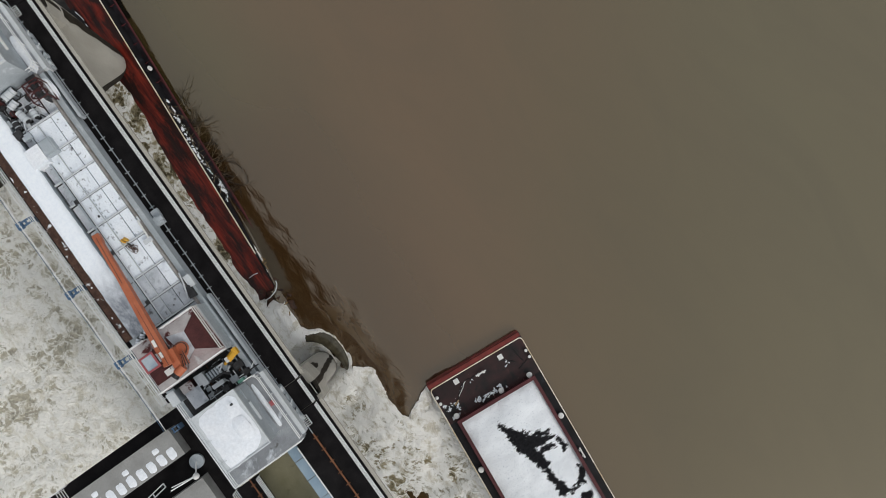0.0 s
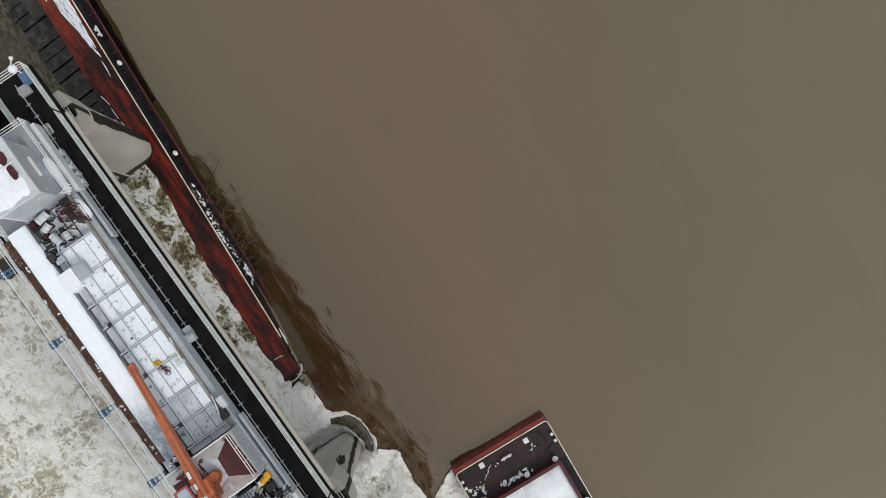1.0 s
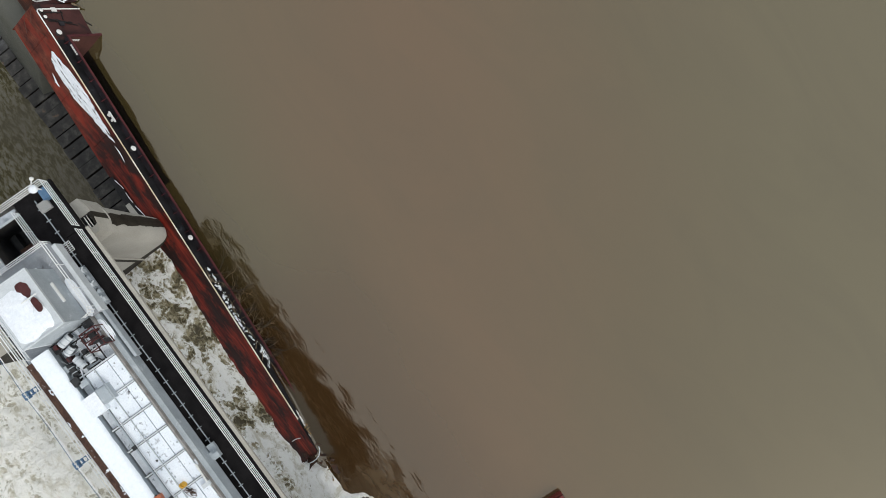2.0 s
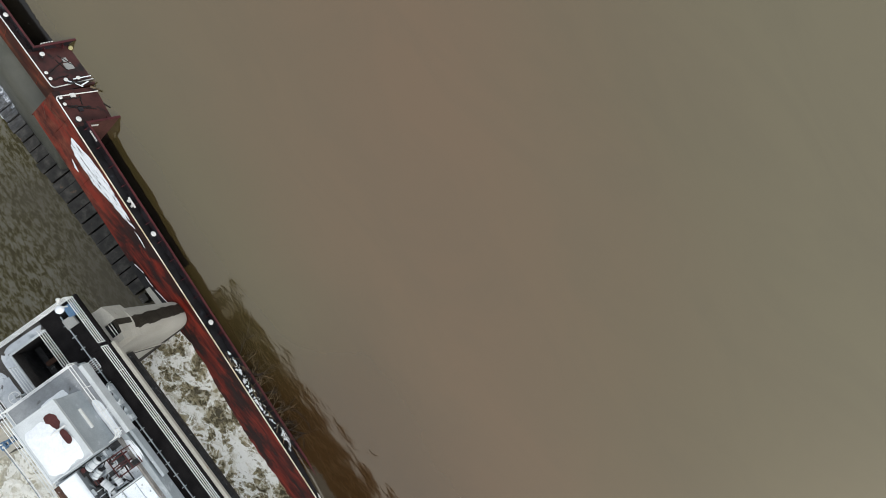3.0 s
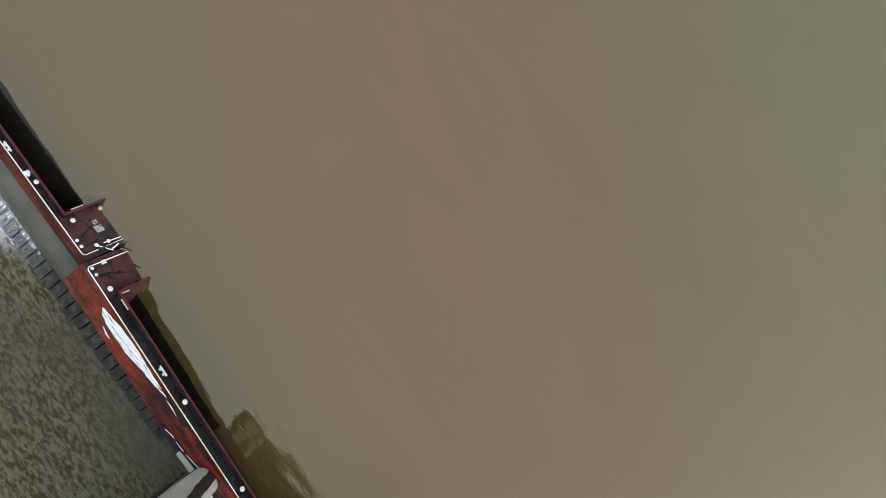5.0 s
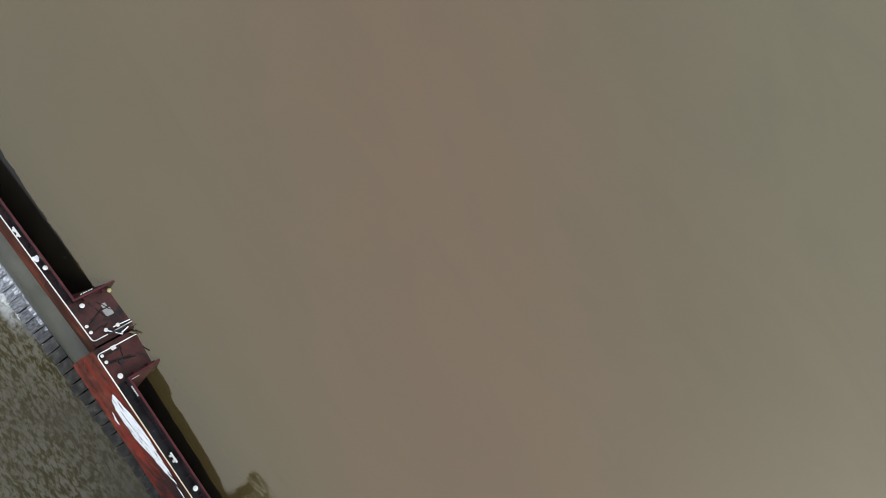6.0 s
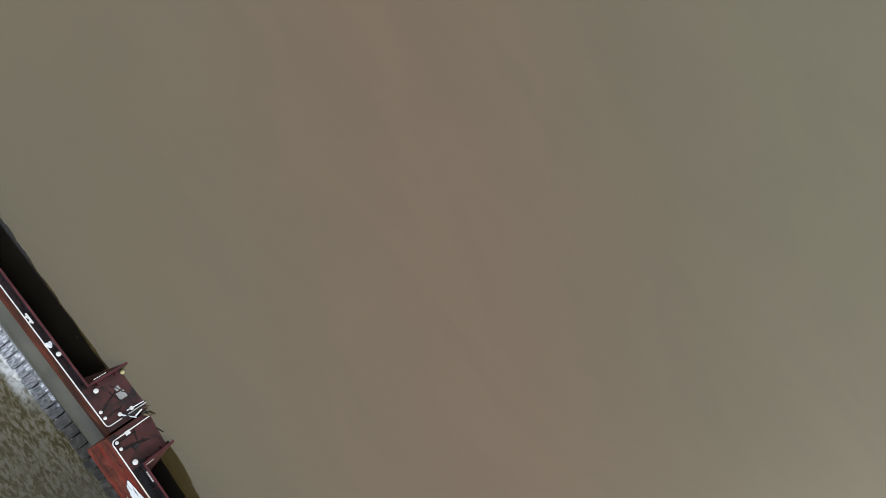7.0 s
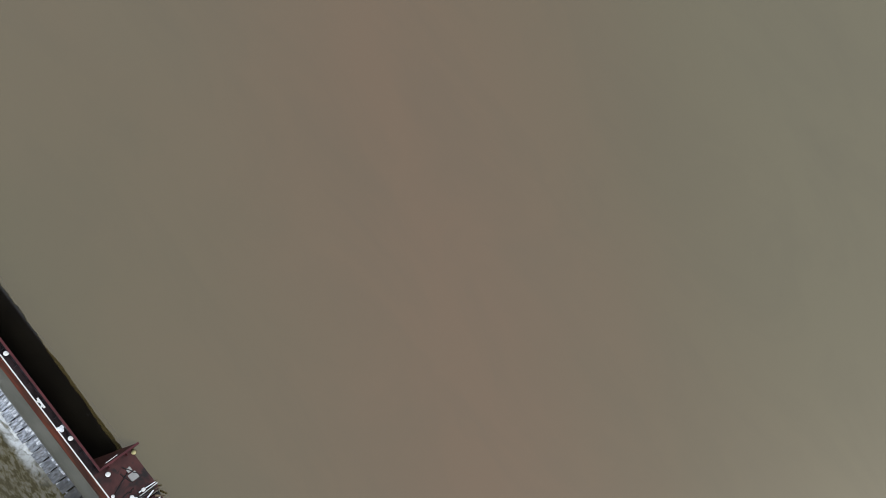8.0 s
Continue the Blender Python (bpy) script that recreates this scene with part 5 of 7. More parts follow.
# ledges round the houses
for y0, y1 in ((-3.9, 1.75), (27.4, 33.4)):
    boxes("ledge", LEDGE_GRIME, carriage, (-7.2, -1.6, y0, y1, 20.55, 20.85), bevel=0.03, label="grey steel ledge with thin snow")
for m_, s_ in ((PALE_PAINT, (-1.62, -1.3, -3.6, 1.6, 19.9, 20.85)), (PALE_PAINT, (-1.62, -1.3, 27.4, 33.0, 19.9, 20.85)), (GREY_PAINT, (-1.6, -1.4, 1.6, 8.2, 19.6, 20.4)), (GREY_PAINT, (-1.6, -1.4, 23.5, 27.4, 19.6, 20.4))):
    boxes("upstream_panel", m_, carriage, s_, bevel=0.03)


def snow_patch(name, x0, x1, y0, y1, z, h, seed, label, parent=None, mat=SNOW, power=4.0):
    """A drift with an uneven rim."""
    bm = B()
    n, m = 14, 5
    cx, cy = (x0 + x1) / 2, (y0 + y1) / 2
    mid = bm.verts.new((cx, cy, z + h))
    prev = None
    for j in range(1, m + 1):
        f = j / m
        ring = []
        for i in range(n * 2):
            a = math.pi * i / n
            c, s = math.cos(a), math.sin(a)
            r = (abs(c) ** power + abs(s) ** power) ** (-1 / power) * (1 + 0.16 * nz(c * 1.3 + seed, s * 1.3, seed, 1.4) * f)
            ring.append(bm.verts.new((cx + (x1 - x0) / 2 * r * c * f, cy + (y1 - y0) / 2 * r * s * f, z + h * (1 - f ** 3) + 0.02 * nz(c * f * 3, s * f * 3, seed))))
        for i in range(n * 2):
            k = (i + 1) % (n * 2)
            if prev is None:
                bm.faces.new((mid, ring[i], ring[k]))
            else:
                bm.faces.new((prev[i], ring[i], ring[k], prev[k]))
        prev = ring
    return part(name, bm, mat, parent, label, smooth=True)


def house(x0, x1, y0, y1, zt, label):
    root = thing("machinery_house", label, "machinery house", "houses on the crane carriage")
    t = 0.12
    # east and south walls take the darker grey, west and north the paler
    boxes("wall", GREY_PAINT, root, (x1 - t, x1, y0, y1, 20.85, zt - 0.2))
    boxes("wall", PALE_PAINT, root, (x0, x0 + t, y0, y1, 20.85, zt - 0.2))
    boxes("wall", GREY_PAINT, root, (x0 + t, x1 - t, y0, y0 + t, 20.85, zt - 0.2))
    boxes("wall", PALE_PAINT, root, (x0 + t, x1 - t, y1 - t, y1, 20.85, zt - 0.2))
    boxes("roof", PALE_PAINT, root, (x0 - 0.05, x1 + 0.05, y0 - 0.05, y1 + 0.05, zt - 0.2, zt), bevel=0.03)
    boxes("roof_edge", PALE_PAINT, root, (x0 - 0.07, x0 + 0.02, y0 - 0.07, y1 + 0.07, zt, zt + 0.07), (x1 - 0.02, x1 + 0.07, y0 - 0.07, y1 + 0.07, zt, zt + 0.07),
          (x0 + 0.02, x1 - 0.02, y0 - 0.07, y0 + 0.02, zt, zt + 0.07), (x0 + 0.02, x1 - 0.02, y1 - 0.02, y1 + 0.07, zt, zt + 0.07))
    return root


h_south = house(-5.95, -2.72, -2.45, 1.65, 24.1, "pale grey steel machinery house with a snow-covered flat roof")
snow_patch("roof_snow", -5.86, -2.86, -2.36, 1.56, 24.1, 0.20, 3.3, "thick snow on the roof", h_south, power=12)
snow_patch("roof_snow", -4.1, -3.0, -1.6, 0.2, 24.26, 0.14, 5.3, "", h_south, power=2.4)
tubes("roof_vent", BLACK_STEEL, h_south, ((-3.25, 0.95, 24.1), (-3.25, 0.95, 24.45), 0.07))
boxes("wall_lamp", PALE_PAINT, h_south, (-2.72, -2.58, -1.0, 0.4, 22.8, 22.92))
boxes("service_door", GREY_PAINT, h_south, (-2.72, -2.66, 0.7, 1.4, 20.9, 22.9), bevel=0.02)
for y in (-1.8, -0.2):
    boxes("roof_seam", PALE_PAINT, h_south, (-5.95, -5.55, y, y + 0.04, 24.12, 24.17))
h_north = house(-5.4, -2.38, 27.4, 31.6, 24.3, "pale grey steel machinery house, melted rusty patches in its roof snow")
snow_patch("roof_snow", -5.25, -3.3, 27.55, 31.0, 24.3, 0.20, 1.7, "thick snow on the roof", h_north, power=5)
snow_patch("roof_snow", -3.7, -2.7, 27.6, 29.3, 24.3, 0.14, 7.1, "", h_north, power=3)
snow_patch("rust_patch", -3.62, -2.78, 29.95, 31.1, 24.315, 0.012, 9.0, "bare rusty red patch of roof", h_north, MAROON, 2.2)
snow_patch("rust_patch", -3.2, -2.72, 28.75, 29.75, 24.44, 0.012, 4.0, "bare rusty red patch of roof", h_north, MAROON, 2.6)
boxes("roof_seam", WHITE_PAINT, h_north, (-4.0, -2.6, 29.82, 29.90, 24.40, 24.46))
boxes("wall_lamp", WHITE_PAINT, h_north, (-2.38, -2.22, 28.9, 30.4, 22.45, 22.6))
# snow drifts on the ledges beside the houses
tagged(snow_patch("snow_drift", -2.35, -1.75, 27.5, 30.6, 20.85, 0.14, 2.0, ""), "snow drift on the ledge beside the machinery house", "snow", kind="stuff")
tagged(snow_patch("snow_drift", -2.6, -2.28, -2.3, 1.3, 20.85, 0.16, 6.0, ""), "narrow snow drift along the machinery house wall", "snow", kind="stuff")
tagged(snow_patch("snow_drift", -5.2, -3.2, 31.75, 32.4, 20.85, 0.10, 8.0, ""), "snow drift on the ledge beside the machinery house", "snow", kind="stuff")
tagged(snow_patch("snow_drift", -2.9, -1.7, 25.1, 27.2, 20.5, 0.16, 12.0, ""), "snow drift beside the winch", "snow", kind="stuff")
tagged(snow_patch("snow_drift", -4.0, -2.9, 24.5, 26.3, 20.5, 0.10, 15.0, ""), "thin snow on the machinery deck", "snow", kind="stuff")


def pipe_rail(label, pts, r=0.035, mat=RAIL_PAINT, levels=(0.0,), posts=True, z0=20.85):
    root = thing("handrail", label, "handrail", "handrails on the carriage")
    for k, dz in enumerate(levels):
        bm = B()
        for p, q in zip(pts, pts[1:]):
            tube(bm, (p[0], p[1], p[2] - dz), (q[0], q[1], q[2] - dz), r, 6)
        part("rail", bm, mat, root)
    if posts:
        for p in pts:
            tubes("post", mat, root, ((p[0], p[1], z0), p, r))
    return root


def bend(x0, x1, y0, y1, z, r=0.45, first=True):
    """A rail along the upstream side that turns in at its ends."""
    out = [(x0, y1, z)] + [(x1 - r + r * math.sin(radians(a)), y1 - r + r * math.cos(radians(a)), z) for a in (0, 30, 60, 90)]
    out += [(x1, y0 + (y1 - y0) * f, z) for f in (0.66, 0.33, 0.0)]
    return out


pipe_rail("pale curved pipe handrail beside the machinery house", bend(-2.5, -1.66, -3.6, 1.75, 21.8), levels=(0.0, 0.4))
pipe_rail("pale curved pipe handrail beside the machinery house", [(x, 59.0 - y, z) for x, y, z in bend(-2.5, -1.66, 25.6, 31.5, 21.8)], levels=(0.0, 0.4))
pipe_rail("pale pipe handrail on the carriage end", [(-1.7, 33.3, 21.8), (-3.6, 33.3, 21.8), (-5.4, 33.3, 21.8), (-7.1, 33.3, 21.8)], levels=(0, 0.35, 0.7))
pipe_rail("pale pipe handrail on the downstream edge of the carriage", [(-7.1, y, 21.7) for y in (-3.8, -1.9, 0.0, 1.9, 3.9)], levels=(0, 0.35, 0.7))
pipe_rail("pale pipe handrail on the downstream edge of the carriage", [(-7.1, y, 21.7) for y in (27.4, 29.4, 31.4, 33.3)], levels=(0, 0.35, 0.7))
pipe_rail("pale pipe handrail on the carriage end", [(-7.1, -3.85, 21.7), (-5.4, -3.85, 21.7), (-3.6, -3.85, 21.7), (-1.7, -3.85, 21.7)], levels=(0, 0.45))


# ---------------------------------------------------------------- machinery
def drum(name, label, category, p, q, r, mat, feet=True, flange=None, z0=20.5, bands=2):
    root = thing(name, label, category)
    p, q = Vector(p), Vector(q)
    tubes("shell", mat, root, (p, q, r), n=18)
    d = (q - p).normalized()
    for i in range(bands):
        c = p + (q - p) * ((i + 0.5) / bands)
        tubes("band", flange or GREY_PAINT, root, (c - d * 0.03, c + d * 0.03, r * 1.07), n=18)
    for e in (p, q):
        tubes("end_cap", flange or BLACK_STEEL, root, (e - d * 0.05, e + d * 0.05, r * 0.72), n=14)
    if feet:
        for f in (0.2, 0.8):
            c = p + (q - p) * f
            boxes("foot", BLACK_STEEL, root, (c.x - 0.12, c.x + 0.12, c.y - 0.12, c.y + 0.12, z0, c.z - r * 0.6))
    return root


def cabinet(label, x0, x1, y0, y1, z0, z1, mat, lid=None, name="cabinet", category="cabinet"):
    root = thing(name, label, category)
    boxes("body", mat, root, (x0, x1, y0, y1, z0, z1 - 0.06), bevel=0.02)
    boxes("lid", lid or mat, root, (x0 - 0.03, x1 + 0.03, y0 - 0.03, y1 + 0.03, z1 - 0.06, z1), bevel=0.02)
    boxes("hinge", BLACK_STEEL, root, (x0 + 0.1, x0 + 0.2, y1 + 0.0, y1 + 0.05, z1 - 0.14, z1 - 0.06))
    return root


# plates closing the gap before the crane platform
boxes("floor_plate", SNOW_DIRTY, carriage, (-5.5, -3.9, 7.78, 8.2, 20.5, 20.75), (-3.8, -2.2, 7.78, 8.22, 20.5, 20.85), bevel=0.02, label="scraped grey floor plate")
# north machinery deck
boxes("floor_plate", SNOW_THIN, carriage, (-5.5, -2.2, 24.45, 27.35, 20.5, 20.535), label="pale floor plate with thin snow")
drum("tank", "horizontal silver steel tank on the machinery deck", "tank", (-4.75, 26.9, 21.35), (-3.85, 27.05, 21.35), 0.28, PALE_PAINT)
drum("tank", "horizontal silver steel tank on the machinery deck", "tank", (-4.85, 26.2, 21.2), (-4.25, 26.4, 21.2), 0.25, PALE_PAINT)
drum("motor", "snow-dusted silver electric motor on the machinery deck", "motor", (-4.35, 24.8, 21.2), (-4.55, 25.65, 21.2), 0.25, PALE_PAINT)
drum("motor", "small silver electric motor on the machinery deck", "motor", (-3.75, 24.75, 21.1), (-3.75, 25.35, 21.1), 0.22, PALE_PAINT)
drum("gear_drum", "black gear drum on the machinery deck", "winch drum", (-5.2, 24.7, 21.0), (-5.2, 25.5, 21.0), 0.22, BLACK_STEEL)
winch = thing("cable_winch", "red and black cable winch with spoked drum", "winch")
for i in range(12):
    a0, a1 = 2 * math.pi * i / 12, 2 * math.pi * (i + 1) / 12
    for y in (25.75, 26.35):
        tubes("rim", MAROON, winch, ((-2.55 + 0.55 * math.cos(a0), y, 21.55 + 0.55 * math.sin(a0)), (-2.55 + 0.55 * math.cos(a1), y, 21.55 + 0.55 * math.sin(a1)), 0.05))
tubes("drum", BLACK_STEEL, winch, ((-2.55, 25.6, 21.55), (-2.55, 26.5, 21.55), 0.26), n=14)
for a in range(6):
    for y in (25.75, 26.35):
        tubes("spoke", MAROON, winch, ((-2.55, y, 21.55), (-2.55 + 0.52 * math.cos(a * 1.047), y, 21.55 + 0.52 * math.sin(a * 1.047)), 0.03))
for x in (-3.1, -2.0):
    for z in (20.6, 22.0):
        tubes("frame", MAROON, winch, ((x, 25.2, z), (x, 26.6, z), 0.045))
    for y in (25.2, 26.6):
        tubes("frame", MAROON, winch, ((x, y, 20.5), (x, y, 22.0), 0.045))
for y in (25.2, 25.9, 26.6):
    tubes("frame", MAROON, winch, ((-3.1, y, 22.0), (-2.0, y, 22.0), 0.04))
boxes("gearbox", BLACK_STEEL, winch, (-2.5, -2.1, 25.25, 25.6, 20.5, 21.5), bevel=0.05)
for k, (x, y, s) in enumerate(((-5.6, 26.9, 0.35), (-5.75, 25.4, 0.3), (-5.55, 24.3, 0.4), (-3.2, 27.0, 0.25), (-2.6, 27.15, 0.3), (-5.0, 23.9, 0.28), (-3.3, 24.3, 0.2))):
    cabinet("small black control box on the machinery deck", x - s, x + s, y - s * 0.7, y + s * 0.7, 20.5, 20.85 + 0.25 * (k % 3), BLACK_STEEL if k % 2 == 0 else GREY_PAINT, name="control_box", category="control box")
tubes("pipe", GREY_PAINT, carriage, ((-4.86, 24.4, 21.1), (-4.6, 25.0, 21.2), 0.06))
for i, (x, y0, y1) in enumerate(((-5.35, 23.7, 27.3), (-3.45, 24.5, 27.3), (-3.05, 24.5, 25.4), (-5.9, 24.0, 27.3))):
    tubes("pipe", PALE_PAINT if i % 2 else BLACK_STEEL, carriage, ((x, y0, 20.75), (x, y1, 20.75), 0.05))
for y in (24.55, 25.6, 26.7):
    tubes("pipe", BLACK_STEEL, carriage, ((-5.9, y, 20.7), (-3.2, y, 20.7), 0.045))

nrng = random.Random(47)
for i in range(44):
    x, y, z = -5.6 + 3.3 * nrng.random(), 24.5 + 2.7 * nrng.random(), 20.62 + 0.6 * nrng.random()
    if i % 3 == 2:
        w_ = 0.06 + 0.09 * nrng.random()
        boxes("valve", (BLACK_STEEL, PALE_PAINT, GREY_PAINT, MAROON)[i % 4], carriage, (x - w_, x + w_, y - w_, y + w_ * 1.4, 20.53, z), bevel=0.02)
    else:
        dx, dy = nrng.choice(((0.6, 0.0), (0.0, 0.6), (0.3, 0.25), (-0.2, 0.4)))
        k = 0.5 + 0.9 * nrng.random()
        tubes("pipe", (BLACK_STEEL, GREY_PAINT, PALE_PAINT, BLACK_STEEL)[i % 4], carriage, ((x, y, z), (x + dx * k, y + dy * k, z), 0.02 + 0.03 * nrng.random()))

# south machinery deck: diesel, switch boxes, yellow winch motor
engine = thing("diesel_engine", "dark grey diesel engine with pipes on the machinery deck", "engine")
boxes("block", BLACK_STEEL, engine, (-4.4, -3.3, 2.9, 3.8, 20.5, 21.4), bevel=0.05)
for i in range(5):
    boxes("cylinder_head", GREY_PAINT, engine, (-4.35 + i * 0.21, -4.22 + i * 0.21, 3.1, 3.65, 21.4, 21.58), bevel=0.02)
tubes("exhaust", BLACK_STEEL, engine, ((-4.3, 3.0, 21.6), (-3.3, 3.0, 21.6), 0.09), ((-3.3, 3.0, 21.6), (-2.9, 2.7, 21.9), 0.09), n=10)
tubes("intake_pipe", PALE_PAINT, engine, ((-3.55, 3.2, 21.55), (-3.0, 3.6, 21.5), 0.06), ((-3.55, 3.55, 21.55), (-3.0, 3.6, 21.5), 0.06), n=8)
boxes("radiator", PALE_PAINT, engine, (-4.9, -4.45, 3.0, 3.9, 20.5, 21.7), bevel=0.03)
boxes("fan_cover", GREY_PAINT, engine, (-3.3, -2.95, 3.05, 3.55, 20.5, 21.3), bevel=0.04)
cabinet("pale steel switch cabinet on the carriage corner", -7.2, -6.65, 3.05, 3.95, 20.55, 21.9, GREY_PAINT, PALE_PAINT)
cabinet("flat grey steel fuel tank on the machinery deck", -6.35, -5.3, 2.1, 3.3, 20.5, 21.2, BLACK_STEEL, SNOW_DIRTY, "fuel_tank", "tank")
cabinet("white steel switch box on the machinery deck", -5.2, -4.97, 3.2, 3.9, 20.5, 21.4, PALE_PAINT)
cabinet("long white steel battery box on the machinery deck", -4.55, -3.75, 2.45, 2.7, 20.5, 21.3, PALE_PAINT, name="battery_box", category="battery box")
cabinet("maroon steel tool box on the machinery deck", -6.3, -5.5, 3.35, 3.9, 20.5, 21.5, MAROON, MAROON_SNOW, "tool_box", "tool box")
for k, (x, y, s) in enumerate(((-5.1, 2.2, 0.22), (-4.6, 2.0, 0.25), (-3.9, 2.05, 0.2), (-3.2, 2.25, 0.25), (-2.4, 2.9, 0.3), (-2.2, 2.2, 0.22), (-5.0, 2.7, 0.15), (-2.75, 3.3, 0.18))):
    cabinet("small black machine part on the machinery deck", x - s, x + s, y - s * 0.8, y + s * 0.8, 20.5, 20.8 + 0.22 * (k % 3), BLACK_STEEL if k % 3 else GREY_PAINT, name="pump_box", category="pump")
for i in range(7):
    x = -5.0 + i * 0.42
    tubes("pipe", BLACK_STEEL if i % 2 else GREY_PAINT, carriage, ((x, 1.8, 20.7), (x + 0.2, 3.9, 20.75), 0.045))
prng = random.Random(31)
for i in range(26):
    x, y, z = -5.2 + 3.3 * prng.random(), 1.85 + 2.1 * prng.random(), 20.75 + 0.8 * prng.random()
    dx, dy = prng.choice(((0.5, 0.0), (0.0, 0.5), (0.35, 0.2), (-0.2, 0.4)))
    k = 0.6 + prng.random()
    tubes("pipe", (BLACK_STEEL, GREY_PAINT, PALE_PAINT, RUST_BROWN, BLACK_STEEL)[i % 5], engine, ((x, y, z), (x + dx * k, y + dy * k, z + 0.1 * prng.random()), 0.025 + 0.03 * prng.random()))
yel = thing("winch_motor", "yellow winch motor beside the crane platform", "motor")
tubes("body", YELLOW, yel, ((-2.55, 3.55, 21.6), (-1.85, 3.75, 21.75), 0.24), n=14)
tubes("shaft", YELLOW, yel, ((-2.95, 3.42, 21.5), (-2.55, 3.55, 21.6), 0.11), n=10)
boxes("end_bell", YELLOW, yel, (-1.95, -1.65, 3.5, 4.0, 21.45, 21.95), bevel=0.06)
boxes("bracket", PALE_PAINT, yel, (-2.7, -2.45, 3.4, 3.75, 20.55, 21.85), bevel=0.03)
bm = B()
box(bm, -2.95, -2.5, 1.78, 2.0, 21.0, 21.5)
soften(bm, 0.08, 2)
tagged(part("folded_tarp", bm, TEAL), "small folded green tarpaulin by the machinery house", "tarpaulin")
cabinet("grey deck box under the folded tarpaulin", -2.98, -2.48, 1.76, 2.02, 20.5, 21.0, GREY_PAINT, name="deck_box", category="deck box")
cabinet("faded red box on the ledge of the carriage", -2.1, -1.85, -0.75, -0.45, 20.85, 21.15, surface("faded_red_plastic", (0.40, 0.10, 0.11), (0.48, 0.14, 0.15), 2.0, 0.5), name="red_box", category="box")

# ---------------------------------------------------------------- crane platform and derrick
plat = thing("crane_platform", "maroon steel crane platform with worn thin snow", "crane platform")
boxes("deck", MAROON_SNOW, plat, (-7.0, -1.95, 4.15, 7.75, 22.3, 22.6), bevel=0.03)
for x in (-6.8, -4.6, -2.2):
    for y in (4.3, 7.5):
        boxes("leg", GREY_PAINT, plat, (x, x + 0.25, y, y + 0.2, 20.5, 22.3))
boxes("skirt", GREY_PAINT, plat, (-7.04, -7.0, 4.15, 7.75, 20.55, 22.55))
boxes("skirt", GREY_PAINT, plat, (-1.95, -1.9, 4.15, 7.75, 20.6, 22.5))


def facet(name, pts, mat, label):
    """A sloping cover plate, solid down to the platform."""
    bm = B()
    hi = [bm.verts.new(p) for p in pts]
    lo = [bm.verts.new((p[0], p[1], 22.6)) for p in pts]
    bm.faces.new(hi)
    bm.faces.new(lo[::-1])
    for k in range(len(pts)):
        q = (k + 1) % len(pts)
        bm.faces.new((hi[k], hi[q], lo[q], lo[k]))
    part(name, bm, mat, plat, label)


R1, R2 = (-3.42, 6.7, 23.0), (-3.51, 5.34, 23.0)
facet("cover_plate", [(-2.06, 7.54, 22.66), R1, R2, (-1.97, 4.32, 22.66)], MAROON, "dark maroon sloping cover plate")
facet("cover_plate", [(-1.97, 4.30, 22.66), R2, (-4.2, 5.0, 22.8), (-4.95, 4.22, 22.66)], PINK_PLATE, "faded pinkish sloping cover plate")
facet("cover_plate", [R2, R1, (-4.7, 7.1, 22.7), (-4.3, 5.0, 22.8)], SNOW_DIRTY, "grey sloping cover plate under thin snow")
facet("cover_plate", [R1, (-2.1, 7.6, 22.66), (-4.75, 7.68, 22.66), (-4.7, 7.12, 22.7)], MAROON_SNOW, "rust-patched pale cover plate")
boxes("control_floor", MAROON, plat, (-6.95, -5.0, 4.75, 6.9, 22.6, 22.64))
snow_patch("deck_snow", -6.8, -5.0, 6.95, 7.6, 22.6, 0.03, 2.2, "thin snow on the platform", plat, MAROON_SNOW, 3)
pipe_rail("white double handrail on the crane platform", [(-2.0, 7.7, 23.5), (-2.0, 6.6, 23.5), (-2.0, 5.5, 23.5), (-2.0, 4.4, 23.5)], levels=(0, 0.45), mat=WHITE_PAINT, z0=22.6)
pipe_rail("pale handrail on the south side of the crane platform", [(-2.0, 4.2, 23.5), (-3.6, 4.2, 23.5), (-5.3, 4.2, 23.5), (-6.95, 4.2, 23.5)], levels=(0, 0.45), z0=22.6)
pipe_rail("pale handrail on the north side of the crane platform", [(-2.0, 7.7, 23.4), (-3.2, 7.7, 23.4), (-4.5, 7.7, 23.4)], levels=(0, 0.45), z0=22.6)
pipe_rail("pale handrail on the crane platform corner", [(-5.8, 7.7, 23.4), (-6.95, 7.7, 23.4), (-6.95, 6.0, 23.4), (-6.95, 4.3, 23.4)], levels=(0, 0.45), z0=22.6)

crane = thing("telescopic_crane", "orange telescopic boom crane on the maroon platform", "crane")
tubes("pedestal", ORANGE, crane, ((-4.35, 5.75, 22.6), (-4.35, 5.75, 23.2), 0.5), n=22)
ring = part("slew_ring", (lambda b: (tube(b, (-4.15, 5.85, 23.0), (-4.15, 5.85, 23.25), 0.46, 28), b)[1])(B()), ORANGE, crane, "orange slew ring with black bolts")
for i in range(18):
    a = i * 0.349
    tubes("bolt", BLACK_STEEL, ring, ((-4.15 + 0.40 * math.cos(a), 5.85 + 0.40 * math.sin(a), 23.25), (-4.15 + 0.40 * math.cos(a), 5.85 + 0.40 * math.sin(a), 23.31), 0.05), n=6)


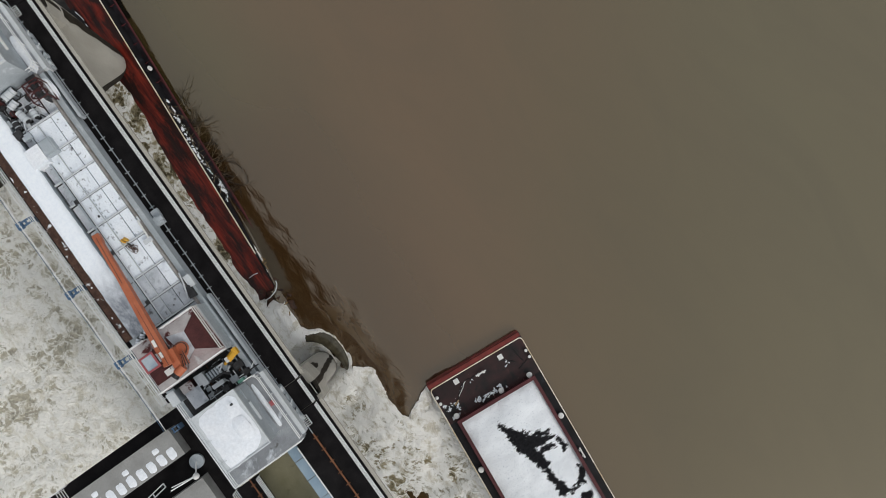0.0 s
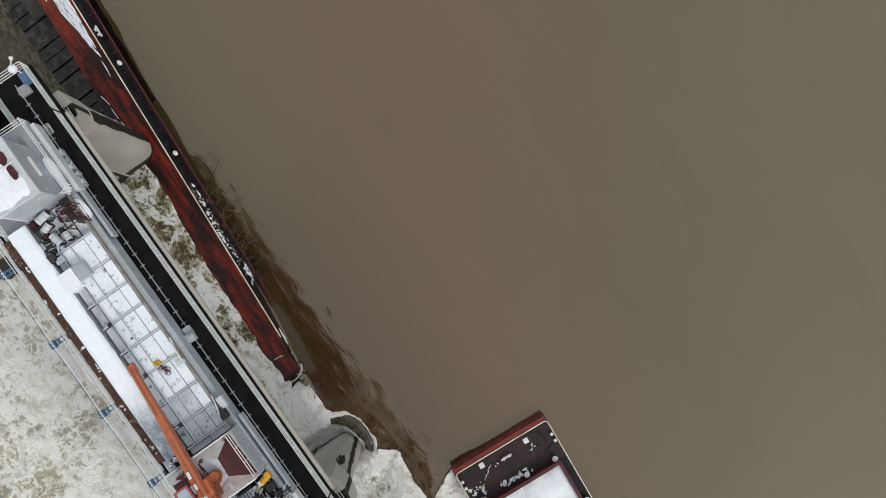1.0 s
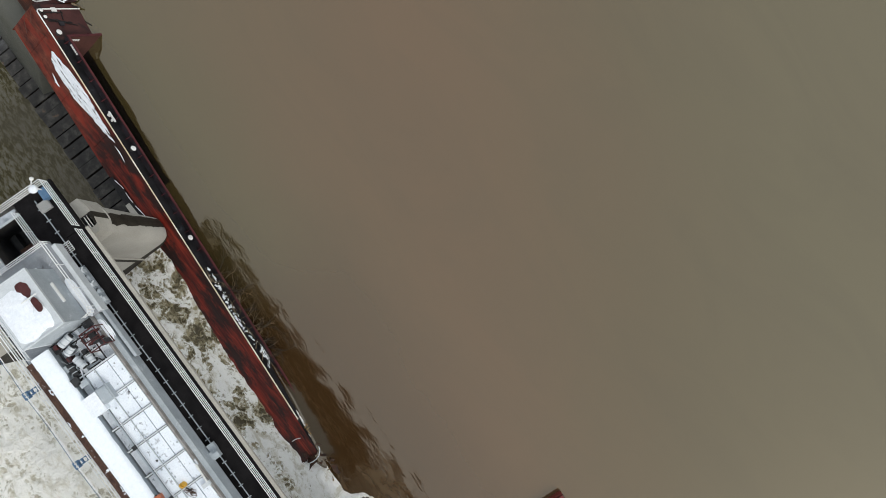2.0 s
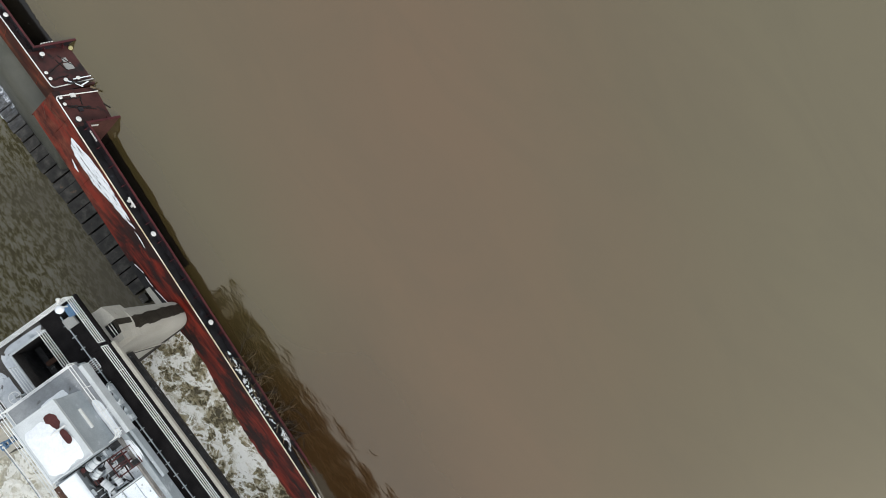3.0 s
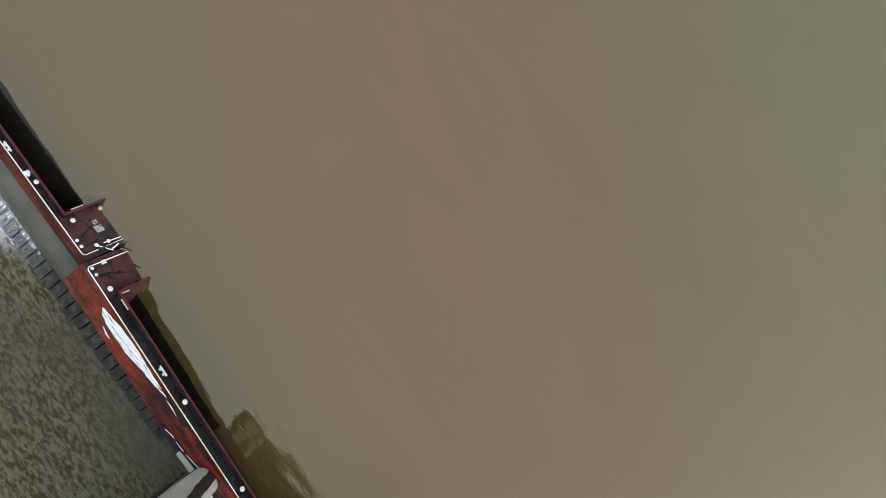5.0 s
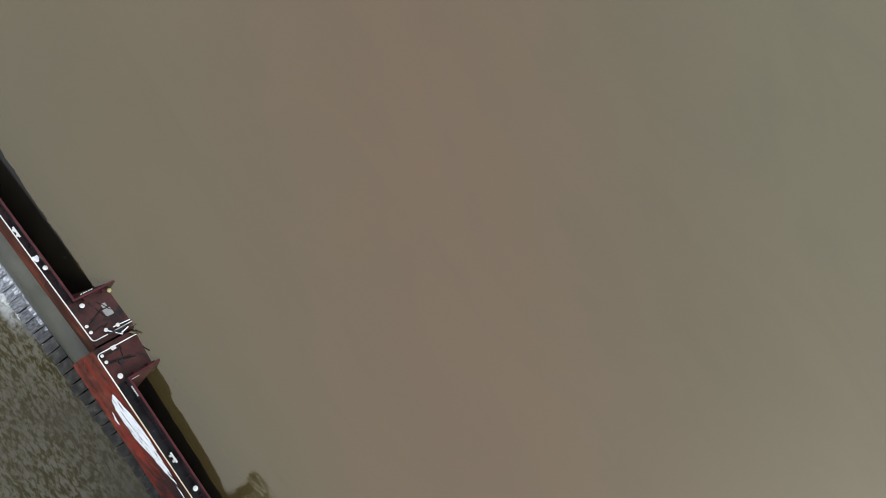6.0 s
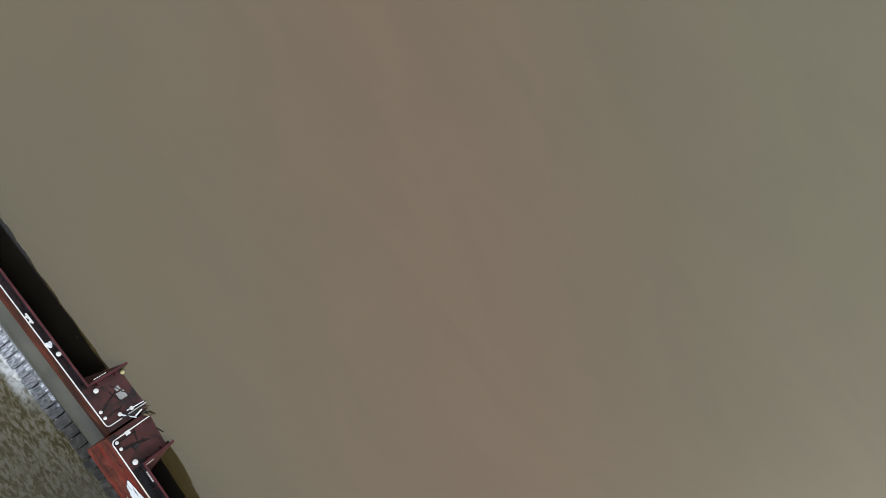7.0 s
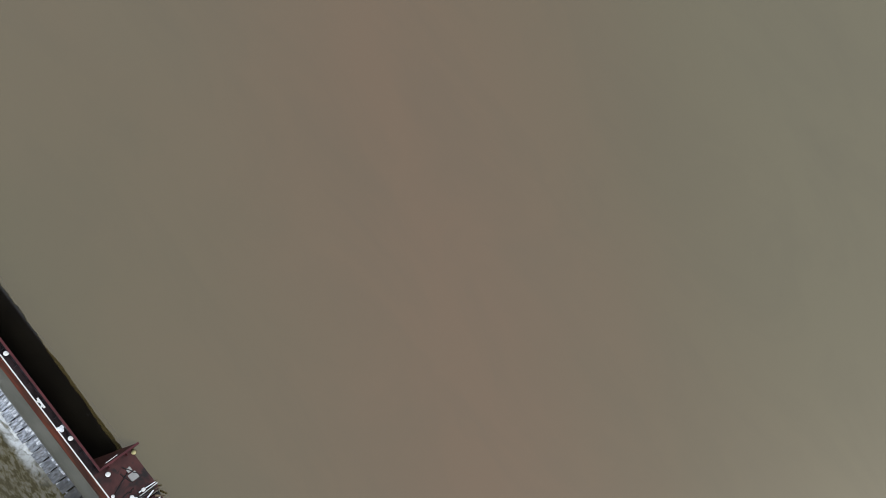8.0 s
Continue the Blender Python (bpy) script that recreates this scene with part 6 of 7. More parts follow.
def beam(name, p, q, w, h, mat, parent, label="", bevel=0.04, taper=1.0):
    p, q = Vector(p), Vector(q)
    d = q - p
    m = Matrix.Translation(p) @ d.to_track_quat("Y", "Z").to_matrix().to_4x4()
    bm = B()
    for v in box(bm, -w / 2, w / 2, 0, d.length, -h / 2, h / 2):
        if v.co.y > 0.01:
            v.co.x *= taper
            v.co.z *= taper
        v.co = m @ v.co
    soften(bm, bevel, 2)
    return part(name, bm, mat, parent, label)


beam("turret", (-4.75, 4.95, 23.5), (-4.6, 6.2, 23.6), 0.5, 0.7, ORANGE, crane)
boom = beam("boom", (-5.02, 5.3, 24.05), (-4.42, 11.3, 23.95), 0.60, 0.66, ORANGE, crane, "orange outer boom section", taper=0.74)
beam("boom_tip", (-4.46, 11.0, 23.95), (-4.22, 14.6, 23.85), 0.42, 0.46, ORANGE, crane, "orange inner boom section", taper=0.85)
beam("boom_head", (-4.25, 14.3, 23.8), (-4.2, 14.95, 23.75), 0.46, 0.40, ORANGE, crane)
for x in (-0.12, 0.12):
    tubes("sheave", BLACK_STEEL, crane, ((-4.2 + x - 0.03, 14.85, 23.75), (-4.2 + x + 0.03, 14.85, 23.75), 0.2), n=14)
beam("boom_cap", (-4.98, 6.7, 24.38), (-4.93, 7.2, 24.38), 0.2, 0.03, WHITE_PAINT, crane, "white label plate", 0.008)
beam("boom_cap", (-5.02, 5.9, 24.38), (-4.99, 6.3, 24.38), 0.18, 0.03, WHITE_PAINT, crane, "white label plate", 0.008)
tubes("lift_cylinder", BLACK_STEEL, crane, ((-4.75, 5.6, 23.5), (-4.65, 8.2, 23.75), 0.12), n=12)
tubes("hoist_winch", ORANGE, crane, ((-5.1, 4.6, 23.7), (-4.5, 4.75, 23.7), 0.3), n=16)
for i in range(7):
    tubes("hydraulic_hose", BLACK_STEEL if i % 2 else ORANGE, crane, ((-4.6 + 0.09 * i, 4.7, 23.75), (-4.35 + 0.06 * i, 5.3 + 0.07 * i, 23.55), 0.035))
tubes("counter_drum", BLACK_STEEL, crane, ((-5.55, 4.55, 23.2), (-4.95, 4.75, 23.2), 0.28), n=14)
tubes("hoist_rope", BLACK_STEEL, crane, ((-5.0, 5.0, 24.4), (-4.2, 14.7, 24.05), 0.018), n=5)
cab = part("cab", (lambda b: (box(b, -6.1, -5.2, 5.55, 6.55, 22.64, 24.9), soften(b, 0.06, 2), b)[2])(B()), MAROON, crane, "maroon operator cab with a roof window")
boxes("roof_frame", surface("faded_red_frame", (0.30, 0.075, 0.085), (0.38, 0.11, 0.11), 2.0, 0.5), cab, (-6.14, -5.16, 5.5, 5.62, 24.9, 24.98), (-6.14, -5.16, 6.48, 6.6, 24.9, 24.98), (-6.14, -6.02, 5.62, 6.48, 24.9, 24.98), (-5.28, -5.16, 5.62, 6.48, 24.9, 24.98), bevel=0.02)
boxes("roof_window", COLD_GLASS, cab, (-6.02, -5.28, 5.62, 6.48, 24.9, 24.93))
boxes("side_window", COLD_GLASS, cab, (-5.2, -5.17, 5.75, 6.35, 23.8, 24.6))
cabinet("white-lidded box on the crane platform", -5.75, -5.15, 4.85, 5.2, 22.64, 23.5, PALE_PAINT, WHITE_PAINT)

# hook block lying on the panels, floodlight, sheaves at the panel edge
hook = thing("hook_block", "yellow crane hook block lying on the snowy panels", "hook block")
for x in (-3.86, -3.66):
    tubes("cheek", YELLOW, hook, ((x, 14.35, 21.12), (x + 0.08, 14.38, 21.14), 0.2), n=14)
tubes("hook", BLACK_STEEL, hook, ((-3.7, 14.1, 21.08), (-3.55, 13.75, 21.06), 0.05), ((-3.55, 13.75, 21.06), (-3.4, 13.8, 21.06), 0.05))
coil = thing("rope_coil", "tangled rusty wire rope on the snowy panels", "wire rope")
for k in range(8):
    bm = B()
    pts = [(-3.62 + (0.06 + 0.035 * k) * math.cos(a * 0.5 + k * 1.7) + 0.22 * nz(a, k, 0, 0.7), 13.65 + (0.16 + 0.04 * k) * math.sin(a * 0.5 + k * 1.3) + 0.35 * nz(k, a, 3, 0.7), 21.0 + 0.015 * k) for a in range(9)]
    for p, q in zip(pts, pts[1:]):
        tube(bm, p, q, 0.015, 5)
    part("rope", bm, RUST_BROWN, coil)
post = thing("floodlight", "white floodlight on a folded post at the panel edge", "floodlight")
tubes("pole", WHITE_PAINT, post, ((-2.25, 15.0, 21.1), (-2.3, 13.55, 21.15), 0.07), n=8)
boxes("lamp_head", PALE_PAINT, post, (-2.75, -2.15, 13.3, 13.6, 20.95, 21.2), bevel=0.04)
tubes("stub", RAIL_PAINT, post, ((-2.3, 13.5, 20.95), (-2.2, 13.2, 21.35), 0.05))
cabinet("black cable reel box at the panel edge", -2.35, -1.95, 8.5, 9.3, 20.5, 21.2, BLACK_STEEL, name="reel_box", category="cable reel")
cabinet("pale steel valve box at the panel edge", -2.0, -1.6, 9.2, 10.0, 20.5, 21.05, PALE_PAINT, name="valve_box", category="valve box")
tubes("pipe", PALE_PAINT, carriage, ((-2.5, 8.6, 21.1), (-2.1, 9.6, 21.4), 0.06), ((-2.1, 9.6, 21.4), (-2.0, 10.4, 21.2), 0.05))
for i in range(3):
    drum("sheave_block", "white snow-capped sheave block at the walkway end", "sheave block", (-6.9 + i * 0.4, 8.0 + 0.12 * i, 21.3), (-6.7 + i * 0.4, 8.25 + 0.12 * i, 21.3), 0.18, SNOW_THIN, bands=1)
# small fittings strewn over the panels
rng = random.Random(5)
for i in range(26):
    x, y = -5.3 + 3.0 * rng.random(), 8.6 + 15.5 * rng.random()
    s = 0.025 + 0.04 * rng.random()
    boxes("lug", BLACK_STEEL if i % 5 == 0 else GREY_PAINT, carriage, (x - s, x + s, y - s, y + s * 1.6, 20.94, 21.02 + s * 0.5))

# ---------------------------------------------------------------- platforms on the piers
for y0, y1, spans in ((-8.4, 3.05, [(-22.0, -8.3, -8.4, 3.05)]), (33.6, 37.8, [(-22.0, -5.85, 33.6, 37.8), (-3.0, -2.96, 33.6, 37.8), (-5.85, -3.0, 36.85, 37.8), (-5.85, -3.0, 33.6, 33.75)])):
    ob = boxes("pier_platform", PLATFORM_GRIME if y0 > 0 else ASPHALT, None, *[(a, b, c, d, 17.7, 18.7) for a, b, c, d in spans])
    tagged(ob, "black platform on top of the dam pier", "platform", kind="structure")
for y0, y1, seed in ((0.0, 2.1, 3), (-6.6, -2.05, 8)):
    box_root = thing("stoplog_housing", "grey concrete housing with snow-filled pockets on the pier platform", "concrete housing", "housings on the pier platform")
    boxes("body", CONCRETE_GREY, box_root, (-17.3, -9.15, y0, y1, 18.7, 19.95), bevel=0.03)
    boxes("rim", CONCRETE_GREY, box_root, (-17.3, -9.15, y1 - 0.07, y1, 19.95, 20.08), bevel=0.02)
    for i in range(9):
        w = 0.58 + 0.12 * nz(i, seed)
        x = -9.9 - i * 0.83
        snow_patch("snow_pocket", x - w * 0.5, x + w * 0.5, y0 + 0.14, y0 + 0.98 + 0.25 * nz(i, 4, seed), 19.95, 0.06, i * 2.2 + seed, "", box_root, power=4)
        if i % 3 == 1:
            snow_patch("snow_pocket", x - w * 0.4, x + w * 0.4, y0 + 1.12, y0 + 1.5, 19.95, 0.04, i * 1.7 + seed, "", box_root, power=4)
lamp = thing("platform_lamp", "white lamp with a long arm on a round grey base", "lamp")
tubes("base", GREY_PAINT, lamp, ((-9.25, -0.95, 18.7), (-9.25, -0.95, 18.95), 0.52), n=24)
tubes("pole", RAIL_PAINT, lamp, ((-9.25, -0.95, 18.95), (-9.4, -1.6, 19.9), 0.06), n=8)
tubes("arm", RAIL_PAINT, lamp, ((-9.4, -1.7, 19.95), (-11.4, -1.55, 19.95), 0.05), ((-9.4, -1.7, 19.95), (-11.4, -1.4, 19.6), 0.04), n=8)
bm = B()
bmesh.ops.create_uvsphere(bm, u_segments=16, v_segments=10, radius=0.24, matrix=Matrix.Translation((-9.42, -1.72, 20.0)))
part("lamp_globe", bm, WHITE_PAINT, lamp, smooth=True)
arm = thing("hose_rack", "thin white pipe rack on the platform", "pipe rack")
tubes("rail", RAIL_PAINT, arm, ((-14.2, -1.2, 18.95), (-12.0, -0.85, 18.95), 0.05), ((-14.2, -1.5, 18.95), (-12.0, -1.15, 18.95), 0.05), ((-12.0, -0.85, 18.95), (-12.0, -1.15, 18.95), 0.05), ((-13.0, -1.0, 18.95), (-13.0, -1.35, 18.95), 0.05))
boxes("foot", BLACK_STEEL, arm, (-14.0, -13.9, -1.4, -1.2, 18.7, 18.95), (-12.3, -12.2, -1.1, -0.9, 18.7, 18.95))
railing("railing", 3.0, [(-22.0, -17.6)], "x")
railing("railing", -17.9, [(-4.0, 2.9)])

# north platform: opening with kerb, rails, snow, lamps
railing("railing", 37.72, [(-22.0, -0.05)], "x", label="galvanised steel railing with three rails along the platform end")
railing("railing", -2.92, [(33.7, 36.9)])
railing("railing", -5.95, [(33.5, 35.9)])
railing("railing", 33.62, [(-5.9, -2.95)], "x", height=0.8)
railing("railing", -8.3, [(33.4, 36.2)], label="galvanised steel railing beside the platform stairs")
kerb = boxes("opening_kerb", PALE_PAINT, None, (-5.97, -2.98, 36.8, 36.95, 18.7, 18.82), (-6.0, -5.85, 33.7, 36.8, 18.7, 18.82), bevel=0.02)
tagged(kerb, "pale kerb round the opening in the platform", "kerb", kind="structure")
tagged(snow_patch("snow_drift", -6.2, -3.1, 36.97, 37.5, 18.7, 0.03, 1.2, "", mat=SNOW_DIRTY), "snow drift on the platform beside the opening", "snow", kind="stuff")
tagged(snow_patch("snow_drift", -6.7, -6.02, 33.8, 37.2, 18.7, 0.03, 7.2, "", mat=SNOW_DIRTY, power=6), "snow drift on the platform beside the opening", "snow", kind="stuff")
tagged(snow_patch("snow_drift", -8.4, -6.9, 33.6, 36.4, 18.7, 0.02, 4.2, "", mat=SNOW_DIRTY), "thin trodden snow on the platform", "snow", kind="stuff")
tagged(snow_patch("snow_drift", -10.6, -8.6, 33.6, 35.2, 18.7, 0.03, 14.2, "", mat=SNOW_DIRTY, power=6), "snow drift on the platform", "snow", kind="stuff")
lamp = thing("platform_light", "white snow-capped light on the bridge corner", "light")
tubes("pole", WHITE_PAINT, lamp, ((-0.45, 37.2, 18.7), (-0.45, 37.2, 20.6), 0.05), ((-0.45, 37.2, 20.6), (0.05, 37.5, 21.0), 0.05), n=8)
bm = B()
bmesh.ops.create_uvsphere(bm, u_segments=18, v_segments=10, radius=0.30, matrix=Matrix.Translation((-0.36, 36.95, 20.75)))
part("globe", bm, SNOW, lamp, smooth=True)
bm = B()
bmesh.ops.create_uvsphere(bm, u_segments=12, v_segments=8, radius=0.15, matrix=Matrix.Translation((0.05, 37.5, 21.0)))
part("small_lamp", bm, WHITE_PAINT, lamp, smooth=True)
cabinet("blue painted valve box at the bridge corner", -0.75, -0.2, 36.5, 37.3, 18.7, 19.3, BLUE, name="valve_box", category="valve box")
cabinet("brown wooden box on the bridge deck", -1.5, -0.7, 35.9, 36.6, 18.7, 19.0, CONCRETE_GREY, name="deck_box", category="deck box")
wheel = thing("hand_wheel", "round steel hand wheel on the platform edge", "hand wheel")
for i in range(16):
    a0, a1 = i * 0.3927, (i + 1) * 0.3927
    tubes("rim", RAIL_PAINT, wheel, ((-6.75 + 0.42 * math.cos(a0), 34.0 + 0.42 * math.sin(a0), 19.9), (-6.75 + 0.42 * math.cos(a1), 34.0 + 0.42 * math.sin(a1), 19.9), 0.035))
for i in range(4):
    tubes("spoke", RAIL_PAINT, wheel, ((-6.75, 34.0, 19.85), (-6.75 + 0.4 * math.cos(i * 1.571), 34.0 + 0.4 * math.sin(i * 1.571), 19.9), 0.025))
tubes("stem", PALE_PAINT, wheel, ((-6.75, 34.0, 18.7), (-6.75, 34.0, 19.95), 0.1), n=10)
bollard = thing("bollard", "white snow-capped bollard on the platform", "bollard")
tubes("post", PALE_PAINT, bollard, ((-8.9, 34.6, 18.7), (-8.9, 34.6, 19.5), 0.32), n=18)
snow_patch("snow_cap", -9.3, -8.5, 34.2, 35.0, 19.5, 0.2, 3.0, "", bollard, power=2)

# cable line on blue brackets along the downstream side
for i in range(6):
    y = 1.8 + i * 6.0
    br = thing("cable_bracket", "blue steel bracket carrying a cable off the walkway", "bracket", "cable brackets")
    boxes("arm", BLUE, br, (-9.62, -8.6, y - 0.2, y - 0.12, 19.4, 19.58), (-9.62, -8.6, y + 0.12, y + 0.2, 19.4, 19.58), (-9.1, -9.0, y - 0.12, y + 0.12, 19.42, 19.56))
    boxes("end_plate", BLUE, br, (-9.72, -9.32, y - 0.27, y + 0.27, 19.36, 19.64), bevel=0.03)
    boxes("stay", BLUE, br, (-8.68, -8.58, y - 0.2, y + 0.2, 18.4, 19.58))
    tubes("insulator", WHITE_PAINT, br, ((-9.45, y - 0.12, 19.64), (-9.45, y - 0.12, 19.82), 0.06), ((-9.45, y + 0.12, 19.64), (-9.45, y + 0.12, 19.82), 0.06), n=8)
wire = thing("cable_line", "grey cable strung along the downstream side of the dam", "cable")
for k, (dx, r, m) in enumerate(((0.0, 0.035, RAIL_PAINT), (0.12, 0.02, BLUE))):
    bm = B()
    for i in range(5):
        y0 = 1.8 + i * 6.0
        for j in range(6):
            f0, f1 = j / 6, (j + 1) / 6
            tube(bm, (-9.45 - dx, y0 + 6 * f0, 19.72 - 0.5 * f0 * (1 - f0)), (-9.45 - dx, y0 + 6 * f1, 19.72 - 0.5 * f1 * (1 - f1)), r, 6)
    part("cable", bm, m, wire)
tubes("cable_end", BLUE, wire, ((-9.45, 1.8, 19.7), (-9.9, 1.6, 18.75), 0.05))


# ---------------------------------------------------------------- debris and fittings on the barges
def world(m, p):
    return m @ Vector(p)


def streaky_snow():
    """Snow lying on plating, scraped through in long streaks."""
    m, n, l, bs = nodes_of("streaked_snow_on_plating")
    f = noise_node(n, l, 4.2, 7, 0.72, (1, 0.14, 1), BARGE_TURN, 0.1)
    l.new(ramp(n, l, f, [(0.40, (0.05, 0.02, 0.018)), (0.455, (0.72, 0.75, 0.79)), (0.6, (0.84, 0.86, 0.89))]), bs.inputs["Base Color"])
    bs.inputs["Roughness"].default_value = 0.85
    bumped(n, l, bs, f, 0.5, 0.05)
    return m


STREAKY = streaky_snow()


def side_snow(y0, y1, top, low, seed, mat, label):
    """A long tapering sheet of snow on the bared side of the sunken barge: top and low give local z by y."""
    bm = B()
    rows = []
    for y in steps((y0, y1, 0.2)):
        a, b = lerp(y, top), lerp(y, low)
        a -= 0.14 * abs(nz(y, seed, 1, 1.3)) + 0.05 * nz(y, seed, 3, 5.0)
        b += 0.22 * abs(nz(y, seed, 2, 1.1)) + 0.07 * nz(y, seed, 4, 4.0)
        rows.append([bm.verts.new((-0.085 - 0.03 * math.sin(math.pi * j / 6), y, a + (b - a) * j / 6)) for j in range(7)])
    for a, b in zip(rows, rows[1:]):
        for j in range(6):
            bm.faces.new((a[j], a[j + 1], b[j + 1], b[j]))
    tagged(part("side_snow", bm, mat, at=M_A, smooth=True), label, "snow", kind="stuff")


side_snow(44.6, 55.0, [(44.6, -0.45), (47.3, -0.30), (50.5, -0.12), (53.0, -0.45), (55.0, -0.95)], [(44.6, -0.55), (46, -1.1), (48.4, -1.5), (50.3, -2.0), (53, -2.1), (54.4, -1.9), (55.0, -1.2)], 2.0, STREAKY,
          "long streaked patch of snow on the bared barge side")
side_snow(42.6, 44.4, [(42.6, -0.8), (43.6, -0.6), (44.4, -0.75)], [(42.6, -0.85), (43.6, -0.85), (44.4, -0.8)], 5.0, STREAKY, "thin streak of snow on the bared barge side")
side_snow(52.2, 53.6, [(52.2, -2.75), (53.6, -2.55)], [(52.2, -2.85), (52.8, -3.0), (53.6, -2.65)], 7.0, SNOW, "thin streak of snow low on the barge side")
# narrow line of snow along the hull edge over the stub wall
bm = B()
BEND = [(36.3, -2.12), (37.35, -2.48), (38.34, -2.74), (39.8, -3.02), (40.8, -2.95), (41.9, -3.32)]
pts = [world(M_A, (-0.11, 36.35 + k * 0.40, lerp(36.35 + k * 0.40, BEND) + 0.05 * nz(k, 5.0, 1.0, 0.9))) for k in range(15)]
for k, (p, q) in enumerate(zip(pts, pts[1:])):
    if k not in (6, 10):
        tube(bm, p, q, 0.035 + 0.03 * abs(nz(k, 1.0, 1.0, 0.9)), 8)
tagged(part("snow_ridge", bm, SNOW, smooth=True), "narrow broken line of snow along the hull edge", "snow", kind="stuff")
# black strip painting in the shaded gap where the crumpled hull meets the pier
bm = B()
rows = [[bm.verts.new((-0.10 + 0.03 * nz(y, j, 2.0, 0.9), y, lerp(y, BEND) * (1 - j / 3) - 4.0 * j / 3)) for j in range(4)] for y in steps((35.2, 42.4, 0.3))]
for a, b in zip(rows, rows[1:]):
    for j in range(3):
        bm.faces.new((a[j], a[j + 1], b[j + 1], b[j]))
part("bent_plate", bm, DECK_BLACK, A, "black strip standing in for the shaded gap at the pier", smooth=True)


# driftwood and snow caught along the coaming of the sunken barge
def branch(rng, bm, p, d, length, r, depth):
    p, d = Vector(p), Vector(d).normalized()
    k = 5
    for i in range(k):
        q = p + d * (length / k)
        tube(bm, p, q, r * (1 - 0.13 * i), 5, r * (1 - 0.13 * (i + 1)))
        if depth and i > 0 and rng.random() < 0.75:
            branch(rng, bm, q, d + Vector((rng.uniform(-0.9, 0.9), rng.uniform(-0.9, 0.9), rng.uniform(-0.2, 0.5))), length * rng.uniform(0.35, 0.6), r * 0.55, depth - 1)
        d = (d + Vector((rng.uniform(-0.25, 0.25), rng.uniform(-0.25, 0.25), rng.uniform(-0.12, 0.12)))).normalized()
        p = q


rng = random.Random(21)
for i in range(38):
    y = 18.8 + 10.4 * (i + rng.random()) / 38
    base = world(M_A, (0.75 + 0.5 * rng.random(), y, 0.15))
    bm = B()
    branch(rng, bm, base, (0.9 + 0.3 * rng.random(), rng.uniform(-0.9, 0.9), 0.02 + 0.15 * rng.random()), 0.7 + 1.2 * rng.random() + (1.1 if i % 5 == 0 else 0), 0.034 + 0.026 * rng.random(), 2)
    tagged(part("driftwood_branch", bm, WOOD_DARK if i % 5 < 2 else WOOD), "bare brown driftwood branch caught on the barge coaming", "branch", "driftwood on the barge")
for i in range(22):
    y = 19.0 + 10.5 * (i + rng.random()) / 22
    a = world(M_A, (0.15 + 0.9 * rng.random(), y, 0.08))
    b = world(M_A, (0.15 + 0.9 * rng.random(), y + rng.uniform(-1.6, 1.6), 0.2 + 0.15 * rng.random()))
    bm = B()
    tube(bm, a, b, 0.035 + 0.05 * rng.random(), 6, 0.03)
    tagged(part("driftwood_stick", bm, WOOD), "dark wet driftwood stick on the barge deck", "stick", "driftwood on the barge")


for i in range(20):
    c = world(M_A, (0.45 + 0.9 * rng.random(), 18.6 + 1.6 * rng.random(), 0.12))
    d = Vector((rng.uniform(-0.3, 1.0), rng.uniform(-1, 1), rng.uniform(-0.15, 0.25))).normalized()
    bm = B()
    branch(rng, bm, c - d * 0.4, d, 0.9 + 0.6 * rng.random(), 0.03 + 0.025 * rng.random(), 1)
    tagged(part("driftwood_branch", bm, WOOD_DARK), "black wet branch in a tangle on the barge coaming", "branch", "driftwood on the barge")


def clump(m, x, y, z, s, rng):
    """A torn flat scrap of snow."""
    bm = B()
    n, sx, sy, q = 15, rng.uniform(0.6, 1.1), rng.uniform(0.8, 2.0), rng.uniform(0, 6.28)
    top, low = [], []
    for i in range(n):
        a = 2 * math.pi * i / n
        r = s * (0.35 + 1.15 * rng.random() ** 1.5)
        px, py = r * sx * math.cos(a), r * sy * math.sin(a)
        px, py = px * math.cos(q) - py * math.sin(q), px * math.sin(q) + py * math.cos(q)
        low.append(bm.verts.new((px, py, -0.03)))
        top.append(bm.verts.new((px * 0.85, py * 0.85, 0.02 + 0.02 * rng.random())))
    mid = bm.verts.new((0, 0, 0.05 + 0.15 * s))
    for i in range(n):
        k = (i + 1) % n
        bm.faces.new((low[i], low[k], top[k], top[i]))
        bm.faces.new((top[i], top[k], mid))
    ob = part("snow_clump", bm, SNOW, at=m @ Matrix.Translation((x, y, z)))
    tagged(ob, "small white clump of snow on the barge deck", "snow", "snow clumps on the barges")


for i in range(80):
    f = rng.random()
    y = 18.6 + 11.2 * f
    clump(M_A, 0.30 + 0.55 * rng.random() + (0.3 if y < 21 else 0), y, 0.12, 0.05 + 0.14 * rng.random() ** 2, rng)
for i in range(16):
    clump(M_A, 0.6 + 0.7 * rng.random(), 19.1 + 1.4 * rng.random(), 0.25, 0.16 + 0.12 * rng.random(), rng)
for i in range(26):
    clump(M_C, 3.4 + 3.6 * rng.random(), 55.15 + 0.5 * rng.random() + 0.25 * rng.random(), 0.03, 0.06 + 0.12 * rng.random(), rng)
for i in range(26):
    clump(M_C, 0.35 + 1.5 * rng.random(), 55.1 + 1.9 * rng.random(), 0.03, 0.05 + 0.12 * rng.random(), rng)
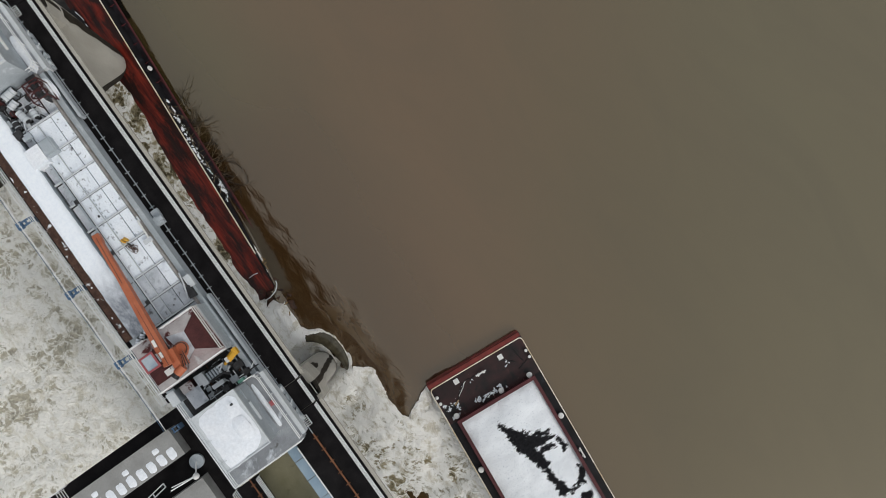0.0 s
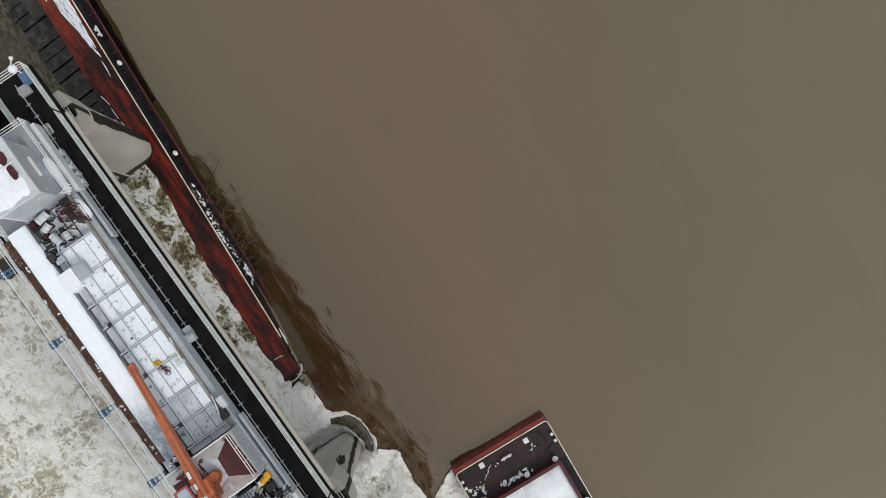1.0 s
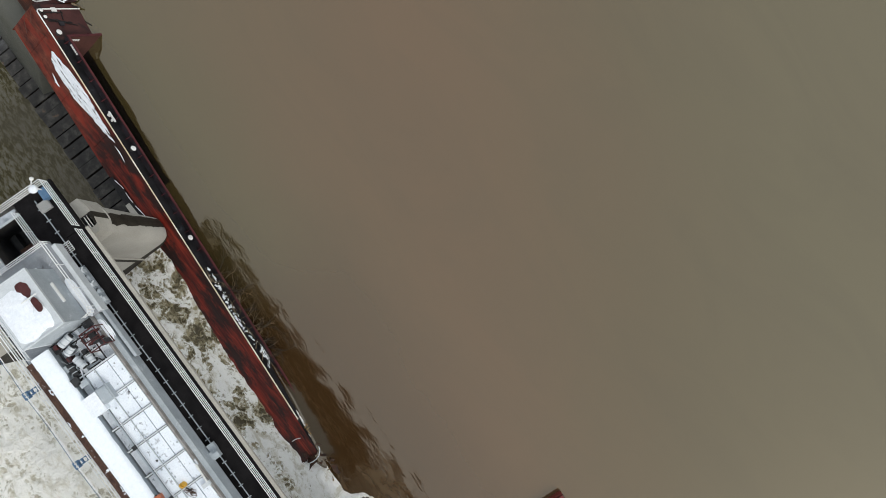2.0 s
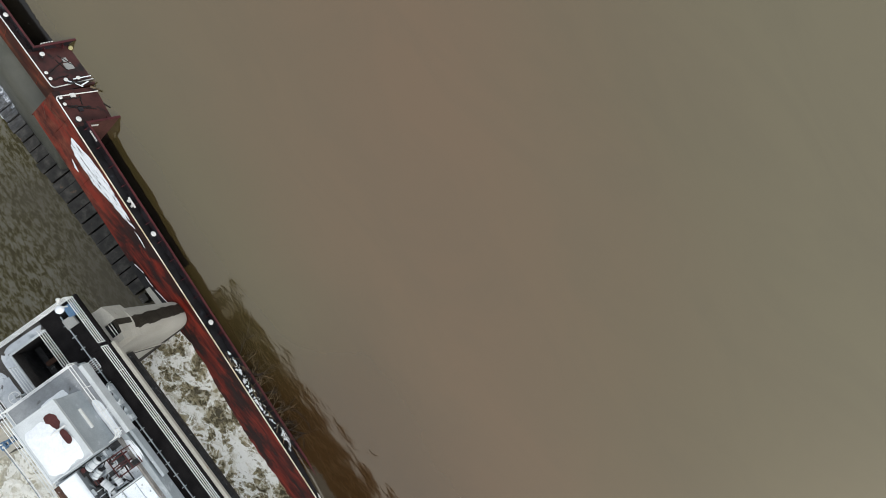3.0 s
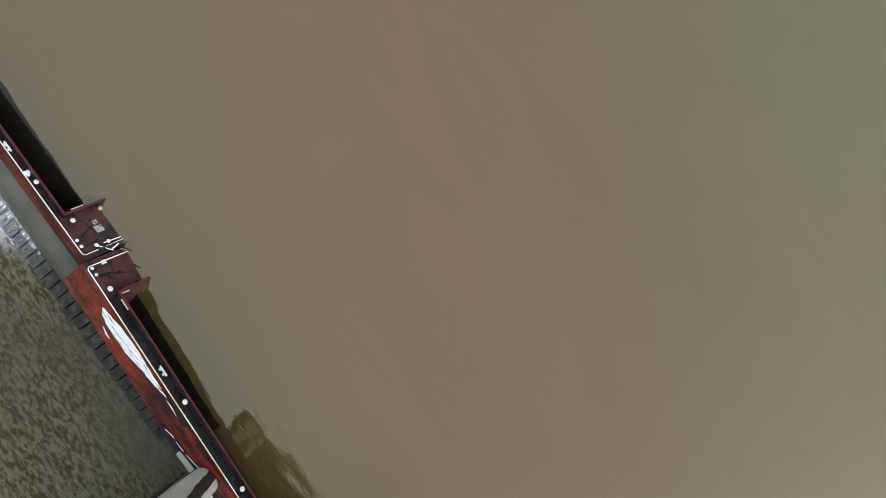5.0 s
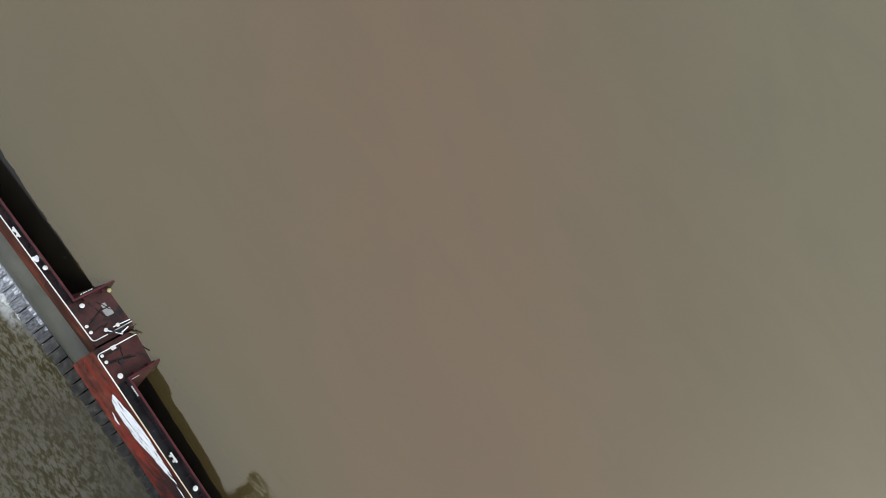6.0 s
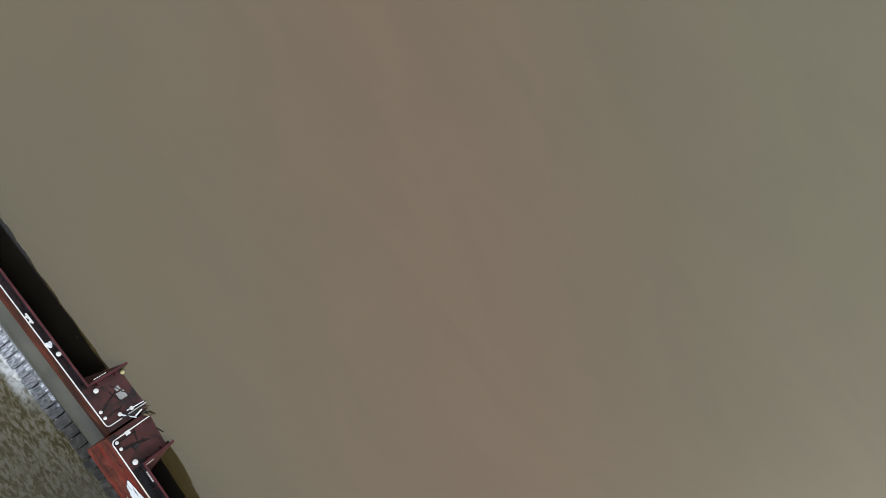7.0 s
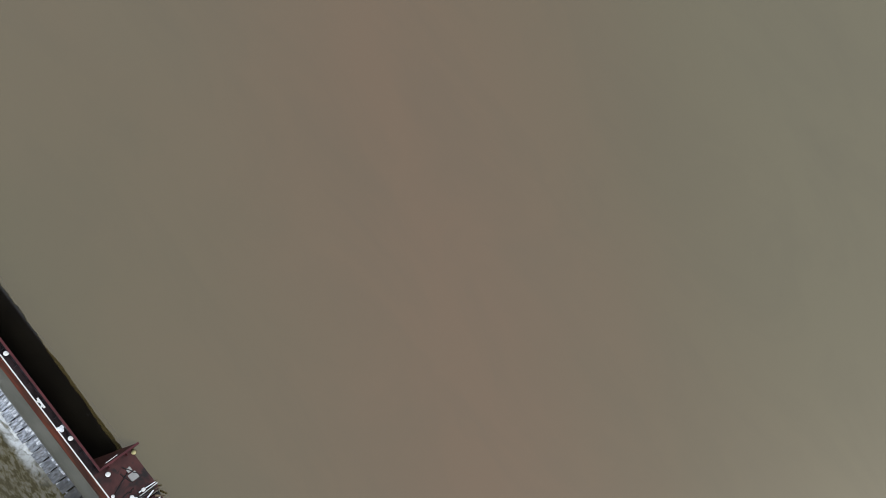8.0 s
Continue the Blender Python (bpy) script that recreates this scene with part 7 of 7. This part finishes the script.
for x, y, s in ((8.1, 57.5, 0.14), (8.3, 57.2, 0.10), (7.9, 57.1, 0.12), (2.6, 57.3, 0.08), (3.0, 57.6, 0.08), (3.3, 57.75, 0.07), (4.2, 57.7, 0.1), (3.95, 57.5, 0.07)):
    clump(M_C, x, y, 0.03, s, rng)


def line_on(m, name, label, category, pts, r, mat, group=""):
    bm = B()
    for p, q in zip(pts, pts[1:]):
        tube(bm, p, q, r, 6)
    return tagged(part(name, bm, mat, at=m), label, category, group)


def wiggle(x0, y0, x1, y1, z, seed, amp=0.12, k=12):
    return [(x0 + (x1 - x0) * i / k + amp * nz(i * 0.5, seed, 1), y0 + (y1 - y0) * i / k + amp * nz(i * 0.5, seed, 2), z) for i in range(k + 1)]


BLACK_ROPE = surface("black_wet_wire_rope", (0.010, 0.009, 0.009), (0.022, 0.02, 0.02), 4.0, 0.5, bump=0.01)
# wires on the floating barge
for k, (a, b) in enumerate((((9.3, 58.2), (9.6, 56.6)), ((8.9, 56.2), (10.0, 56.5)), ((3.6, 57.9), (6.0, 57.6)), ((7.6, 57.9), (8.9, 57.0)), ((2.0, 56.6), (3.2, 57.9)))):
    line_on(M_C, "mooring_wire", "black mooring wire lying on the barge deck", "wire", wiggle(*a, *b, 0.05, k * 3.3), 0.045, BLACK_ROPE, "wires on the barges")
line_on(M_C, "white_rope", "short white rope lying on the barge deck", "rope", wiggle(2.3, 56.9, 3.6, 57.9, 0.06, 4.4, 0.06), 0.035, WHITE_PAINT)
for x, y in ((2.77, 58.3), (7.8, 58.15)):
    ob = boxes("deck_hatch", WHITE_PAINT, None, (x - 0.26, x + 0.26, y - 0.26, y + 0.26, 0.014, 0.16), bevel=0.05, at=M_C)
    tagged(ob, "small white square hatch on the barge deck", "hatch", "deck hatches")
bm = B()
tube(bm, (1.5, 56.35, 0.1), (2.1, 56.6, 0.12), 0.10, 8, 0.05)
tagged(part("driftwood_stick", bm, surface("pale_wood", (0.36, 0.24, 0.14), (0.5, 0.36, 0.22), 3.0, 0.8), at=M_C), "short pale broken log on the barge deck", "log", "driftwood on the barge")

# wires, hatches and drift logs where the two sunken barges meet
for k, (a, b) in enumerate((((0.5, 2.1), (2.6, 3.1)), ((0.5, 1.4), (2.2, 1.5)), ((2.0, 3.4), (2.5, 2.0)), ((2.5, 3.8), (3.3, 2.4)))):
    line_on(M_B, "mooring_wire", "black mooring wire lying on the heeled barge deck", "wire", wiggle(*a, *b, 0.06, k * 2.3 + 9), 0.05, BLACK_ROPE, "wires on the barges")
for k, (a, b) in enumerate((((0.5, 58.5), (2.6, 58.4)), ((0.5, 57.8), (3.0, 57.3)), ((0.6, 57.65), (3.4, 57.0)), ((2.6, 58.6), (2.2, 57.7)))):
    line_on(M_A, "mooring_wire", "black mooring wire lying on the rolled barge deck", "wire", wiggle(*a, *b, 0.06, k * 2.9 + 3), 0.05, BLACK_ROPE, "wires on the barges")
for x0, x1, y0, y1 in ((2.65, 3.1, 3.0, 3.45), (2.45, 3.25, 2.1, 2.85)):
    ob = boxes("deck_hatch", CONCRETE_GREY, None, (x0, x1, y0, y1, 0.014, 0.07), bevel=0.02, at=M_B)
    tagged(ob, "flat grey hatch cover on the heeled barge deck", "hatch", "deck hatches")
for x, y, m in ((1.85, 58.75, M_A), (1.75, 57.2, M_A)):
    ob = boxes("deck_hatch", WHITE_PAINT if y > 58 else COAMING_DARK, None, (x - 0.24, x + 0.24, y - 0.2, y + 0.2, 0.014, 0.15), bevel=0.04, at=m)
    tagged(ob, "small square hatch on the rolled barge deck", "hatch", "deck hatches")
for x, y in ((1.55, 0.95), (2.75, 0.85)):
    timberhead(Bg, x, y, 0.2, 0.3)
for i, (a, b, r, m_) in enumerate((((1.6, 0.9, 0.25), (2.6, -0.2, 0.35), 0.07, SNOW_THIN), ((1.9, 1.0, 0.3), (2.1, 0.0, 0.35), 0.07, BLACK_ROPE), ((1.5, 0.5, 0.3), (2.9, 0.3, 0.3), 0.09, BLACK_STEEL), ((2.3, 0.9, 0.2), (4.0, 0.75, 0.35), 0.06, SNOW_THIN),
                                   ((2.6, 0.0, 0.3), (3.4, 0.2, 0.4), 0.08, SNOW), ((3.3, -0.3, 0.2), (3.9, -0.9, 0.3), 0.11, WOOD), ((3.0, 0.4, 0.2), (4.1, 0.1, 0.3), 0.08, WOOD), ((2.0, 0.6, 0.35), (2.4, 0.1, 0.4), 0.07, BLACK_STEEL))):
    bm = B()
    tube(bm, a, b, r, 8, r * 0.8)
    tagged(part("drift_log", bm, m_, at=M_B), "snow-dusted drift log wedged between the two barges", "log", "logs between the barges")
bm = B()
for sx in (-0.16, 0.16):
    tube(bm, (0.34 + sx, 10.25, 0.02), (0.34 + sx, 10.25, 0.14), 0.22, 14, 0.18)
tube(bm, (0.34, 10.0, 0.02), (0.34, 10.0, 0.13), 0.2, 14, 0.15)
tagged(part("snow_lump", bm, SNOW, at=M_B, smooth=False), "lobed white lump of snow on the side deck", "snow")
# marking bars on the coamings (unreadable lettering)
for k in range(4):
    z = 0.30 - 0.02 * k
    boxes("marking_bar", WHITE_PAINT, A, (1.35 + k * 0.27, 1.54 + k * 0.27, LEN - 3.9 - 0.45 * (0.62 - z) - 0.12, LEN - 3.9 - 0.45 * (0.62 - z) - 0.055, z - 0.12, z + 0.12))
for k in range(5):
    boxes("marking_bar", WHITE_PAINT, Bg, (1.45 + k * 0.26, 1.62 + k * 0.26, 4.8 + 0.45 * 0.35 + 0.055, 4.8 + 0.45 * 0.35 + 0.13, 0.48, 0.68))
    boxes("marking_bar", WHITE_PAINT, A, (1.0, 1.035, 53.6 + k * 0.24, 53.78 + k * 0.24, 0.3, 0.5))
# black sheet painting in the barges' dark reflection and the holds' shade
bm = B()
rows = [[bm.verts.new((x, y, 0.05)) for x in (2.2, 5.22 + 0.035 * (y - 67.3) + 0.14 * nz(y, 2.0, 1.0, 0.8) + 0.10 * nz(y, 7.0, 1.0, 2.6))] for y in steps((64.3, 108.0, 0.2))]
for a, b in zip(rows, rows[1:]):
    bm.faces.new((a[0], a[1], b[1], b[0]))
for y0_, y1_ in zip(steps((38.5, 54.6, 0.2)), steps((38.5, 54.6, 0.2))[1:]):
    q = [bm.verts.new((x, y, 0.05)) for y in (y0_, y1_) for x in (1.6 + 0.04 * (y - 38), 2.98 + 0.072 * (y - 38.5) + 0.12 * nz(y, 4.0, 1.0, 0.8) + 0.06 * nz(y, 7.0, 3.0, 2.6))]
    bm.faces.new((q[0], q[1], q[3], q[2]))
HOLD_SHADE = surface("painted_hold_shade", (0.006, 0.005, 0.004), (0.012, 0.010, 0.007), 0.2, 0.06, bump=0.0, gloss=0.5)
tagged(part("standing_water", bm, HOLD_SHADE), "flat black sheet standing in for shade and dark reflection by the holds", "water", kind="stuff")
# wreckage at the drowned end of the rolled barge
wrng = random.Random(77)
OCHRE_WOOD = surface("splintered_ochre_wood", (0.16, 0.095, 0.035), (0.30, 0.20, 0.085), 2.0, 0.8, bump=0.01)
RUST_TORN = surface("torn_rusty_plate", (0.022, 0.012, 0.009), (0.075, 0.034, 0.018), 1.6, 0.7, spot=((0.14, 0.075, 0.03), 2.2, 0.64, 0.08), bump=0.02)
for i in range(13):
    cx, cy = -2.2 + 2.3 * wrng.random(), 4.9 + 3.6 * wrng.random()
    bm = B()
    n_ = 9
    top = [bm.verts.new((0.5 * (0.4 + 0.8 * wrng.random()) * math.cos(6.283 * k / n_), 0.7 * (0.4 + 0.8 * wrng.random()) * math.sin(6.283 * k / n_), 0.12 * wrng.uniform(-1, 1))) for k in range(n_)]
    low = [bm.verts.new((v.co.x, v.co.y, v.co.z - 0.05)) for v in top]
    bm.faces.new(top)
    bm.faces.new(low[::-1])
    for k in range(n_):
        bm.faces.new((top[k], top[(k + 1) % n_], low[(k + 1) % n_], low[k]))
    tilt = pose(cx, cy, -0.25 - 0.55 * max(0.0, -cx - 0.6) + 0.2 * wrng.random(), wrng.uniform(-28, 28), wrng.uniform(-40, 5), wrng.uniform(0, 180))
    tagged(part("torn_plate", bm, RUST_TORN, at=tilt), "torn rusty hull plate at the drowned barge end", "hull plate", "wreckage of the barge")
for i, (x, y) in enumerate(((-0.16, 10.9), (-0.25, 10.4), (-0.35, 10.0), (-0.9, 5.9), (-1.15, 4.9), (-0.3, 10.7))):
    bm = B()
    a = wrng.uniform(0, 3.1)
    tube(bm, (x - 0.2 * math.cos(a), y - 0.25 * math.sin(a), 0.12), (x + 0.2 * math.cos(a), y + 0.25 * math.sin(a), 0.22), 0.07, 6, 0.03)
    tagged(part("wood_splinter", bm, OCHRE_WOOD), "splintered ochre timber caught in the wreckage", "splinter", "wreckage of the barge")
for label, pts_, r_ in (("frayed pale rope trailing round the torn barge end", [(-2.45, 7.4, -0.75), (-1.9, 7.35, -0.4), (-1.43, 7.43, -0.05), (-1.0, 7.55, 0.12), (-0.69, 7.8, 0.2), (-0.5, 8.05, 0.22), (-0.42, 8.35, 0.25)], 0.06),
                        ("pale rope end lying over the hull side", [(-2.54, 10.2, -0.75), (-2.0, 10.2, -0.4), (-1.5, 10.05, -0.1)], 0.045)):
    bm = B()
    round_bar(bm, pts_, r_)
    tagged(part("torn_rope", bm, PALE_PAINT, smooth=True), label, "rope", "wreckage of the barge")
bm = B()
tube(bm, (5.45, 56.85, -0.02), (5.85, 55.9, 0.0), 0.09, 8, 0.06)
tagged(part("floating_log", bm, WOOD_DARK), "dark waterlogged log floating beside the barges", "log")
bm = B()
bmesh.ops.create_uvsphere(bm, u_segments=14, v_segments=8, radius=0.24, matrix=Matrix.Translation((6.18, 63.08, 0.05)))
tagged(part("float", bm, surface("faded_yellow_foam", (0.42, 0.38, 0.18), (0.52, 0.47, 0.26), 3.0, 0.7), smooth=True), "faded yellow foam float on the water", "float")
# slack line over the barge ends
line_on(M_A, "slack_cable", "thin rusty cable slung over the barge corner", "cable", [(0.05, 59.2, 0.1), (-0.12, 59.0, -0.5), (-0.1, 58.3, -1.3), (-0.1, 57.0, -0.9), (-0.1, 56.0, -0.5)], 0.018, RUST_BROWN)
line_on(M_A, "slack_cable", "pale rope hanging down the barge side", "rope", [(0.0, 59.3, 0.0), (-0.1, 59.3, -1.0), (-0.1, 58.9, -2.0), (-0.1, 58.0, -2.6)], 0.018, RUST_BROWN)

# black boxes added in the platform opening to stand in for its shade
hoist = thing("gate_hoist", "black filler boxes standing in for shade in the platform opening", "hoist")
boxes("floor", BLACK_STEEL, hoist, (-5.9, -2.95, 33.6, 36.9, 15.7, 15.9))
boxes("beam", BLACK_STEEL, hoist, (-5.4, -5.0, 33.8, 36.7, 15.9, 16.6), (-3.9, -3.5, 33.8, 36.7, 15.9, 16.6), bevel=0.03)
tubes("shaft", RUST_BROWN, hoist, ((-5.2, 35.2, 16.8), (-3.7, 35.2, 16.8), 0.2), n=12)
boxes("shaft_wall", BLACK_STEEL, hoist, (-5.95, -5.86, 33.6, 36.9, 15.9, 18.65), (-3.0, -2.97, 33.6, 36.9, 15.9, 18.65), (-5.86, -3.0, 36.86, 36.92, 15.9, 18.65))
